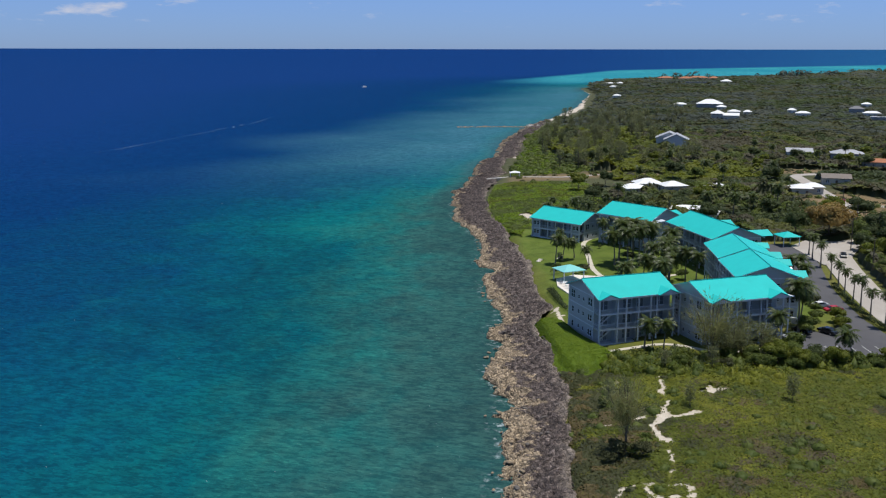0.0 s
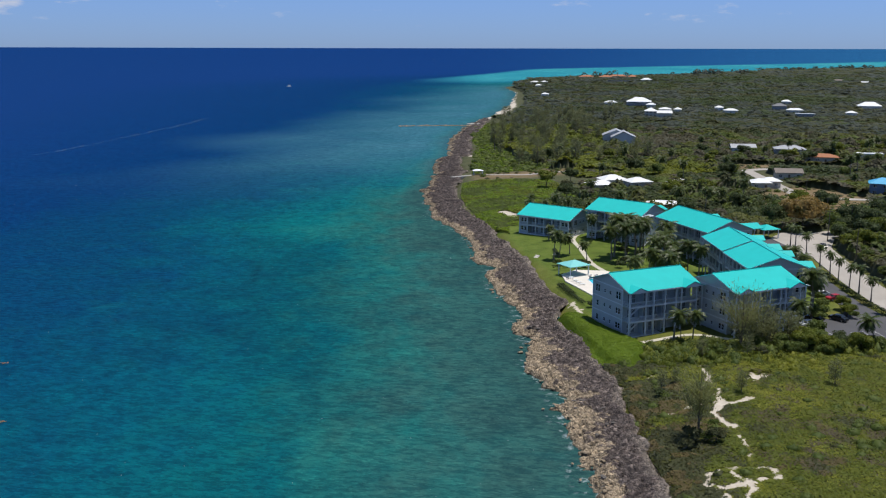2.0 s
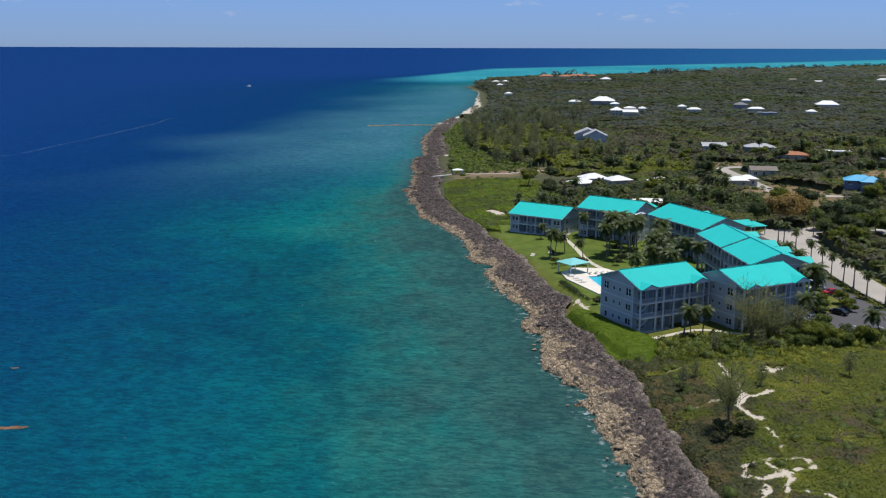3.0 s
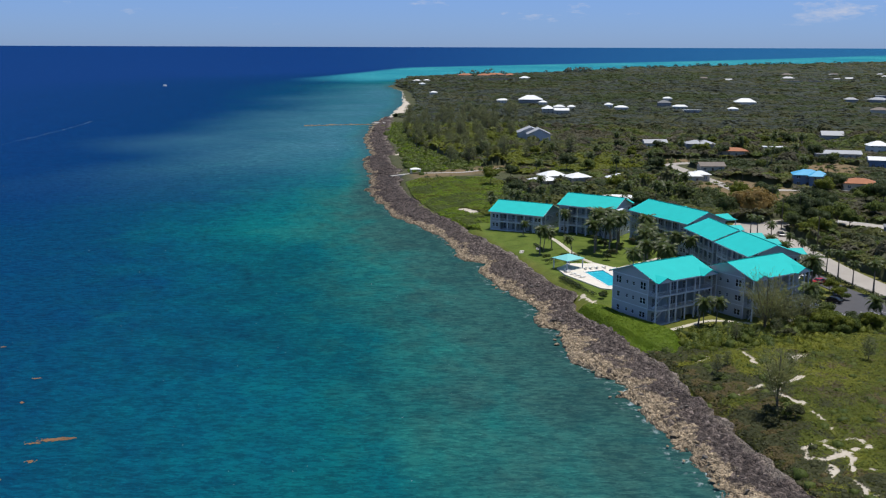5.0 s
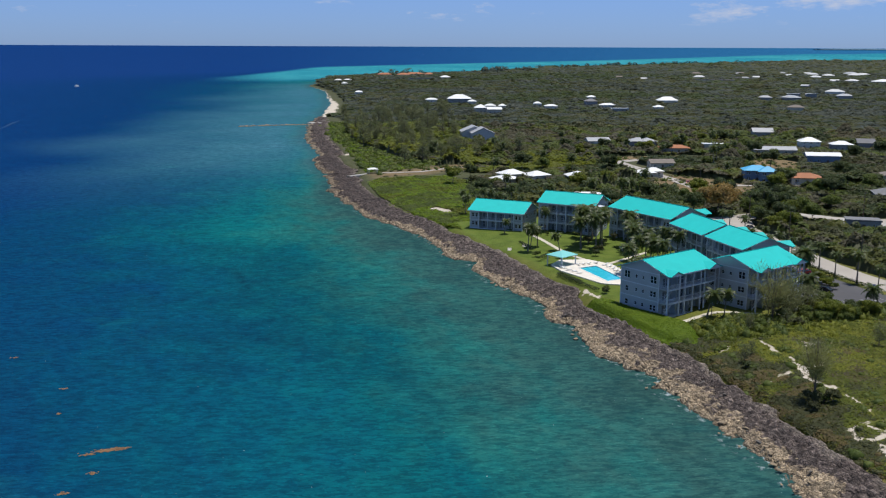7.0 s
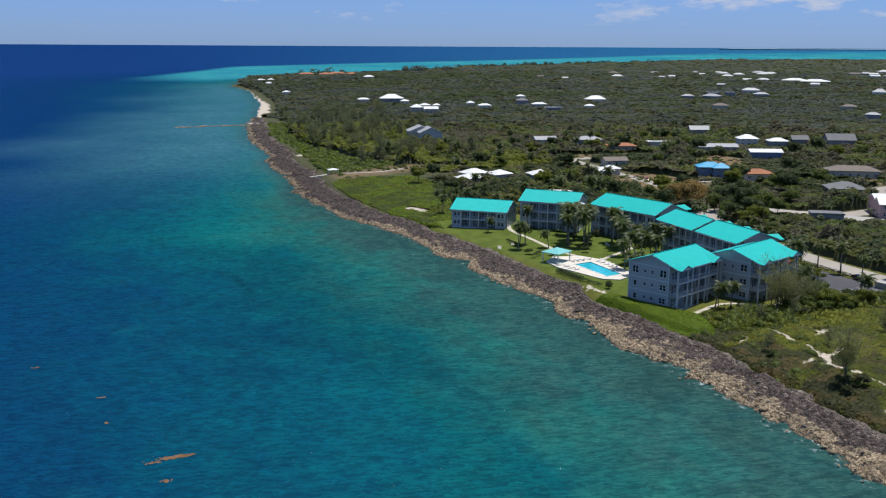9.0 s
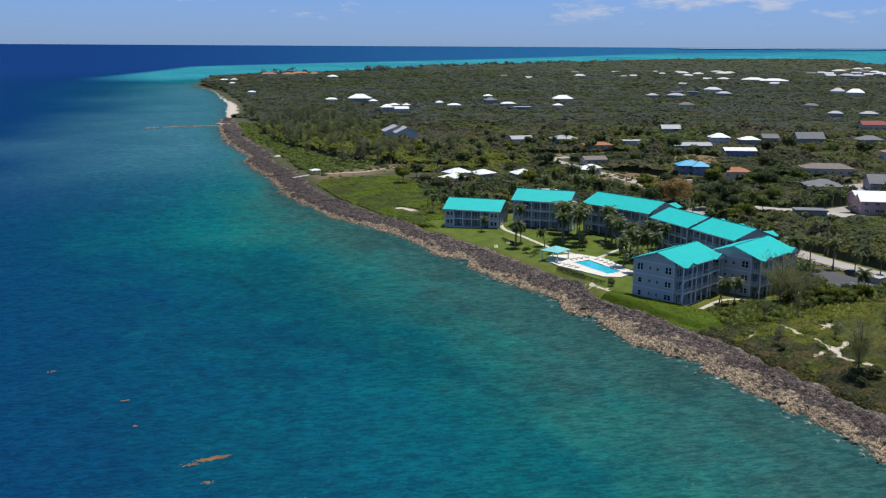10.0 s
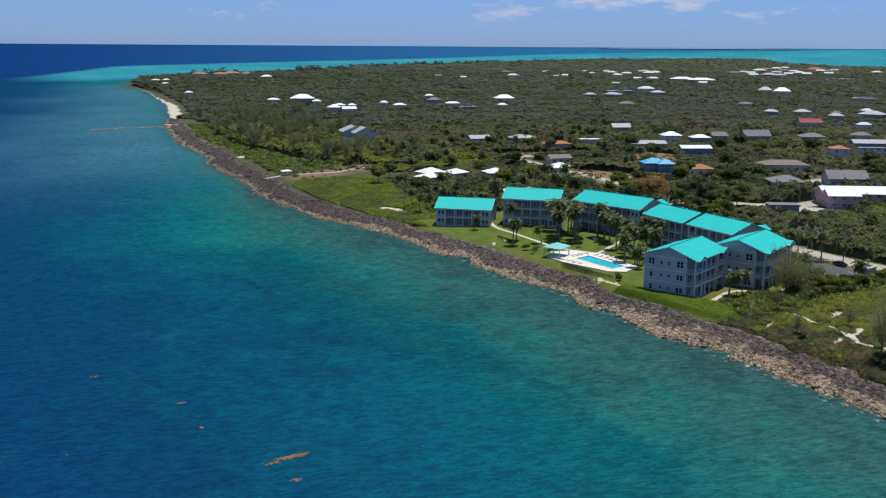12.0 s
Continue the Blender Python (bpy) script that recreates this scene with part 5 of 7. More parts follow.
house(381, 474, -28, 17.5, 11, 4.4, "gable", R_GREY, W_GREY, "grey house with a steep grey gable roof", 3.8)
house(281, 434, -28, 17.5, 9.2, 4.6, "gable", R_WHITE, W_BLUE, "dark blue house with a white metal roof", 1.4)
house(200, 384, -28, 12, 8.4, 5.4, "hip", R_BLUE, W_BLUE, "bright blue house with a bright blue roof", 2.2, wing=(4.5, -4, 8, 7))
house(217, 370, -28, 13.8, 10.1, 3.2, "hip", R_ORANGE, W_CREAM, "low house with a terracotta roof", 1.9)
house(267, 358, -34, 23.9, 10.1, 3.6, "hip", R_TAN, W_CREAM, "long house with a tan shingle roof", 2.2)
house(215, 314, -34, 14.7, 12, 3.6, "hip", R_GREY, W_GREY, "square house with a dark grey hip roof", 2.6)
house(248, 307, -36, 17.5, 12, 3.6, "gable", R_GREY, W_GREY, "wide house with a dark grey gable roof", 3.4)
house(420, 458, -32, 15.5, 10.1, 3.2, "hip", R_GREY, W_GREY, "grey house with a grey hip roof", 2.6)
house(522, 539, -32, 17.5, 11, 4.2, "gable", R_RED, W_CREAM, "house with a dull red roof", 2.8)
house(452, 442, -34, 12, 8.3, 4.2, "hip", R_TAN, W_CREAM, "small house with a tan hip roof", 2.2)
house(410, 406, -36, 22, 9.2, 4.0, "gable", R_SILVER, W_GREY, "long house with a pale grey roof", 2.0)
house(342, 379, -36, 10.1, 8.3, 6.0, "hip", R_ORANGE, W_WHITE, "two-storey white house with a terracotta roof", 1.6)
house(371, 377, -36, 15.6, 8.3, 4.8, "flat", R_GREY, W_WHITE, "white house with a flat grey roof")
house(203, 268, -35, 31.3, 13.8, 5.4, "gable", R_WHITE, W_PINK, "long pink house with a white roof", 2.2, wing=(-10, -9, 12, 8))
house(160, 271, -35, 11, 7.4, 3.2, "flat", R_GREY, W_GREY, "low grey building with a flat roof")
house(232, 505, -22, 17, 9.2, 3.4, "hip", R_ORANGE, W_CREAM, "low house with a faded terracotta roof", 1.6)
house(155.6, 410.2, -10, 8.3, 7.4, 3.2, "hip", R_WHITE, W_CREAM, HW.format("small cream"), 1.6, wing=(6, 5, 8, 6))
house(183.7, 442, -15, 12, 8.3, 3.2, "gable", R_TAN, W_CREAM, "low house with a tan roof", 1.6)
house(969, 960, -45, 18, 12.9, 4.4, "hip", R_SILVER, W_WHITE, "white house with a pale grey hip roof", 4.5)
house(966, 928, -45, 22.1, 13.8, 4.4, "hip", R_WHITE, W_WHITE, HW.format("large white"), 5)
house(915, 762, -45, 27.6, 11, 4.0, "flat", R_WHITE, W_CREAM, "long pale flat-roofed building")
for x, y, L, W in ((428, 1852, 30, 16), (462, 1838, 26, 18), (491, 1856, 34, 15), (516, 1840, 18, 12)):
    house(x, y, -8, L, W, 4.0 + 0.04 * L, "hip", R_ORANGE, W_CREAM, "long low building with a terracotta roof on the point", 3.2)
house(431.1, 1630.2, -8, 42, 12, 4.5, "flat", R_GREY, W_GREY, "long grey flat-roofed building on the point")
house(487.4, 1660.2, -8, 18, 12, 4.5, "hip", R_WHITE, W_WHITE, HW.format("white"), 3)

# the farther settlement
FAR_ROOFS = {"w": (R_HAZED, W_WHITE, "distant white-roofed house among dense woods"), "g": (R_SILVER, W_GREY, "distant house with a pale grey roof among dense woods"),
             "t": (R_TAN, W_CREAM, "distant house with a dull tan roof among dense woods"), "r": (R_ORANGE, W_CREAM, "distant house with a terracotta roof near the sound"),
             "b": (R_SILVER, W_BLUE, "distant blue house with a pale roof near the sound")}


def far_house(x, y, L, tone, form="hip", h=4.4, deep=0.62):
    rm, wm, words = FAR_ROOFS[tone]
    house(x, y, -45 + 23 * math.sin(x), L, L * deep, h, form, rm, wm, words, 0.09 * L + 1.0, windows=False)


for x, y, L, tone in ((623, 625, 14, "g"), (608, 577, 12, "g"), (658, 575, 22, "g"), (537, 499, 10, "w"), (678, 742, 14, "t"), (603, 645, 12, "g"), (566, 807, 15, "t"), (662, 981, 14, "g"), (690, 969, 20, "g"), (845, 1072, 24, "w"), (786, 987, 18, "g"), (640, 600, 9, "t"), (700, 610, 10, "w")):
    far_house(x, y, L, tone)
for x, y, L in ((738, 1024, 15), (758, 1015, 13)):
    house(x, y, -30, L, 9, 5.6, "flat", R_WHITE, W_GREY, "distant two-storey grey block with a white flat roof", windows=True)
for x, y, L, tone in ((808, 1508, 12, "w"), (812, 1604, 12, "t"), (970, 1580, 22, "w"), (1110, 1800, 22, "t"), (1204, 1780, 12, "g"), (1235, 1815, 12, "t"), (1319, 1780, 16, "g"), (1224, 1640, 18, "w"), (1369, 1760, 14, "w"), (1324, 1690, 22, "w"), (1198, 1531, 22, "w"), (1296, 1610, 22, "w"), (1070, 1542, 12, "w"), (1011, 1494, 10, "w"),
                      (1460, 1730, 30, "g"), (1380, 1625, 30, "w"), (1430, 1660, 24, "w"), (1077, 1340, 14, "w"), (1104, 1328, 20, "w"), (1054, 1158, 14, "w"), (910, 1210, 12, "g")):
    far_house(x, y, L, tone, "hip" if L > 15 else "gable")
for x, y, L in ((1323, 1483, 60), (1395, 1500, 50), (905, 1440, 70), (1005, 1500, 40)):
    house(x, y, -38, L, 16, 4.6, "flat", R_TAN, W_CREAM, "long low tan building far off among woods", windows=False)
for x, y, L, W in ((1136, 1287, 42, 28), (1129, 1233, 46, 30)):
    house(x, y, -45, L, W, 4.5, "hip", R_WHITE, W_GREY, "large distant building with a low white roof", 3.6, windows=False)
for x, y, L, tone in ((1519, 1506, 20, "t"), (1574, 1530, 24, "g"), (1555, 1493, 18, "w"), (1773, 1655, 30, "w"), (1880, 1725, 26, "r"), (2010, 1800, 26, "w"), (2120, 1860, 22, "w"), (1429, 1378, 18, "w"), (1463, 1365, 30, "b"), (1453, 1331, 24, "b"), (1570, 1403, 18, "w"), (1770, 1550, 24, "w"),
                      (1668, 1453, 26, "w"), (1609, 1389, 20, "w"), (2010, 1675, 44, "r"), (1888, 1566, 20, "w"), (1915, 1557, 20, "t"), (1650, 1500, 20, "g"), (1820, 1620, 20, "t"), (1700, 1400, 18, "w"), (1900, 1420, 22, "w"), (1990, 1600, 20, "g")):
    far_house(x, y, L, tone, "hip" if L > 20 else "gable", 6.5, 0.6)
for x, y, L in ((1432, 1170, 42), (1399, 1093, 18), (1411, 1080, 14)):
    house(x, y, -40, L, 12, 4.2, "flat", R_WHITE, W_WHITE, "long white flat-roofed building far off", windows=False)

# the shore hut and its ramp
pavilion("beach_hut", 36.1, 475.5, 0, 5.4, 4.0, height_at(36, 475), 2.2, 2.9, "small open beach hut with a pale roof", "hut", R_WHITE)
ribbon("concrete_ramp", [(22.0, 469), (28, 472), (34, 476)], 2.2, 3.6, M_CONCRETE, "pale concrete ramp down to the rocks", "ramp", 1.2)

# ---- plants ----

def leaf_cloud(centres, radii, per, size, gen, flat=0.25, lean=0.22):
    """Small four-cornered leaf clumps over the upper shells of crowns: places and faces."""
    centres, radii, size = np.repeat(centres, per, 0), np.repeat(radii, per, 0), np.repeat(size, per)
    n = len(centres)
    d = gen.normal(size=(n, 3))
    d /= np.linalg.norm(d, axis=1, keepdims=True)
    d[:, 2] = np.where(d[:, 2] < -flat, -d[:, 2], d[:, 2])
    place = centres + d * radii * gen.uniform(0.78, 1.06, (n, 1))
    normal = d + lean * gen.normal(size=(n, 3))
    normal[:, 2] += 0.15
    normal /= np.linalg.norm(normal, axis=1, keepdims=True)
    side = np.cross(normal, gen.normal(size=(n, 3)))
    side /= np.linalg.norm(side, axis=1, keepdims=True) + 1e-9
    along = np.cross(normal, side)
    s = size[:, None] * gen.uniform(0.6, 1.25, (n, 1))
    corners = [place + s * (a * side * gen.uniform(0.6, 1.2, (n, 1)) + b * along * gen.uniform(0.6, 1.2, (n, 1))) for a, b in ((-.55, -.4), (.5, -.6), (.6, .45), (-.4, .6))]
    return np.stack(corners, 1).reshape(-1, 3), np.arange(4 * n).reshape(-1, 4)


def dome_shape(fine):
    """The upper part of a many-sided ball: places and three-cornered faces."""
    bm = bmesh.new()
    bmesh.ops.create_icosphere(bm, subdivisions=fine, radius=1.0)
    bm.verts.ensure_lookup_table()
    faces = [[v.index for v in f.verts] for f in bm.faces if f.calc_center_median().z > -0.42]
    used = sorted({i for f in faces for i in f})
    at = {v: i for i, v in enumerate(used)}
    verts = np.array([bm.verts[i].co[:] for i in used])
    bm.free()
    return verts, np.array([[at[i] for i in f] for f in faces])


DOMES = {1: dome_shape(1), 2: dome_shape(2)}


def foliage_mass(centres, radii, per, size, gen, flat=0.25, lean=0.22, fine=2, fill=0.9, rough=0.2):
    """Crowns: an uneven lumpy core in each, and leaf clumps all over it; places, three-cornered faces, and corners for each crown."""
    v, f = leaf_cloud(centres, radii, per, size, gen, flat, lean)
    f = f[:, [0, 1, 2]]
    dv, df = DOMES[fine]
    n, k = len(centres), len(dv)
    turn = gen.uniform(0, 6.28, n)
    c, s = np.cos(turn)[:, None], np.sin(turn)[:, None]
    d = np.stack([dv[None, :, 0] * c - dv[None, :, 1] * s, dv[None, :, 0] * s + dv[None, :, 1] * c, np.repeat(dv[None, :, 2], n, 0)], -1)
    d = d * (fill * (1 + rough * gen.normal(size=(n, k, 1)).clip(-2, 1.6))) * radii[:, None, :] + centres[:, None, :]
    faces = (df[None] + (np.arange(n) * k)[:, None, None]).reshape(-1, 3)
    return np.concatenate([v, d.reshape(-1, 3)]), np.concatenate([f, faces + len(v)]), k


def crown_lobes(gen, height, spread, lobes):
    """The lobes of one tree's crown: centres and radii."""
    c, r = [], []
    for i in range(lobes):
        a, w = gen.uniform(0, 2 * math.pi), spread * math.sqrt(gen.uniform(0, 1)) * 0.62
        c.append((w * math.cos(a), w * math.sin(a), height * gen.uniform(0.52, 0.86)))
        q = spread * gen.uniform(0.28, 0.48)
        r.append((q, q, q * gen.uniform(0.6, 0.85)))
    return np.array(c), np.array(r)


def trunk_mesh(gen, height, girth, tips):
    bm = bmesh.new()
    lean = gen.normal(size=2) * 0.05 * height
    fork = height * 0.38
    tube(bm, [((0, 0, -0.4), girth), ((lean[0] * 0.2, lean[1] * 0.2, fork * 0.5), girth * 0.8), ((lean[0] * 0.5, lean[1] * 0.5, fork), girth * 0.65)])
    for tx, ty, tz in tips:
        a = Vector((lean[0] * 0.5, lean[1] * 0.5, fork * 0.95))
        b = Vector((tx, ty, tz))
        mid = a.lerp(b, 0.5) + Vector((0, 0, -0.05 * height))
        tube(bm, [(a, girth * 0.5), (mid, girth * 0.32), (b, girth * 0.12)], 5)
    return from_bm("trunk", bm, M_BARK)


def tree_kind(seed, height, spread, lobes, per, leaf, material, label, name="tree"):
    gen = np.random.default_rng(seed)
    c, r = crown_lobes(gen, height, spread, lobes)
    v, f, k = foliage_mass(c, r, per, np.full(lobes, leaf), gen, lean=0.5, fine=1, fill=0.74)
    crown = mesh_of("crown", v, f, material, True)
    tint = gen.random(lobes)
    give(crown, "tint", np.concatenate([np.repeat(tint, per * 4), np.repeat(tint, k)]))
    return name, trunk_mesh(gen, height, 0.02 * height + 0.05, [tuple(p) for p in c[:6]]), crown, label


def needle_kind(seed, height, spread, n, label, material=None, bare=0.25, sprays=10):
    """A feathery casuarina: thin drooping sprays along rising boughs."""
    gen = np.random.default_rng(seed)
    bm = bmesh.new()
    tube(bm, [((0, 0, -0.4), 0.02 * height), ((0.1, 0, height * 0.5), 0.012 * height), ((0.0, 0.1, height * 0.97), 0.004 * height)], 6)
    verts, faces = [], []
    for i in range(n):
        z = height * (bare + (0.98 - bare) * (i + gen.random()) / n)
        reach = spread * math.sqrt(max(0.0, 1 - (abs(z / height - 0.58) / 0.46) ** 2.2)) * gen.uniform(0.55, 1.1)
        reach = max(reach, 0.12 * spread)
        a = gen.uniform(0, 2 * math.pi)
        tip = np.array([math.cos(a) * reach, math.sin(a) * reach, z + reach * gen.uniform(0.15, 0.7)])
        if sprays > 12:
            # a vase of thin boughs that rise from a short stem
            z = height * (bare * 0.6 + 0.5 * gen.random() ** 1.5)
            top = height * gen.uniform(0.55, 1.0)
            reach = spread * gen.uniform(0.25, 1.0) * (0.35 + 0.65 * math.sin(math.pi * min(1.0, 0.18 + 0.82 * (height - top) / (0.45 * height))))
            tip = np.array([math.cos(a) * reach, math.sin(a) * reach, max(top, z + 0.5)])
        if i % (4 if sprays > 12 else 3) == 0:
            beam(bm, (0, 0, z), tuple(tip), 0.05 if sprays > 12 else 0.012 * height * (1.1 - z / height) + 0.02)
        for _ in range(sprays):
            w = gen.uniform(0.3, 1.08)
            p = np.array([0, 0, z]) + (tip - [0, 0, z]) * w + gen.normal(size=3) * 0.09 * spread
            d = gen.normal(size=3) * (0.45 if sprays > 12 else 0.7) + [math.cos(a) * 0.6, math.sin(a) * 0.6, 0.8 if sprays > 12 else 0.3]
            d /= np.linalg.norm(d)
            e = np.cross(d, gen.normal(size=3))
            e /= np.linalg.norm(e)
            ln, wd = gen.uniform(0.4, 0.95) * (1.3 if sprays > 12 else 1), gen.uniform(0.05, 0.12) * (0.6 if sprays > 12 else 1)
            k = len(verts)
            verts += [p - e * wd, p + e * wd, p + d * ln + e * wd * 0.5, p + d * ln - e * wd * 0.5]
            faces.append((k, k + 1, k + 2, k + 3))
    crown = mesh_of("crown", verts, faces, material or M_NEEDLE)
    give(crown, "tint", np.repeat(gen.random(n), 4 * sprays))
    return "casuarina_tree", from_bm("trunk", bm, M_BARK), crown, label


def palm_kind(seed, height, fronds, length, label, straight=False):
    gen = np.random.default_rng(seed)
    bend = gen.normal(size=2) * (0.02 if straight else 0.09) * height
    bm = bmesh.new()
    rings = [((bend[0] * w * w, bend[1] * w * w, height * w - 0.4 * (w == 0)), 0.22 - 0.10 * w + 0.12 * math.exp(-8 * w)) for w in (0, 0.08, 0.25, 0.5, 0.75, 1)]
    tube(bm, rings, 8)
    trunk = from_bm("trunk", bm, M_PALM_BARK, True)
    verts, faces = [], []
    head = np.array([bend[0], bend[1], height])
    for i in range(fronds):
        a = 2.399 * i + gen.uniform(-0.2, 0.2)
        lift = 1.5 - 1.9 * (i / fronds)
        out = np.array([math.cos(a), math.sin(a), 0])
        side = np.array([-math.sin(a), math.cos(a), 0])
        ln, prev = length * gen.uniform(0.8, 1.1), head
        segs = 8
        pitch = lift
        for j in range(segs):
            pitch -= 0.17 + 0.09 * gen.random()
            step = ln / segs * (out * math.cos(pitch) + np.array([0, 0, math.sin(pitch)]))
            here = prev + step
            wide = ln * 0.20 * math.sin(math.pi * (0.12 + 0.86 * (j + 0.5) / segs))
            for s in (-1, 1):
                for q in (0.25, 0.75):
                    root = prev + step * q
                    tip = root + side * s * wide + step * 0.9 + np.array([0, 0, -0.62 * wide + gen.normal() * 0.04])
                    k = len(verts)
                    verts += [root - step * 0.27, root + step * 0.27, tip + step * 0.1, tip - step * 0.1]
                    faces.append((k, k + 1, k + 2, k + 3))
            prev = here
    crown = mesh_of("crown", verts, faces, M_PALM)
    give(crown, "tint", np.repeat(np.linspace(0.9, 0.1, fronds), 128))
    return "palm_tree", trunk, crown, label


def plant(kind, x, y, size=1.0, turn=None, z=None, group="", label=""):
    name, trunk, crown, words = kind
    for bx, by, turned, length, width in BLOCKS:
        a = radians(turned)
        u, v = (x - bx) * math.cos(a) + (y - by) * math.sin(a), (by - y) * -math.cos(a) - (x - bx) * math.sin(a)
        if -0.3 < u < length + 0.3 and 0.4 < v < width:
            return None
    turn = random.uniform(0, 360) if turn is None else turn
    t = thing(name, x, y, height_at(x, y) if z is None else z, turn, label or words, name.replace("_", " "), group)
    t.scale = (size * random.uniform(0.92, 1.08), size * random.uniform(0.92, 1.08), size)
    part("trunk", trunk, None, t)
    part("crown", crown, None, t)
    return t


PALMS = [palm_kind(s, h, n, ln, "tall coconut palm with arching green fronds") for s, h, n, ln in ((1, 9.2, 32, 3.9), (2, 10.8, 34, 4.1), (3, 7.4, 30, 3.7), (4, 10.0, 32, 3.9))]
ROYALS = [palm_kind(s, h, 24, 2.7, "slender palm in the row beside the road", True) for s, h in ((11, 7.5), (12, 8.2))]
BROAD = [tree_kind(20 + i, h, w, 14, 130, 0.44, mat, "broad-leaved tree with a dense green crown") for i, (h, w, mat) in enumerate(((6, 4.0, M_LEAF), (7.5, 4.6, M_LEAF_FIELD), (5, 3.4, M_LEAF_OLIVE), (8.5, 5.2, M_LEAF_DARK), (5.5, 4.2, M_LEAF)))]
BUSHES = [tree_kind(40 + i, h, w, 9, 90, 0.36, mat, "rounded green sea-side bush", "bush") for i, (h, w, mat) in enumerate(((2.6, 2.0, M_LEAF_DARK), (2.2, 1.9, M_LEAF), (3.0, 2.2, M_LEAF_OLIVE), (2.0, 1.8, M_LEAF_YELLOW)))]
NEEDLES = [needle_kind(60 + i, h, w, n, "feathery grey-green casuarina tree") for i, (h, w, n) in enumerate(((9.5, 2.6, 70), (12, 3.0, 90), (8, 2.4, 60)))]
AUTUMN = tree_kind(80, 8.5, 6.5, 18, 150, 0.55, M_LEAF_RUST, "large tree with dry orange-brown foliage beside the road")

BLOCKS = [(32.9, 194.8, 19.0, 19.8, 15.8), (55.8, 191.9, 18.7, 19.8, 16.2), (69.4, 234.4, -93.9, 19.6, 15.6), (71.7, 256.4, -94.5, 19.9, 15.2), (68.9, 289.8, -77.0, 29.2, 16.4), (50.3, 306.9, -47.5, 21.4, 16.2), (29.5, 319.9, -43.9, 21.3, 15.8)]

# palms of the garden
for x, y, k, s in ((33.5, 276, 0, .85), (36, 279.5, 2, .8), (40, 283, 2, .75), (57.5, 281, 1, 1.05), (50.5, 273, 0, 1), (52.5, 277, 1, 1.08), (53.5, 268.5, 3, 1.05), (61.5, 280.5, 0, 1.1), (57.5, 272, 1, 1.0), (62.5, 288, 2, 1.2), (43, 273, 2, .65)):
    plant(PALMS[k], x, y, s, group="palms on the lawn")
for x, y, k, s in ((57.5, 252.5, 3, .95), (52.5, 243, 0, .92), (58.5, 239.5, 2, 1.1), (55.5, 233.5, 1, .85), (62, 253, 0, .9), (60, 247, 2, 1.0), (64.5, 246, 1, .9), (63, 262, 0, .95), (66.5, 243, 3, .9), (66, 268, 2, 1.15), (66.5, 272, 0, 1.1), (64, 285, 1, .9), (44.2, 227.6, 2, .72), (45.6, 229.6, 2, .66), (46.8, 236.5, 0, .85), (48.5, 234, 2, .7)):
    plant(PALMS[k], x, y, s, group="palms beside the apartments")
for x, y, k, s in ((42.6, 192.4, 2, .85), (46.4, 191.2, 0, .66), (44.6, 193.6, 3, .45), (69.5, 190.5, 0, .85), (79, 203, 1, 1.05), (82, 210, 0, .95), (81, 179, 2, .85), (80.5, 206, 3, .9), (92, 236, 3, .8), (95, 248, 0, .8), (97, 255, 2, .8)):
    plant(PALMS[k], x, y, s, group="palms beside the apartments")
for x, y, k, s in ((43, 313, 0, .8), (48.5, 311.5, 1, .9), (59, 303, 2, .8), (61, 298.5, 0, .9), (71, 298, 1, .8), (38, 306, 2, .6), (52, 303, 3, .75)):
    plant(PALMS[k], x, y, s, group="palms beside the apartments")
for x, y in ((111.8, 281), (113, 287), (105.6, 246.5), (104.4, 239.5), (103.0, 231), (102.1, 224.5), (101.2, 217), (100.7, 208), (100.8, 200.5), (102, 193), (103.2, 185), (105, 177), (110, 270), (107.4, 256)):
    plant(ROYALS[int(x * 10) % 2], x, y, random.uniform(.82, 1.02), group="row of palms beside the road")

# lone trees of the foreshore
plant(needle_kind(90, 11.5, 4.8, 84, "lone thin casuarina tree in the scrub", M_NEEDLE_PALE, 0.30, 18), 28.6, 138.9, 1.0)
plant(needle_kind(91, 13.2, 6.6, 120, "tall airy casuarina tree in front of the apartments", M_NEEDLE_PALE, 0.08, 15), 54.0, 183.5, 1.0)
plant(needle_kind(92, 8.0, 5.0, 80, "bushy casuarina tree in front of the apartments", None, 0.2, 18), 58.5, 183.5, 1.0)
plant(needle_kind(93, 7.0, 4.0, 60, "bushy casuarina tree in front of the apartments"), 64.5, 184.5, 1.0)
plant(NEEDLES[0], 56.5, 185, .8)
plant(NEEDLES[2], 60.5, 184, .85)
plant(NEEDLES[2], 43.5, 177.5, .5)
plant(NEEDLES[1], 61.5, 187.5, .72)
plant(NEEDLES[0], 66, 186.5, .75)
plant(NEEDLES[0], 52.5, 176.5, .5)
plant(NEEDLES[2], 43.2, 157, .5)
plant(NEEDLES[0], 57, 188.6, .6)
plant(NEEDLES[0], 29.5, 160.5, .42)
plant(NEEDLES[0], 33, 163, .35)
plant(NEEDLES[2], 61.8, 158.8, .62)
plant(BUSHES[0], 28.2, 158, .6)
plant(BUSHES[2], 30.6, 136.5, .8)
plant(BUSHES[1], 32.5, 142.5, .6)
plant(BUSHES[2], 25.4, 135.4, .6)
plant(BUSHES[2], 27.2, 137.6, .9)
plant(BUSHES[1], 29.4, 137.2, .7)
plant(AUTUMN, 129, 312.5, 1.35)
plant(BROAD[3], 142, 293, 1.25, label="large dark green tree beside the road")
plant(BROAD[0], 147, 299, 1.3)
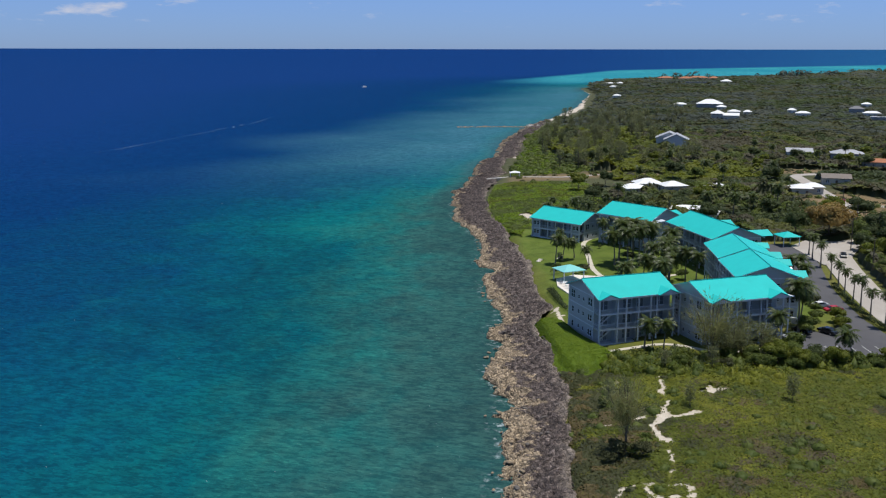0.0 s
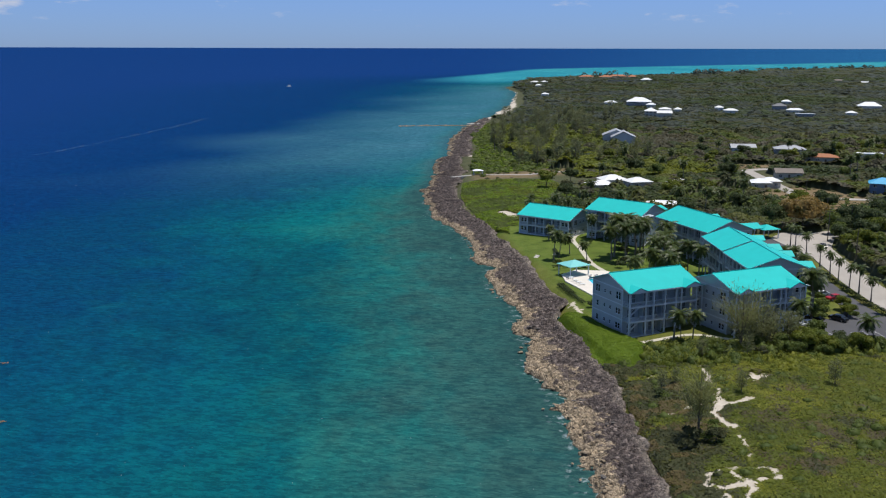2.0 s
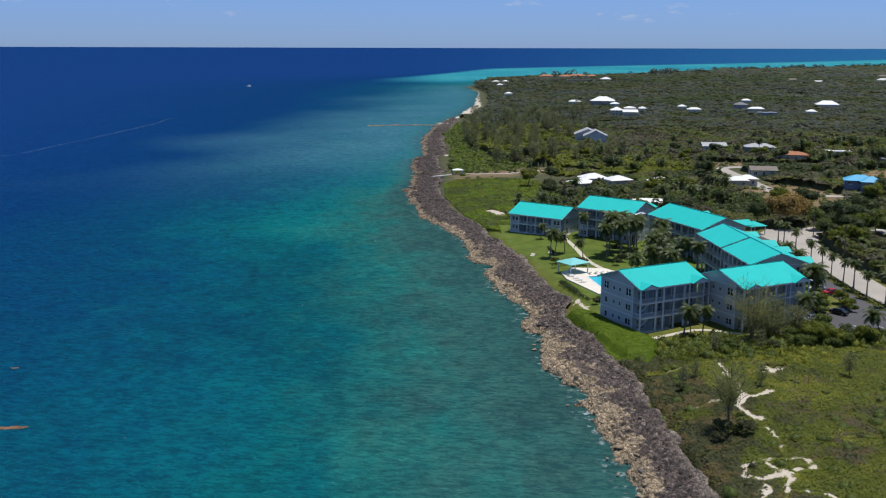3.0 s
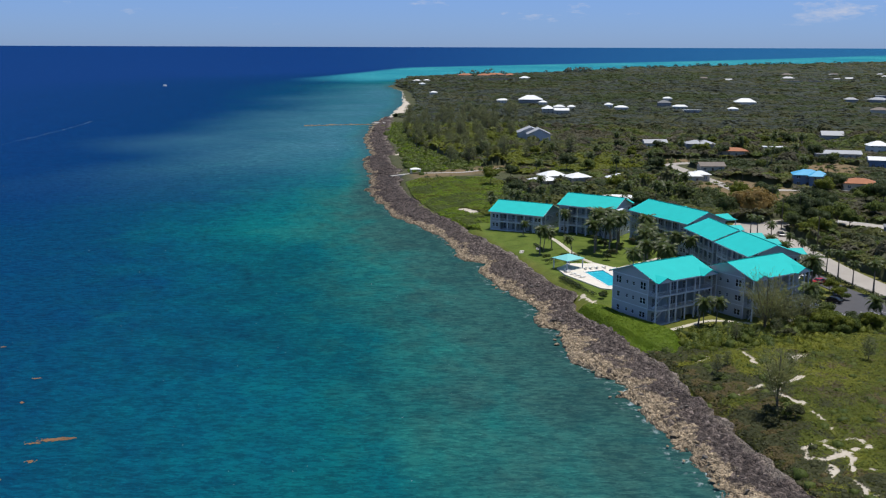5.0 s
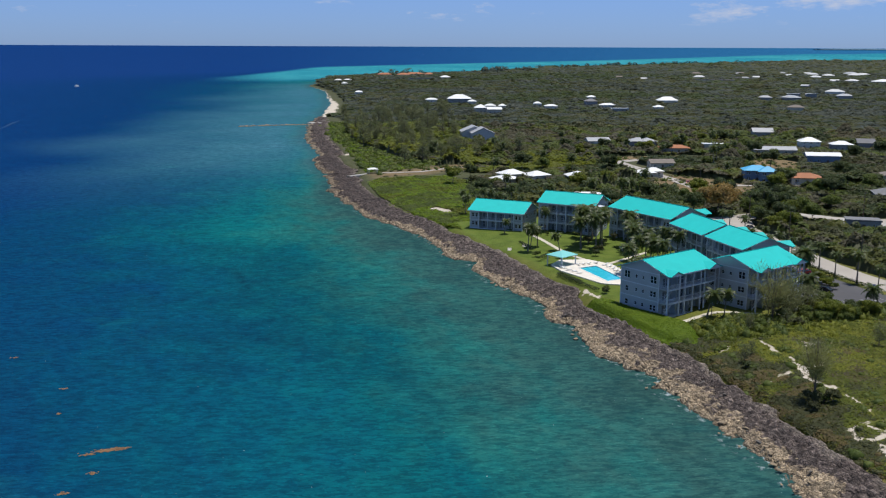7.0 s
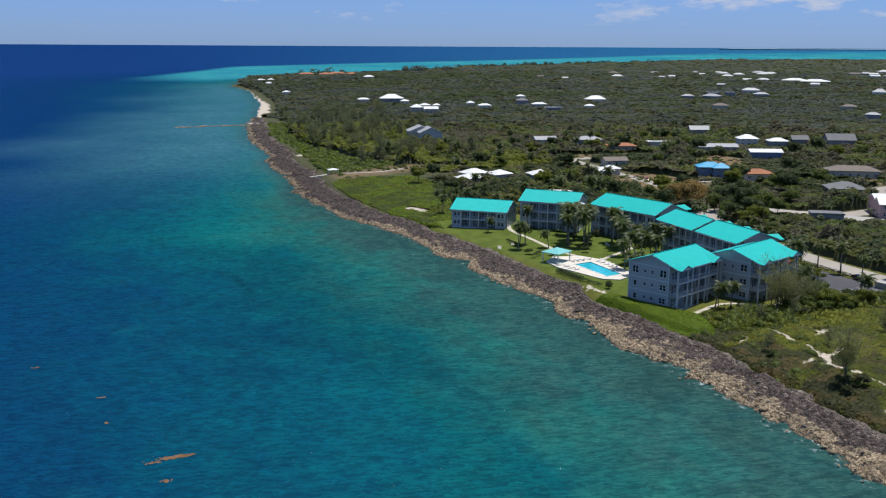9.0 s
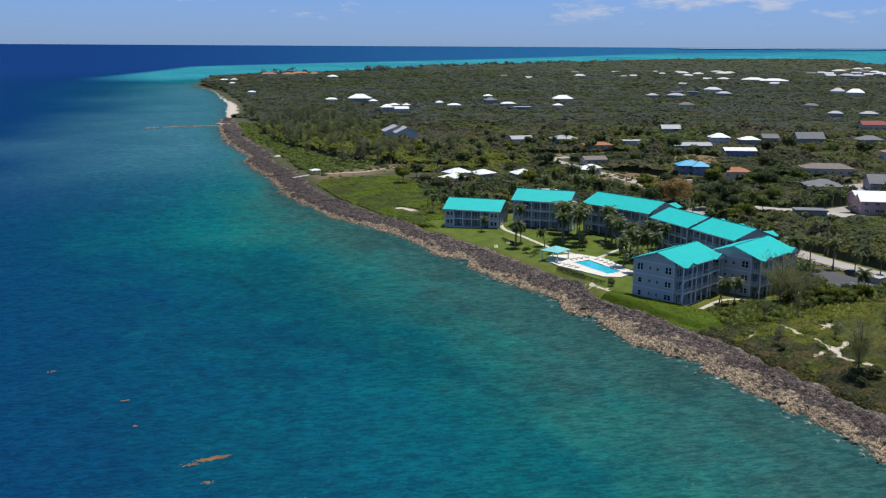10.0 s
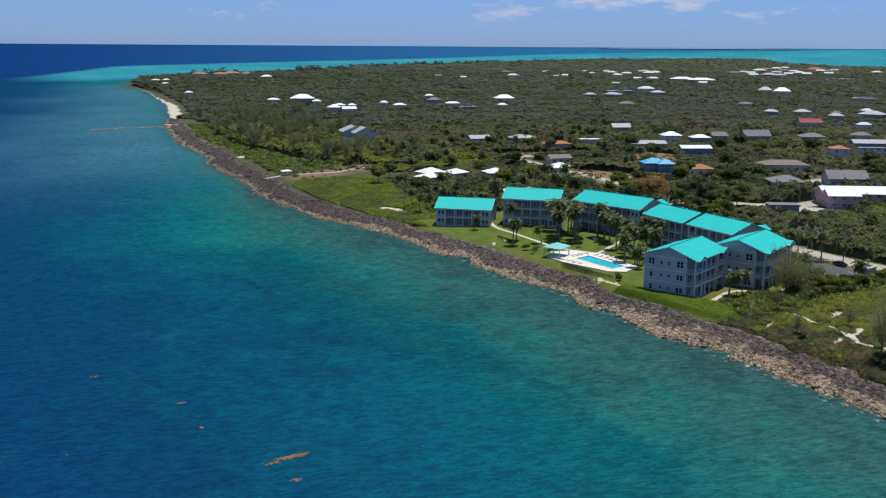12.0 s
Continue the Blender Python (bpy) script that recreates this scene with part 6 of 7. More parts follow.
for x, y, k, s in ((128.5, 285, 3, .8), (127, 276, 1, .8), (132, 292.5, 0, 1.0), (125, 268, 4, .8), (123.5, 259, 0, .75), (137, 296, 3, .9), (121, 250, 2, .8), (119, 240, 4, .75), (117, 228, 0, .7)):
    plant(BROAD[k], x, y, s, group="trees beside the road")
plant(BROAD[3], 136, 284, 1.0)
plant(BROAD[1], 131, 276, 1.0)
plant(tree_kind(85, 7, 3.6, 10, 120, .6, M_NEEDLE, "silvery grey-green tree behind the apartments"), 119.5, 371, 1.0)
for x, y, k, s in ((72.5, 188.5, 0, .8), (67, 186.5, 1, .62), (70, 184.5, 4, .7), (80.5, 202.5, 0, .7), (82.5, 206.5, 4, .6), (89.6, 206.8, 1, .42), (91.2, 209.2, 4, .5), (90.2, 205, 4, .38), (86, 181, 4, .45), (101, 183, 1, .5), (91.5, 213, 1, .5), (87, 214, 4, .5), (118, 312, 3, 1.1), (136, 304, 0, 1.2), (146, 300, 3, 1.1), (142, 290, 1, 1.1), (137, 280, 4, 1.0), (150, 285, 0, 1.2), (133, 262, 2, .9)):
    plant(BROAD[k], x, y, s, group="trees beside the road")


def keep_clear(x, y):
    """True where buildings, roads, lawns or sand leave no room for woods."""
    out = in_polygon(x, y, GARDEN) | in_polygon(x, y, VERGE) | in_polygon(x, y, CLEARING) | in_polygon(x, y, BARE) | in_polygon(x, y, BARE_B) | in_polygon(x, y, BARE_C) | in_polygon(x, y, BARE_D)
    out |= in_polygon(x, y, [(68, 184), (104, 184), (110, 240), (134, 300), (132, 310), (96, 308), (90, 214), (70, 206)])
    out |= in_polygon(x, y, [(28, 190), (36, 189), (78, 192), (80, 216), (28, 218)])
    for pts, w in ((ROAD, 6.8),
                   ([(158, 362), (161.7, 376.5), (167.2, 409.8), (175.6, 472.9), (200.6, 480.3), (232.1, 484)], 8.5), ([(170, 372), (200, 362), (234, 358)], 7.5),
                   ([(96, 812), (118, 808), (150, 812), (180, 822)], 5.0), ([(241.4, 799.2), (204.3, 789.9), (185.8, 854.8)], 7.0), ([(154, 300), (178, 262)], 9)):
        out |= line_distance(x, y, pts) < w
    for hx, hy, hl, hw, c, q in HOUSE_SPOTS:
        out |= (np.abs((x - hx) * c + (y - hy) * q) < hl) & (np.abs((y - hy) * c - (x - hx) * q) < hw)
    return out

# ---- woods and scrub ----
def scatter(x0, x1, y0, y1, gap, seed):
    """Jittered places on a grid."""
    gen = np.random.default_rng(seed)
    x, y = np.meshgrid(np.arange(x0, x1, gap), np.arange(y0, y1, gap))
    return x.ravel() + gen.uniform(-.48, .48, x.size) * gap, y.ravel() + gen.uniform(-.48, .48, x.size) * gap, gen


def seen_side(x, y):
    """Within the wedge of land that lies before the flight."""
    a = np.degrees(np.arctan2(x + 60, y))
    b = np.degrees(np.arctan2(x + 147, y - 27))
    return (b > -5) & (b < 62) & (a > -10) & (a < 60)


def stuff(name, verts, faces, material, label, category, tint):
    me = mesh_of(name, verts, faces, material, True)
    give(me, "tint", tint)
    return tagged(new(name, me), label, category, kind="stuff")


def crowns(x, y, gap, tall, seed):
    """A closed canopy of rounded crowns: its height, the way its surface faces, and each crown's tint and middle."""
    ix, iy = np.floor(x / gap), np.floor(y / gap)
    top, tint, mx, my = np.zeros(x.shape), np.zeros(x.shape), x + 0.0, y + 0.0
    facing = np.zeros(x.shape + (3,))
    facing[..., 2] = 1
    for dx in (-1, 0, 1):
        for dy in (-1, 0, 1):
            cx, cy = ix + dx, iy + dy
            px, py = (cx + 0.1 + 0.8 * lattice(cx, cy, seed)) * gap, (cy + 0.1 + 0.8 * lattice(cx, cy, seed + 7)) * gap
            size = lattice(cx, cy, seed + 13)
            wide, high = gap * (0.6 + 0.55 * size * size), tall * (0.40 + 0.45 * lattice(cx, cy, seed + 19) + 0.3 * size**3)
            high = high * np.where(lattice(cx, cy, seed + 41) > 0.91, 1.9, 1.0)
            q = 1 - ((x - px) ** 2 + (y - py) ** 2) / wide**2
            z = high * np.sqrt(np.maximum(q, 0))
            take = z > top
            top = np.where(take, z, top)
            tint = np.where(take, lattice(cx, cy, seed + 29), tint)
            mx, my = np.where(take, px, mx), np.where(take, py, my)
            way = np.stack([(x - px) / wide**2, (y - py) / wide**2, np.maximum(z, 0.2) / high**2], -1)
            facing = np.where(take[..., None], way, facing)
    # undergrowth fills the gaps between the crowns
    low = tall * (0.34 + 0.34 * fbm(x, y, gap * 1.3, 2, seed + 3))
    under = low > top
    facing = np.where(under[..., None], np.array([0, 0, 1.0]), facing)
    return np.maximum(top, low), facing / np.linalg.norm(facing, axis=-1, keepdims=True), tint, mx, my


def wood_room(x, y):
    """How high the woods may grow: 0 on open ground, 1 in the thick of them; and the distance to the shore."""
    s = inland(x, y)
    edge = np.interp(y, SHELF_Y + [905, 1700], SHELF_W + [14, 8])
    # the shore side stays open scrub as far as the jetty
    strip = np.interp(y, [330, 372, 452, 520, 600, 760, 830, 900], [30, 52, 62, 40, 16, 14, 16, 8])
    ok = (s > edge + 4) & ~keep_clear(x, y) & (x > np.interp(y, [100, 330, 331], [105, 105, -100])) & (s > edge + strip * (0.85 + 0.3 * fbm(x, y, 14, 2, 71)))
    room = np.where(ok, 0.45 + 0.55 * ease(fbm(x, y, 55, 3, 77), 0.33, 0.5) + 0.25 * ease(fbm(x, y, 30, 2, 78), 0.55, 0.75), 0.0)
    # low growth before the far houses, on the side of the sea
    for hx, hy, hl, hw, c, q in HOUSE_SPOTS:
        hr = 0.8 * hl
        r = math.hypot(hx - CENTRE[0], hy - CENTRE[1])
        if r > 430:
            ux, uy = (CENTRE[0] - hx) / r, (CENTRE[1] - hy) / r
            along, aside = (x - hx) * ux + (y - hy) * uy, np.abs((x - hx) * uy - (y - hy) * ux)
            room = np.where((along > 0) & (along < hr + 0.03 * r) & (aside < hr * 1.1), np.minimum(room, 0.42), room)
    return room, s


def woods(r0, r1, gap, tall, leaf, n, cell, seed, mats):
    """Woodland between two distances from the flight: a lumpy canopy, and leaf clumps all over it."""
    gen = np.random.default_rng(seed)
    r, a = gen.uniform(r0, r1, n), np.radians(gen.uniform(0, 64, n))
    x, y = CENTRE[0] + r * np.sin(a), CENTRE[1] + r * np.cos(a)
    at = seen_side(x, y)
    x, y = x[at], y[at]
    gx, gy = np.arange(x.min() - cell, x.max() + 2 * cell, cell), np.arange(y.min() - cell, y.max() + 2 * cell, cell)
    cy, cx = np.meshgrid(gy, gx, indexing="ij")
    room, shore = wood_room(cx, cy)
    far = np.hypot(cx - CENTRE[0], cy - CENTRE[1])
    room = np.where(seen_side(cx, cy) & (far > r0 - cell) & (far < r1 + cell), room, 0)
    lift = lambda px, py: 7.5 * ease(np.hypot(px - CENTRE[0], py - CENTRE[1]), 1250, 1800)  # noqa: E731
    # solid core under the leaf clumps, its dull olive standing for inner shade
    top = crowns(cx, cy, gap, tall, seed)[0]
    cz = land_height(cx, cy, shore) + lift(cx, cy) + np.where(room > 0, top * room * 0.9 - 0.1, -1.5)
    faces = grid_faces(*cx.shape)
    faces = faces[(room.ravel()[faces] > 0).any(1)]
    used, index = np.unique(faces, return_inverse=True)
    core = np.stack(far_bend(cx.ravel()[used], cy.ravel()[used], cz.ravel()[used]), -1)
    stuff("woodland_floor", core, index.reshape(-1, 4), M_LEAF_OLIVE, "dull olive woodland core, shade put into its colour", "woodland", np.full(len(used), 0.35))
    # leaf clumps
    i, j = ((y - gy[0]) / cell + 0.5).astype(int), ((x - gx[0]) / cell + 0.5).astype(int)
    high = room[i, j]
    ok = high > 0
    x, y, high, s = x[ok], y[ok], high[ok], shore[i, j][ok]
    top, facing, tint, mx, my = crowns(x, y, gap, tall, seed)
    n = len(x)
    size = leaf * gen.uniform(0.55, 1.3, n) * (0.75 + 0.5 * np.hypot(x - CENTRE[0], y - CENTRE[1]) / r1)
    place = np.stack([x, y, land_height(x, y, s) + lift(x, y) + top * high * gen.uniform(0.92, 1.05, n) + 0.05], -1)
    up = facing + [0, 0, 0.35] + (0.3 if r1 < 800 else 0.18) * gen.normal(size=(n, 3))
    up /= np.linalg.norm(up, axis=1, keepdims=True)
    side = np.cross(up, gen.normal(size=(n, 3)))
    side /= np.linalg.norm(side, axis=1, keepdims=True) + 1e-9
    along = np.cross(up, side)
    v = np.stack([place + size[:, None] * (p * side + q * along) for p, q in ((-.75, -.45), (.75, -.4), (.05, .85))], 1)
    pick = fbm(mx, my, 45 + 0.06 * r1, 4, 91) + 0.12 * (tint - 0.5)
    which = np.searchsorted(np.quantile(pick, np.linspace(0, 1, len(mats) + 1)[1:-1]), pick)
    # lighter and lower behind the northern shore
    light = (s < 95 + 60 * fbm(x, y, 40, 2, 95)) & (y > 455) & (y < 760) & (fbm(mx, my, 24, 3, 96) + 0.2 * tint > 0.54)
    which = np.where(light, len(mats), which)
    # leaf tone: by crown, lighter with height, in patches, jittered
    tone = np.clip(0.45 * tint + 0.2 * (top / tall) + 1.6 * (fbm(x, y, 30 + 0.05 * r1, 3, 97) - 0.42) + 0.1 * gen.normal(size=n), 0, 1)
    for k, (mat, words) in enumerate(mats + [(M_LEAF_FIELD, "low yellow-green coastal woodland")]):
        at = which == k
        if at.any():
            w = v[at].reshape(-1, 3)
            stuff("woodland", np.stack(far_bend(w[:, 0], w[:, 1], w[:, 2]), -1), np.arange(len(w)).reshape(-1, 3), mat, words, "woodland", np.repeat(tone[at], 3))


D_DARK, D_GREEN, D_OLIVE = (M_LEAF_DARK, "dense dark green coastal woodland"), (M_LEAF, "green coastal woodland"), (M_LEAF_OLIVE, "olive-green dry coastal woodland")
D_SAGE, D_BROWN = (M_LEAF_SAGE, "yellowish sage-green coastal woodland"), (M_LEAF_BROWN, "brownish dry leafless coastal woodland")
# far woods; the first of these carries painted distance haze
F_HAZED, F_DARK, F_GREEN = (M_LEAF_HAZED, "distant woodland, leaves greyed for haze"), (M_LEAF_DARK, "distant dark green woodland"), (M_LEAF_OLIVE, "distant olive-green woodland")
W_NEAR = [D_DARK, D_GREEN, D_OLIVE, D_SAGE, D_BROWN, D_GREEN, D_DARK, D_SAGE]
W_MIX = [D_DARK, D_OLIVE, D_BROWN, D_SAGE, D_GREEN, D_BROWN, D_DARK, D_SAGE, D_BROWN]
W_FAR = [F_DARK, F_HAZED, F_GREEN, F_HAZED, F_DARK, F_GREEN, F_HAZED]
woods(150, 430, 4.3, 5.0, 0.72, 420000, 1.5, 1, W_NEAR)
woods(430, 760, 5.6, 3.8, 1.25, 420000, 2.2, 2, W_MIX)
woods(760, 1320, 8.0, 2.7, 2.3, 330000, 4.0, 3, W_FAR)
woods(1320, 2330, 13.0, 2.6, 4.4, 170000, 7.0, 4, W_FAR)
woods(2330, 5600, 30.0, 5.0, 9.0, 60000, 20.0, 5, W_FAR)


# taller trees along the far northern shore
line = [(430, 1990), (620, 2060), (900, 2330), (1300, 2700), (2000, 3130), (3000, 3800)]
gen = np.random.default_rng(44)
w = np.sort(gen.random(230)) * (len(line) - 1)
tx = np.interp(w, np.arange(len(line)), [p[0] for p in line]) + gen.uniform(5, 60, 230)
ty = np.interp(w, np.arange(len(line)), [p[1] for p in line]) - gen.uniform(30, 110, 230)
th = 0.62 * gen.uniform(8, 19, 230) * (0.6 + 0.8 * (fbm(w * 4, 0 * w, 1.0, 2, 6) > 0.5))
v, f = leaf_cloud(np.stack([tx, ty, 9.0 + th * 0.5], -1), np.stack([th * 0.55, th * 0.55, th * 0.5], -1), 30, th * 0.2, gen, 0.5)
stuff("shore_trees", np.stack(far_bend(v[:, 0], v[:, 1], v[:, 2]), -1), f, M_LEAF_HAZED, "distant line of tall shore trees", "woodland", np.repeat(gen.random(230), 120))


def low_cover(region, gap, tall, wide, per, leaf, seed, material, label, chance=1.0, name="scrub", least=0.65):
    xs, ys = [p[0] for p in region], [p[1] for p in region]
    x, y, gen = scatter(min(xs), max(xs), min(ys), max(ys), gap, seed)
    ok = in_polygon(x, y, region) & (gen.random(len(x)) < chance * np.clip(5.5 * fbm(x, y, 12, 4, seed) - 2.15, least, 1))
    for pts, w in SAND_PATHS:
        ok &= track_distance(x, y, pts) > w * 0.8 + 0.3 * wide
    for lx, ly in ((28.2, 139.6),):
        ok &= np.hypot(x - lx, y - ly) > 0.6
    x, y = x[ok], y[ok]
    s = gen.uniform(0.5, 1.35, len(x))
    z = land_height(x, y)
    c = np.stack([x, y, z + tall * s * 0.04], -1)
    v, f, k = foliage_mass(c, np.stack([wide * s, wide * s, tall * s * 0.72], -1), per, leaf * s * 1.25, gen, 0.15, 0.55, 1, 0.8, 0.25)
    tint = gen.random(len(x))
    stuff(name, v, f, material, label, "scrub", np.concatenate([np.repeat(tint, per * 4), np.repeat(tint, k)]))


def scrub_top(x, y):
    """Height of the low scrub over the ground."""
    beside = np.minimum.reduce([line_distance(x, y, pts) - w for pts, w in SAND_PATHS[:11]])
    return (0.95 * fbm(x, y, 2.6, 3, 301) * ease(fbm(x, y, 9, 2, 302), 0.2, 0.55) + 0.3 * fbm(x, y, 0.9, 2, 303)) * (0.22 + 0.78 * ease(beside, 0.2, 2.8))


def carpet(name, x, y, gen, top, leaf, material, label, core=None):
    """A closed low cover of small leaf clumps that lies over the ground, with a rolling upper side."""
    n = len(x)
    e = 0.35
    z = land_height(x, y) + top(x, y) * gen.uniform(0.94, 1.04, n)
    up = np.stack([(top(x - e, y) - top(x + e, y)) / (2 * e), (top(x, y - e) - top(x, y + e)) / (2 * e), np.ones(n)], -1)
    up = up / np.linalg.norm(up, axis=1, keepdims=True) + 0.24 * gen.normal(size=(n, 3))
    side = np.cross(up, gen.normal(size=(n, 3)))
    side /= np.linalg.norm(side, axis=1, keepdims=True) + 1e-9
    along = np.cross(up, side)
    along /= np.linalg.norm(along, axis=1, keepdims=True) + 1e-9
    r = (leaf * gen.uniform(0.6, 1.3, n))[:, None]
    place = np.stack([x, y, z], -1)
    v = np.stack([place + r * (p * side + q * along) for p, q in ((-.75, -.45), (.75, -.4), (.05, .85))], 1).reshape(-1, 3)
    f = np.arange(3 * n).reshape(-1, 3)
    tint = np.repeat(np.clip(fbm(x, y, 1.6, 3, 310) * 1.5 - 0.25 + 0.12 * gen.normal(size=n), 0, 1), 3)
    if core:
        gx, gy = np.arange(core[0], core[2], 0.5), np.arange(core[1], core[3], 0.5)
        cy, cx = np.meshgrid(gy, gx, indexing="ij")
        h = top(cx, cy)
        v = np.concatenate([v, np.stack([cx, cy, land_height(cx, cy) + np.where(h > 0.15, h * 0.9, -1.0)], -1).reshape(-1, 3)])
        heart = grid_faces(*cx.shape) + 3 * n
        f = np.concatenate([f, heart[:, [0, 1, 2]], heart[:, [0, 2, 3]]])
        tint = np.concatenate([tint, np.full(cx.size, 0.35)])
    return stuff(name, v, f, material, label, name.replace("_", " "), tint)


FIELD = [(17.5, 96), (18.8, 125), (20.6, 145), (22.8, 163), (23.2, 178), (40, 180), (70, 182), (112, 184), (118, 150), (120, 96)]
DEAD = [(40, 127), (55, 129), (58, 136), (57, 143), (50, 148), (41, 145)]
DEAD_B = [(44, 162), (52, 163), (53, 168), (46, 168)]


def field_cover():
    gen = np.random.default_rng(101)
    n = 200000
    x, y = gen.uniform(17, 96, n), gen.uniform(102, 184, n)
    ok = in_polygon(x, y, FIELD)
    ok &= ~(in_polygon(x, y, [(47, 161), (53, 163), (54, 167), (49, 167.5)]) & (fbm(x, y, 3.0, 3, 35) > 0.5))
    for pts, w in SAND_PATHS:
        ok &= track_distance(x, y, pts) > w * gen.uniform(0.5, 1.35, n)
    x, y = x[ok], y[ok]
    n = len(x)
    jitter = 0.05 * gen.normal(size=n)
    brown = 0.72 * np.maximum(edge_band(x, y, DEAD, 9.0), edge_band(x, y, DEAD_B, 4.0)) + 1.7 * (fbm(x, y, 3.6, 4, 321) - 0.5) + 3.5 * jitter
    # drier towards the rocks
    dry = fbm(x, y, 7, 4, 322) + 0.35 * (1 - ease(x - np.interp(y, [96, 178], [21, 25]), 2, 14)) + jitter
    yellow = fbm(x, y, 6, 4, 323) + 0.16 * ease(y, 160, 172) * (1 - ease(x, 62, 76)) + 1.6 * jitter
    kind = np.where(brown > 0.62, 3, np.where(dry > 0.66, 2, np.where(yellow > 0.64, 1, 0)))
    dry_tan = (kind == 2) & (fbm(x, y, 3.5, 3, 324) > 0.60)
    kind = np.where(dry_tan, 4, kind)
    for i, (mat, words) in enumerate(((M_LEAF_FIELD, "low green seaside scrub on sand"), (M_LEAF_YELLOW, "low yellow-green seaside scrub on sand"), (M_LEAF_OLIVE, "low dry olive scrub near the rocks"),
                                      (M_BRUSH, "purple-brown dead brush"), (M_LEAF_DRY, "dry brown scrub"))):
        at = kind == i
        carpet("scrub", x[at], y[at], gen, scrub_top, 0.25, mat, words)


field_cover()
low_cover(FIELD, 3.8, 1.35, 1.25, 60, 0.2, 117, M_LEAF, "green shrubs in the low scrub", 0.8, least=0.1)
low_cover(FIELD, 4.2, 0.6, 1.0, 50, 0.2, 119, M_LEAF_OLIVE, "dull olive shrubs in the low scrub", 0.8, least=0.1)
low_cover([(52, 168.5), (57, 171), (64, 170), (63, 180), (55, 177), (48, 170)], 1.6, 2.0, 1.2, 60, 0.2, 118, M_LEAF_YELLOW, "bright yellow-green bushes", 0.8)
low_cover([(16.5, 100), (18.3, 125), (20.8, 150), (22.5, 165), (22.5, 178), (26, 180), (27, 160), (26, 140), (24.5, 120), (24, 100)], 1.3, 0.5, 0.7, 22, 0.2, 114, M_LEAF_OLIVE, "dry olive scrub at the edge of the rocks", 0.7)
low_cover([(16.5, 100), (18.3, 125), (20.8, 150), (22.5, 165), (22.5, 178), (26, 180), (27, 160), (26, 140), (24.5, 120), (24, 100)], 1.9, 0.45, 0.7, 22, 0.2, 115, M_LEAF_DRY, "dry brown scrub at the edge of the rocks", 0.8)
for k, region in enumerate((BARE, BARE_B, BARE_C, BARE_D, CLEARING)):
    low_cover(region, 3.2, 0.8, 1.3, 36, 0.3, 130 + k, M_LEAF_OLIVE, "dry olive shrubs on bare ground", 0.4, least=0.1)
    low_cover(region, 4.5, 1.6, 1.6, 50, 0.35, 140 + k, M_LEAF, "green shrubs on bare ground", 0.5, least=0.1)
SEA_GRAPE = [(20.4, 214), (21.6, 203), (22.8, 190), (23.6, 178), (28.5, 175.5), (32, 179), (35.5, 186), (35.5, 191.5), (31.8, 201), (29.4, 212), (26.5, 216)]


def grape_top(x, y):
    return (1.15 + 0.5 * fbm(x, y, 4, 3, 330)) * ease(edge_band(x, y, SEA_GRAPE, 2.6), 0.42, 1.0) + 0.2 * (fbm(x, y, 1.0, 2, 331) - 0.5)


gen = np.random.default_rng(105)
gx, gy = gen.uniform(20, 42, 60000), gen.uniform(172, 218, 60000)
ok = edge_band(gx, gy, SEA_GRAPE, 2.6) > 0.46
carpet("sea_grape", gx[ok], gy[ok], gen, grape_top, 0.24, M_LEAF_BRIGHT, "dense bright green sea-grape thicket beside the rocks", (20, 172, 42, 218))
BELT = [(39, 190), (43, 181), (56, 178), (84, 177), (112, 179), (112, 186), (84, 187), (58, 187.5), (46, 191.5)]
low_cover(BELT, 1.6, 1.9, 1.3, 60, 0.26, 106, M_LEAF, "mid-green thicket in front of the apartments", 1.2, "thicket")
low_cover(BELT, 2.8, 2.2, 1.2, 50, 0.26, 107, M_LEAF_DARK, "dark green thicket in front of the apartments", 0.9, "thicket")
THICK = [(36, 189.5), (31, 181), (31, 175.5), (35, 172.6), (40, 174), (47, 171.5), (60, 173), (70, 174), (84, 175.5), (84, 182), (58, 186), (46, 189)]
low_cover(THICK, 1.35, 2.1, 1.15, 64, 0.22, 108, M_LEAF_FIELD, "mid-green thicket beside the scrub", 0.75, "thicket")
low_cover(THICK, 2.0, 2.7, 1.4, 66, 0.24, 120, M_LEAF, "green thicket beside the scrub", 0.6, "thicket")
low_cover([(50, 167), (58, 168), (68, 170), (66, 174), (52, 172)], 1.9, 1.9, 1.1, 60, 0.22, 121, M_LEAF_YELLOW, "bright yellow-green bushes", 0.7)
STRIP = [(19, 372), (20, 345), (23, 326), (27, 318), (29, 333), (48, 330), (64, 345), (70, 380), (72, 420), (66, 452), (34, 455), (24, 440), (19, 400)]
gen = np.random.default_rng(109)
gx, gy = gen.uniform(18, 74, 90000), gen.uniform(316, 458, 90000)
ok = in_polygon(gx, gy, STRIP) & (line_distance(gx, gy, SAND_PATHS[-1][0]) > 2.6)
gx, gy = gx[ok], gy[ok]
pick = fbm(gx, gy, 9, 3, 340) + 0.05 * gen.normal(size=len(gx))
for i, mat in enumerate((M_LEAF, M_LEAF_BRIGHT, M_LEAF_FIELD)):
    at = np.searchsorted((0.40, 0.60), pick) == i
    carpet("scrub", gx[at], gy[at], gen, scrub_top, 0.42, mat, "low bright green shore scrub")
low_cover(STRIP, 4.2, 1.2, 1.6, 70, 0.3, 110, M_LEAF, "green shore scrub", 0.8, least=0.1)
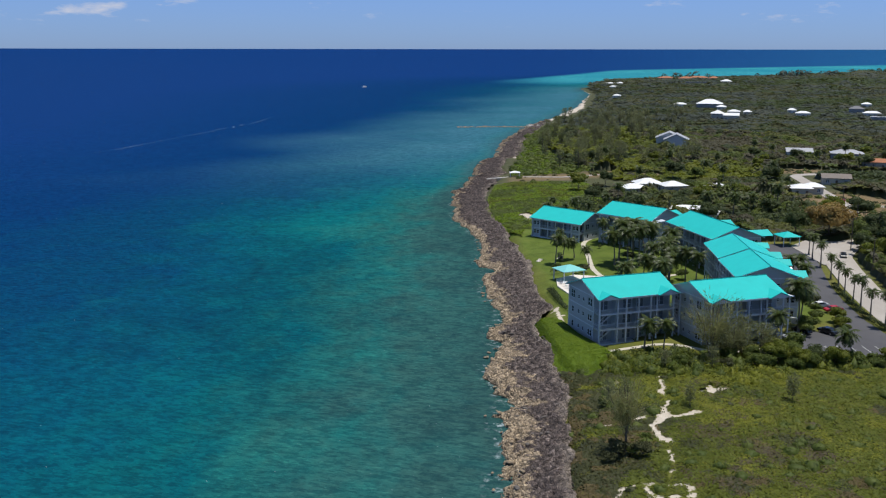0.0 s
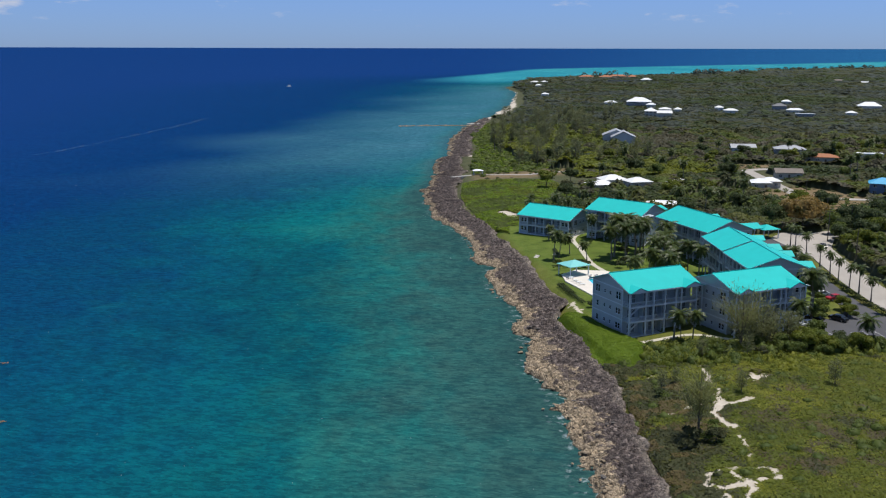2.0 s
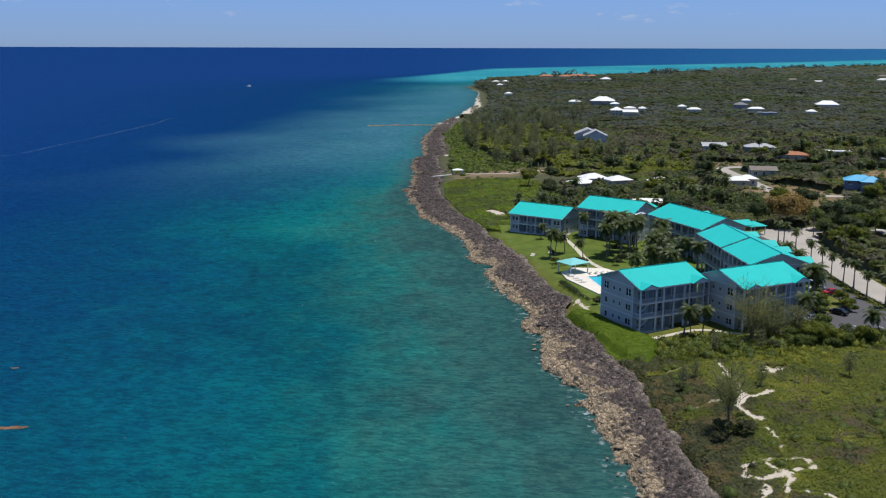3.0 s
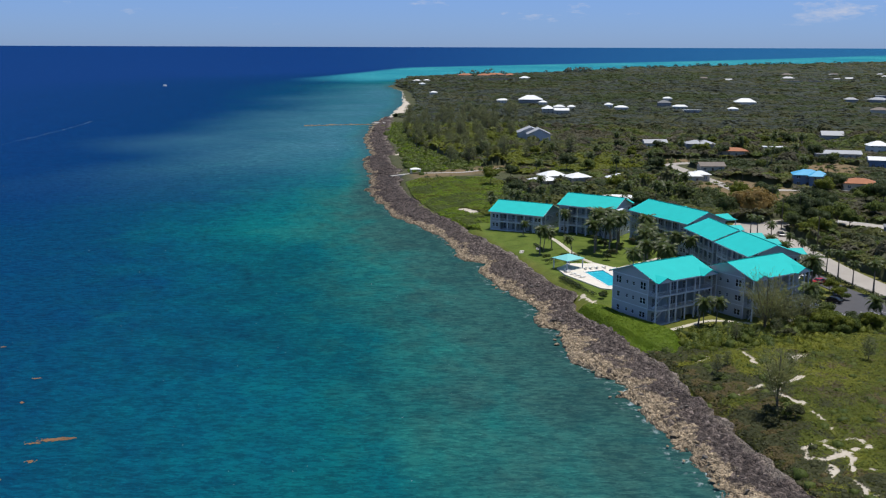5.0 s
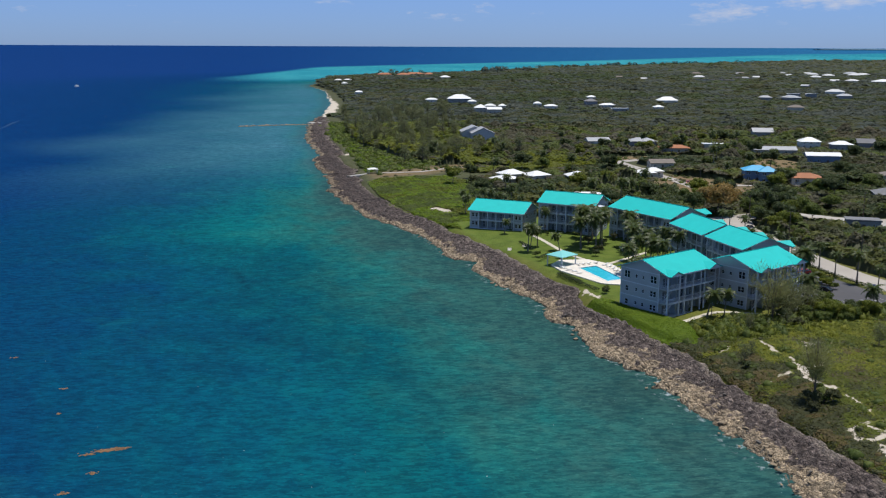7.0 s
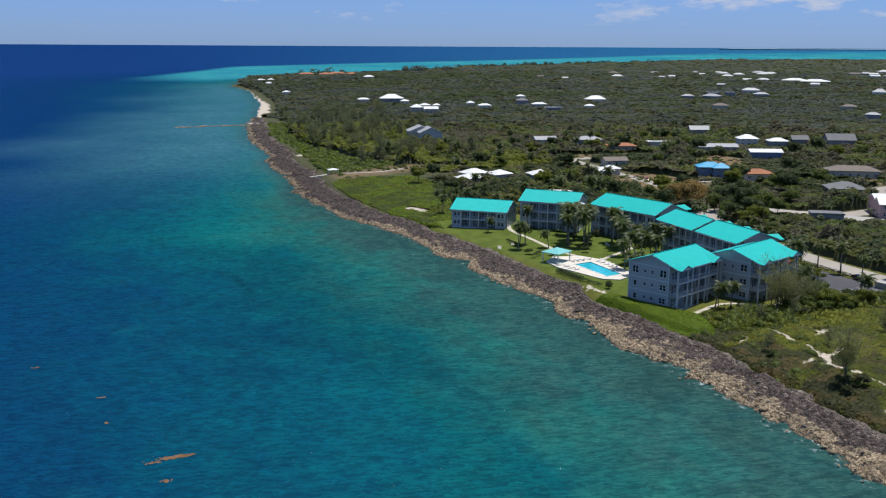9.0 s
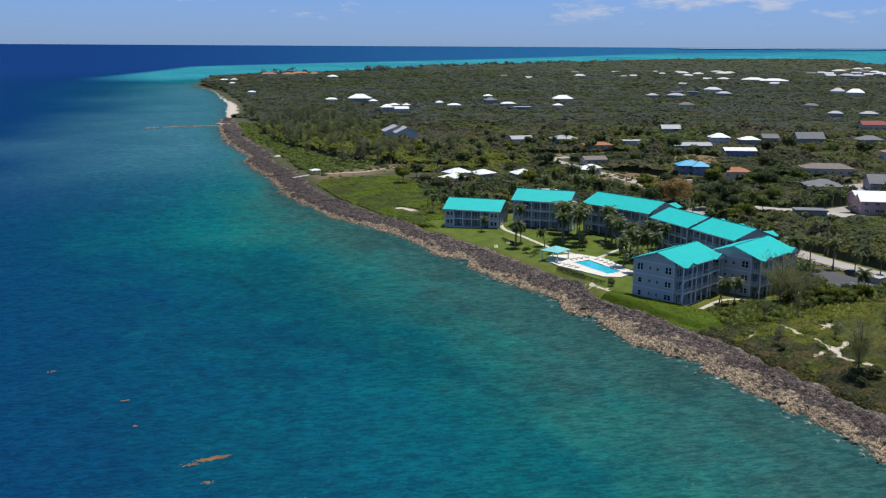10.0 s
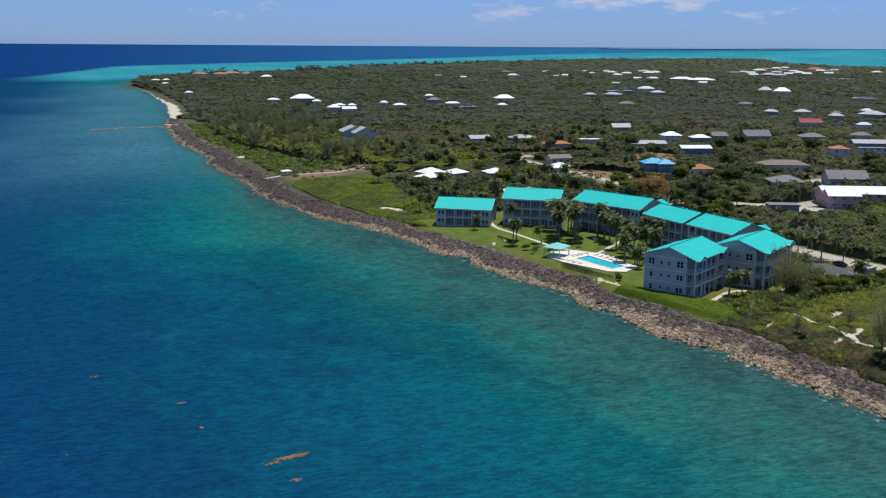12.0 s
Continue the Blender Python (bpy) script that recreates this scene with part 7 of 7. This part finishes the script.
low_cover([(45, 340), (68, 330), (98, 330), (140, 345), (150, 380), (90, 400), (66, 420)], 4.2, 3.6, 2.4, 70, 0.55, 111, M_LEAF_DARK, "dark woodland behind the apartments", 1.3, "woodland")
SHORE_N = [(34, 478), (60, 486), (92, 500), (104, 540), (92, 600), (80, 660), (100, 760), (100, 805), (76, 800), (60, 700), (52, 600), (40, 530)]
low_cover(SHORE_N, 3.0, 1.1, 1.8, 26, 0.45, 112, M_LEAF_BRIGHT, "bright green low shore scrub", 0.7)
low_cover(SHORE_N, 3.6, 2.2, 2.2, 34, 0.5, 113, M_LEAF, "green shore scrub", 0.9)

for x, y, k, sz in ((66, 179, 1, .7), (70, 178, 1, .56), (73.5, 179, 4, .5), (77, 178, 1, .61), (81, 179, 4, .63), (85, 178, 4, .42), (88.5, 179.5, 1, .58), (92, 178, 1, .49), (96, 179, 3, .43), (100, 178, 1, .46), (104, 178, 3, .37), (108, 182, 1, .43), (111, 189, 0, .43),
                    (62, 181.5, 0, .62), (66, 179.5, 3, .5), (70, 181.5, 0, .7), (74, 181, 3, .5), (78, 182, 0, .58), (63.5, 177, 0, .5), (68.5, 176.5, 4, .5), (72, 177.5, 0, .55), (58, 184, 4, .6), (47, 179, 4, .5), (55, 176, 2, .5), (61, 177, 0, .55), (110, 176, 3, .37), (114, 184, 4, .50)):
    plant(BROAD[k], x, y, sz, group="trees in front of the apartments")

# hedges, leaf rows standing for dark ledge lines in the lawn, garden shrubs
LEAF_ROWS = [((27.9, 242.5), (29.2, 230.7), 0.7), ((29.2, 230.7), (30.2, 224.0), 0.7), ((36.1, 288), (35.5, 278.6), 0.6), ((99.6, 199), (99.9, 217), 1.3), ((99.9, 217), (102.2, 233), 1.3), ((102.2, 233), (104.6, 247), 1.3), ((31, 262), (36, 266), 1.2), ((29.5, 232), (28.6, 243), 0.9)]
for i, ((ax, ay), (bx, by), h) in enumerate(LEAF_ROWS):
    gen = np.random.default_rng(200 + i)
    n = int(math.hypot(bx - ax, by - ay) / 0.8)
    w = np.linspace(0, 1, n)
    x, y = ax + (bx - ax) * w, ay + (by - ay) * w
    c = np.stack([x, y, 4.2 + 0 * x + h * 0.45], -1)
    v, f = leaf_cloud(c, np.tile([[0.8, 0.8, h * 0.6]], (n, 1)), 50, np.full(n, 0.2), gen, 0.4)
    tagged(new("hedge", mesh_of("hedge", v, f, M_LEAF_DARK)), "dark green leaf row of hedges and lawn ledges", "hedge")
for x, y, k, s in ((55, 247, 1, 1.0), (58, 245, 0, .9), (66, 255, 1, 1.2), (53, 266, 2, .8), (50, 262, 0, .8), (38, 263, 0, .7), (40.5, 264, 2, .7), (33, 268, 1, .8), (60, 276, 0, .9), (56, 279, 2, .9), (33, 224, 1, .6), (31.5, 222, 0, .6), (69, 240, 0, .8), (68, 232, 2, .8),
                   (50, 297, 1, .5), (58, 292, 1, .7), (68, 283, 2, .7), (90, 222, 1, .9), (92, 228, 2, .9)):
    plant(BUSHES[k], x, y, s, group="garden bushes")

# large dark trees among the houses
for x, y, k, sz in ((142, 303, 3, 1.25), (153, 296, 0, 1.3), (157, 311, 3, 1.2), (191, 331, 0, 1.3), (174, 303, 4, 1.2), (151, 341, 3, 1.1), (146, 350, 1, 1.1), (207, 397, 0, 1.2), (197, 360, 3, 1.1), (186, 351, 1, 1.2), (208, 338, 0, 1.2), (236, 368, 3, 1.2), (196, 327, 3, 1.2), (226, 338, 0, 1.3),
                    (327, 440, 3, 1.2), (337, 416, 0, 1.3), (341, 397, 3, 1.2), (314, 412, 1, 1.2), (263, 470, 3, 1.1), (251, 481, 0, 1.2), (310, 337, 3, 1.2), (294, 322, 0, 1.3), (301, 432, 3, 1.1), (262, 452, 0, 1.1), (240, 425, 3, 1.1)):
    plant(BROAD[k], x, y, sz, group="trees among the houses", label="large dark green tree among the houses")

# single trees that stand clear of the wood's edge
gen = random.Random(12)
spots = []
for _ in range(150):
    y = gen.uniform(500, 900)
    x = float(np.interp(y, SHORE_Y, SHORE_X)) + gen.uniform(28, 130)
    spots.append((x, y))
sx, sy = np.array([p[0] for p in spots]), np.array([p[1] for p in spots])
free = ~keep_clear(sx, sy) & (inland(sx, sy) > 24) & (np.hypot(sx - 140, sy - 600) > 34)
for (x, y), ok in zip(spots, free):
    if ok:
        plant(NEEDLES[gen.randrange(3)], x, y, gen.uniform(.75, 1.25), group="casuarina wood")
spots = [(gen.uniform(40, 330), gen.uniform(300, 560)) for _ in range(230)]
sx, sy = np.array([p[0] for p in spots]), np.array([p[1] for p in spots])
free = ~keep_clear(sx, sy) & (inland(sx, sy) > 50) & (sx < 60 + 0.75 * (sy - 200))
for i, ((x, y), ok) in enumerate(zip(spots, free)):
    if ok:
        if i % 3 == 0:
            plant(PALMS[gen.randrange(4)], x, y, gen.uniform(.75, 1.0), group="palms in the woods")
        else:
            plant(BROAD[gen.randrange(5)], x, y, gen.uniform(.7, 1.1), group="trees in the woods")
for x, y, k in ((38, 345, 0), (44, 350, 2), (48, 344, 1), (55, 352, 2), (60, 343, 0), (42, 358, 3), (62, 356, 1), (52, 362, 0)):
    plant(PALMS[k], x, y, gen.uniform(.6, .85), group="palms in the woods")

# ---- cars ----
def car(x, y, turn, paint, label, z=4.29):
    t = thing("car", x, y, z, turn, label, "car", "parked cars")
    prof = [(-2.2, 0.35), (-2.25, 0.75), (-1.95, 0.95), (-1.25, 1.0), (-0.75, 1.45), (0.75, 1.5), (1.6, 1.0), (2.15, 0.92), (2.25, 0.6), (2.2, 0.35)]
    bm = bmesh.new()
    for s in (-1, 1):
        vs = [bm.verts.new((u, s * (0.86 if v < 1.1 else 0.70), v)) for u, v in prof]
        bm.faces.new(vs if s < 0 else vs[::-1])
    bm.verts.ensure_lookup_table()
    n = len(prof)
    for i in range(n):
        j = (i + 1) % n
        bm.faces.new((bm.verts[i], bm.verts[n + i], bm.verts[n + j], bm.verts[j]))
    part("body", bm, paint, t)
    for pts in (((-1.2, 1.04), (-0.78, 1.41), (0.72, 1.46), (1.45, 1.06)),):
        for s in (-1, 1):
            bm = bmesh.new()
            slab(bm, [(u, s * (0.865 if v < 1.2 else 0.735), v) for u, v in pts], (0, s, 0.2), 0.02)
            part("side_window", bm, M_GLASS, t)
    for a, b in (((0.8, 1.48), (1.55, 1.04)), ((-0.8, 1.43), (-1.24, 1.03))):
        bm = bmesh.new()
        k = 0.02 if a[0] > 0 else -0.02
        slab(bm, [(a[0] + k, -0.62, a[1]), (a[0] + k, 0.62, a[1]), (b[0] + k, 0.74, b[1]), (b[0] + k, -0.74, b[1])], (math.copysign(0.6, k), 0, 0.8), 0.02)
        part("windscreen", bm, M_GLASS, t)
    for u in (-1.4, 1.4):
        for s in (-1, 1):
            bm = bmesh.new()
            m = pose(u, s * 0.80, 0.32, 90)
            bmesh.ops.create_cone(bm, cap_ends=True, segments=16, radius1=0.32, radius2=0.32, depth=0.2, matrix=m)
            wheel = part("wheel", bm, M_RUBBER, t)
            bm = bmesh.new()
            bmesh.ops.create_cone(bm, cap_ends=True, segments=12, radius1=0.19, radius2=0.17, depth=0.22, matrix=m)
            part("rim", bm, M_CHROME, wheel)
    return t


P_WHITE = plain("white_car_paint", lin(.72, .72, .72), 0.25, 0.03, spec=0.5, relief=0)
P_BLACK = plain("black_car_paint", lin(.015, .016, .018), 0.2, 0.03, spec=0.5, relief=0)
P_RED = plain("red_car_paint", lin(.38, .02, .02), 0.25, 0.03, spec=0.5, relief=0)
P_SILVER = plain("silver_car_paint", lin(.40, .41, .43), 0.3, 0.03, spec=0.5, relief=0)
for x, y, turn, paint, words in ((92.5, 225.5, 10, P_WHITE, "white car parked beside the apartments"), (94.3, 221.6, 12, P_RED, "red car parked beside a white one"), (80.2, 204.2, -58, P_BLACK, "black car parked by a hedge"),
                                 (85.8, 203.6, -60, P_BLACK, "dark car parked by a hedge"), (76.5, 199.6, 20, P_SILVER, "silver car parked beside the apartments"), (99.5, 200.5, 80, P_BLACK, "dark car at the kerb"),
                                 (102.5, 298, 70, P_RED, "red car near the entrance shelter"), (98.2, 259, 80, P_SILVER, "silver car in the car park"), (99.3, 267, 82, P_WHITE, "white car in the car park"),
                                 (164, 386, 60, P_RED, "red car on a side road"), (170, 283, -20, P_WHITE, "white car near a pink house"), (122, 283, 72, P_BLACK, "dark car on the road")):
    car(x, y, turn, paint, words, 4.29 if x < 118 else (4.42 if x == 122 or x == 170 else height_at(x, y) + 0.1))


# ---- pool loungers, posts, poles ----
def lounger(x, y, turn):
    t = thing("sun_lounger", x, y, 4.42, turn, "white sun lounger on the pool deck", "sun lounger", "loungers by the pool")
    bm = bmesh.new()
    box(bm, -0.32, -0.95, 0.28, 0.32, 0.35, 0.36)
    part("seat", bm, M_WHITE, t)
    bm = bmesh.new()
    slab(bm, [(-0.32, 0.35, 0.36), (0.32, 0.35, 0.36), (0.32, 0.95, 0.8), (-0.32, 0.95, 0.8)], (0, -0.5, 0.86), 0.07)
    part("backrest", bm, M_WHITE, t)
    for u in (-0.28, 0.28):
        for v in (-0.85, 0.3):
            bm = bmesh.new()
            box(bm, u - 0.03, v - 0.03, 0, u + 0.03, v + 0.03, 0.3)
            part("leg", bm, M_WHITE, t)
    return t


first = lounger(32.6, 249.8, 100)
for x, y, turn in ((32.3, 248.6, 100), (33.0, 246.2, 98), (33.4, 244.0, 98), (33.9, 241.8, 98), (44.6, 251.6, 190), (45.9, 248.5, -82), (46.0, 246.3, -82), (45.8, 243.8, -82), (45.6, 241.4, -82), (45.2, 239, -82), (38.6, 251.2, 180), (40.4, 251.4, 180), (42.2, 251.5, 180)):
    copy_thing(first, pose(x, y, 4.42, 0, 0, turn))


def pole(x, y, h, label, arms=True):
    t = thing("utility_pole", x, y, height_at(x, y), 0, label, "pole", "poles along the road")
    bm = bmesh.new()
    tube(bm, [((0, 0, -0.5), 0.16), ((0, 0, h), 0.11)], 8)
    part("shaft", bm, M_BARK, t)
    if arms:
        bm = bmesh.new()
        beam(bm, (-1.1, 0, h - 0.5), (1.1, 0, h - 0.5), 0.1)
        part("crossarm", bm, M_BARK, t)
    return t


for x, y in ((117.5, 196), (118.2, 226), (121.5, 262), (128, 292), (141, 319), (154, 362), (140, 300), (174, 286)):
    pole(x, y, 10.5, "weathered wooden utility pole beside the road")


def sign_board(x, y, z, turn, w, h, label):
    t = thing("retaining_wall", x, y, z, turn, label, "wall")
    bm = bmesh.new()
    box(bm, -w / 2, -0.15, -0.4, w / 2, 0.15, h)
    part("block_wall", bm, M_DECK, t)
    bm = bmesh.new()
    box(bm, -w / 2 - 0.08, -0.22, h, w / 2 + 0.08, 0.22, h + 0.12)
    part("coping", bm, M_WHITE, t)


store = thing("bin_store", 99.5, 191.4, 4.17, 12, "low grey walled bin store at the edge of the car park", "bin store")
for x0, y0, x1, y1 in ((-2.6, -1.6, 2.6, -1.4), (-2.6, 1.4, 2.6, 1.6), (-2.6, -1.4, -2.4, 1.4), (2.4, -1.4, 2.6, 1.4)):
    bm = bmesh.new()
    box(bm, x0, y0, -0.3, x1, y1, 1.7)
    part("block_wall", bm, M_CONCRETE, store)
bm = bmesh.new()
box(bm, -2.75, -1.75, 1.703, 2.75, 1.75, 1.82)
part("roof_slab", bm, M_CONCRETE, store)
sign_board(82.5, 211.5, 4.2, -30, 4.0, 1.2, "low cream garden wall beside the parked cars")
sign_board(62.5, 268.5, 4.1, 75, 3.5, 0.5, "low pale stone edging on the lawn")

def garden_steps(x, y, z, turn):
    t = thing("stone_steps", x, y, z, turn, "short flight of white stone steps in the lawn", "steps")
    for i in range(4):
        bm = bmesh.new()
        box(bm, -0.6, i * 0.55, -0.4, 0.6, i * 0.55 + 0.6, 0.1 + 0.13 * i)
        part("tread", bm, M_DECK, t)


garden_steps(28.6, 279.5, height_at(28.6, 279.5), -28)
garden_steps(35.2, 282.5, height_at(35.2, 282.5), -20)

# ---- jetty, breakwater, boat, floating weed ----
jetty = thing("jetty", 72, 824, 0.9, 14, "low concrete jetty at the beach", "jetty")
bm = bmesh.new()
box(bm, 1, -5, 1.3, 18, 5, 1.9)
part("deck", bm, M_CONCRETE, jetty)
for u in (3, 9.5, 16):
    bm = bmesh.new()
    box(bm, u - 0.8, -4.2, -2, u + 0.8, 4.2, 1.3)
    part("pier", bm, M_CONCRETE, jetty)

rock_gen = random.Random(3)


def rock_mesh(seed, material):
    gen = random.Random(seed)
    bm = bmesh.new()
    bmesh.ops.create_icosphere(bm, subdivisions=1, radius=1.0)
    for v in bm.verts:
        v.co *= gen.uniform(0.5, 1.2)
        v.co.z *= 0.5
    return from_bm("rock", bm, material)


ROCKS_TAN = [rock_mesh(i, M_BOULDER) for i in range(5)]
ROCKS_DARK = [rock_mesh(i + 20, M_BOULDER_DARK) for i in range(4)]
groyne = thing("breakwater", 40, 822, 1.1, 0, "long low breakwater of piled brown stones", "breakwater")
for i in range(90):
    w = i / 89
    ob = part("rock", rock_gen.choice(ROCKS_TAN), None, groyne)
    ob.matrix_basis = pose(-27 + 62 * w + rock_gen.uniform(-1, 1), 4 * math.sin(w * 2.6) - 3 + rock_gen.uniform(-1.6, 1.6), rock_gen.uniform(-0.2, 0.5), 0, 0, rock_gen.uniform(0, 360)) @ Matrix.Scale(rock_gen.uniform(1.0, 2.0), 4)
for i in range(260):
    y = rock_gen.uniform(112, 330)
    tan = rock_gen.random() < 0.7
    off = rock_gen.uniform(-1.2, 4.5) if tan else rock_gen.uniform(3.0, 10.5)
    x = float(shore_x(np.array([y]))[0]) + off
    ob = part("rock", rock_gen.choice(ROCKS_TAN if tan else ROCKS_DARK), None, SHORE)
    z = 1.5 + 1.6 * min(max((off + 1.2) / 9, 0), 1)
    k = rock_gen.uniform(0.22, 0.6) * (1.3 if rock_gen.random() < 0.12 else 1)
    ob.matrix_basis = pose(x, y, z, rock_gen.uniform(-15, 15), rock_gen.uniform(-15, 15), rock_gen.uniform(0, 360)) @ Matrix.Diagonal((k * rock_gen.uniform(.8, 1.5), k, k * .8, 1))

boat = thing("motor_boat", -140, 1710, SEA, 60, "small white motor boat far out on the sea", "boat")
bm = bmesh.new()
slab(bm, [(-5, -1.6, 1.2), (3, -1.7, 1.3), (7, 0, 1.6), (3, 1.7, 1.3), (-5, 1.6, 1.2)], (0, 0, 1), 1.6)
part("hull", bm, M_WHITE, boat)
bm = bmesh.new()
slab(bm, [(-2, -1.2, 3.2), (2, -1.2, 3.0), (2, 1.2, 3.0), (-2, 1.2, 3.2)], (0, 0, 1), 2.0)
part("cabin", bm, M_WHITE, boat)

weed_gen = np.random.default_rng(9)
for cx, cy, n, a, b, words in ((-91.4, 164.4, 420, 2.0, .5, "floating mat of brown seaweed"), (-100.4, 184, 14, .5, .4, "small patch of floating brown seaweed"), (-100.2, 197.5, 18, .7, .5, "small patch of floating brown seaweed"),
                               (-110.9, 221, 14, .9, .4, "small patch of floating brown seaweed"), (-94.2, 156, 26, .8, .5, "thin drift of floating brown seaweed"), (-95.2, 163.6, 34, 1.2, .4, "thin drift of floating brown seaweed"), (-98.5, 150, 30, .9, .4, "small patch of floating brown seaweed")):
    c = np.stack([cx + weed_gen.normal(size=n) * a * .55, cy + weed_gen.normal(size=n) * b * .5 + 0.1 * weed_gen.normal(size=n), np.full(n, SEA + 0.03)], -1)
    v, f = leaf_cloud(c, np.tile([[0.12, 0.12, 0.02]], (n, 1)), 3, np.full(n, 0.3), weed_gen, 0.9, 0.05)
    v[:, 2] = np.clip(v[:, 2], SEA + 0.02, SEA + 0.05)
    tagged(new("seaweed_mat", mesh_of("seaweed_mat", v, f, M_WEED)), words, "seaweed")

# ---- lines of foam on the open water, far land on the horizon ----
foam_gen = np.random.default_rng(31)
M_FOAM = plain("sea_foam", lin(.14, .24, .36), 0.9, 0.2, 0.3, 2, relief=0)
for pts, n, jitter, words in (([(-222, 612), (-209, 668), (-195, 740), (-180, 815), (-172, 870), (-168, 930)], 900, 0.6, "long thin line of foam on the deep water"),):
    w = np.sort(foam_gen.random(n)) * (len(pts) - 1)
    px = np.interp(w, np.arange(len(pts)), [p[0] for p in pts]) + 5 * (fbm(w * 9, 0 * w, 1.0, 3, 5) - 0.5) + foam_gen.normal(size=n) * jitter
    py = np.interp(w, np.arange(len(pts)), [p[1] for p in pts]) + foam_gen.normal(size=n) * jitter
    keep = fbm(w * 14, 0 * w, 1.0, 2, 8) > 0.42
    c = np.stack([px, py, np.full(n, SEA + 0.04)], -1)[keep]
    v, f = leaf_cloud(c, np.tile([[0.3, 0.3, 0.02]], (len(c), 1)), 2, np.full(len(c), 0.55), foam_gen, 0.9, 0.02)
    v[:, 2] = SEA + 0.05
    tagged(new("foam_line", mesh_of("foam_line", v, f, M_FOAM)), words, "foam", kind="stuff")

# distance haze is painted into the far land's pale blue
M_FAR_LAND = plain("haze_tinted_far_land", lin(.20, .32, .43), 0.95, 0.1, 0.002, 0.01, relief=0)
az = np.radians(np.linspace(39.8, 51.0, 120))
hill = 3.2 + 3.5 * fbm(np.degrees(az) * 3, 0 * az, 1.0, 3, 3)
hill *= ease(np.degrees(az), 39.8, 41.0) * (1 - ease(np.degrees(az), 49.0, 51.0))
rows = []
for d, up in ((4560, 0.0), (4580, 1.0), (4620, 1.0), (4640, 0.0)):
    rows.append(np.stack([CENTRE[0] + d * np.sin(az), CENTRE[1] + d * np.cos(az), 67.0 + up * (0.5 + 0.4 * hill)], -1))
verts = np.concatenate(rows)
tagged(new("far_island", mesh_of("far_island", verts, grid_faces(4, 120), M_FAR_LAND, True)), "low island on the horizon, haze painted into its colour", "island", kind="structure")
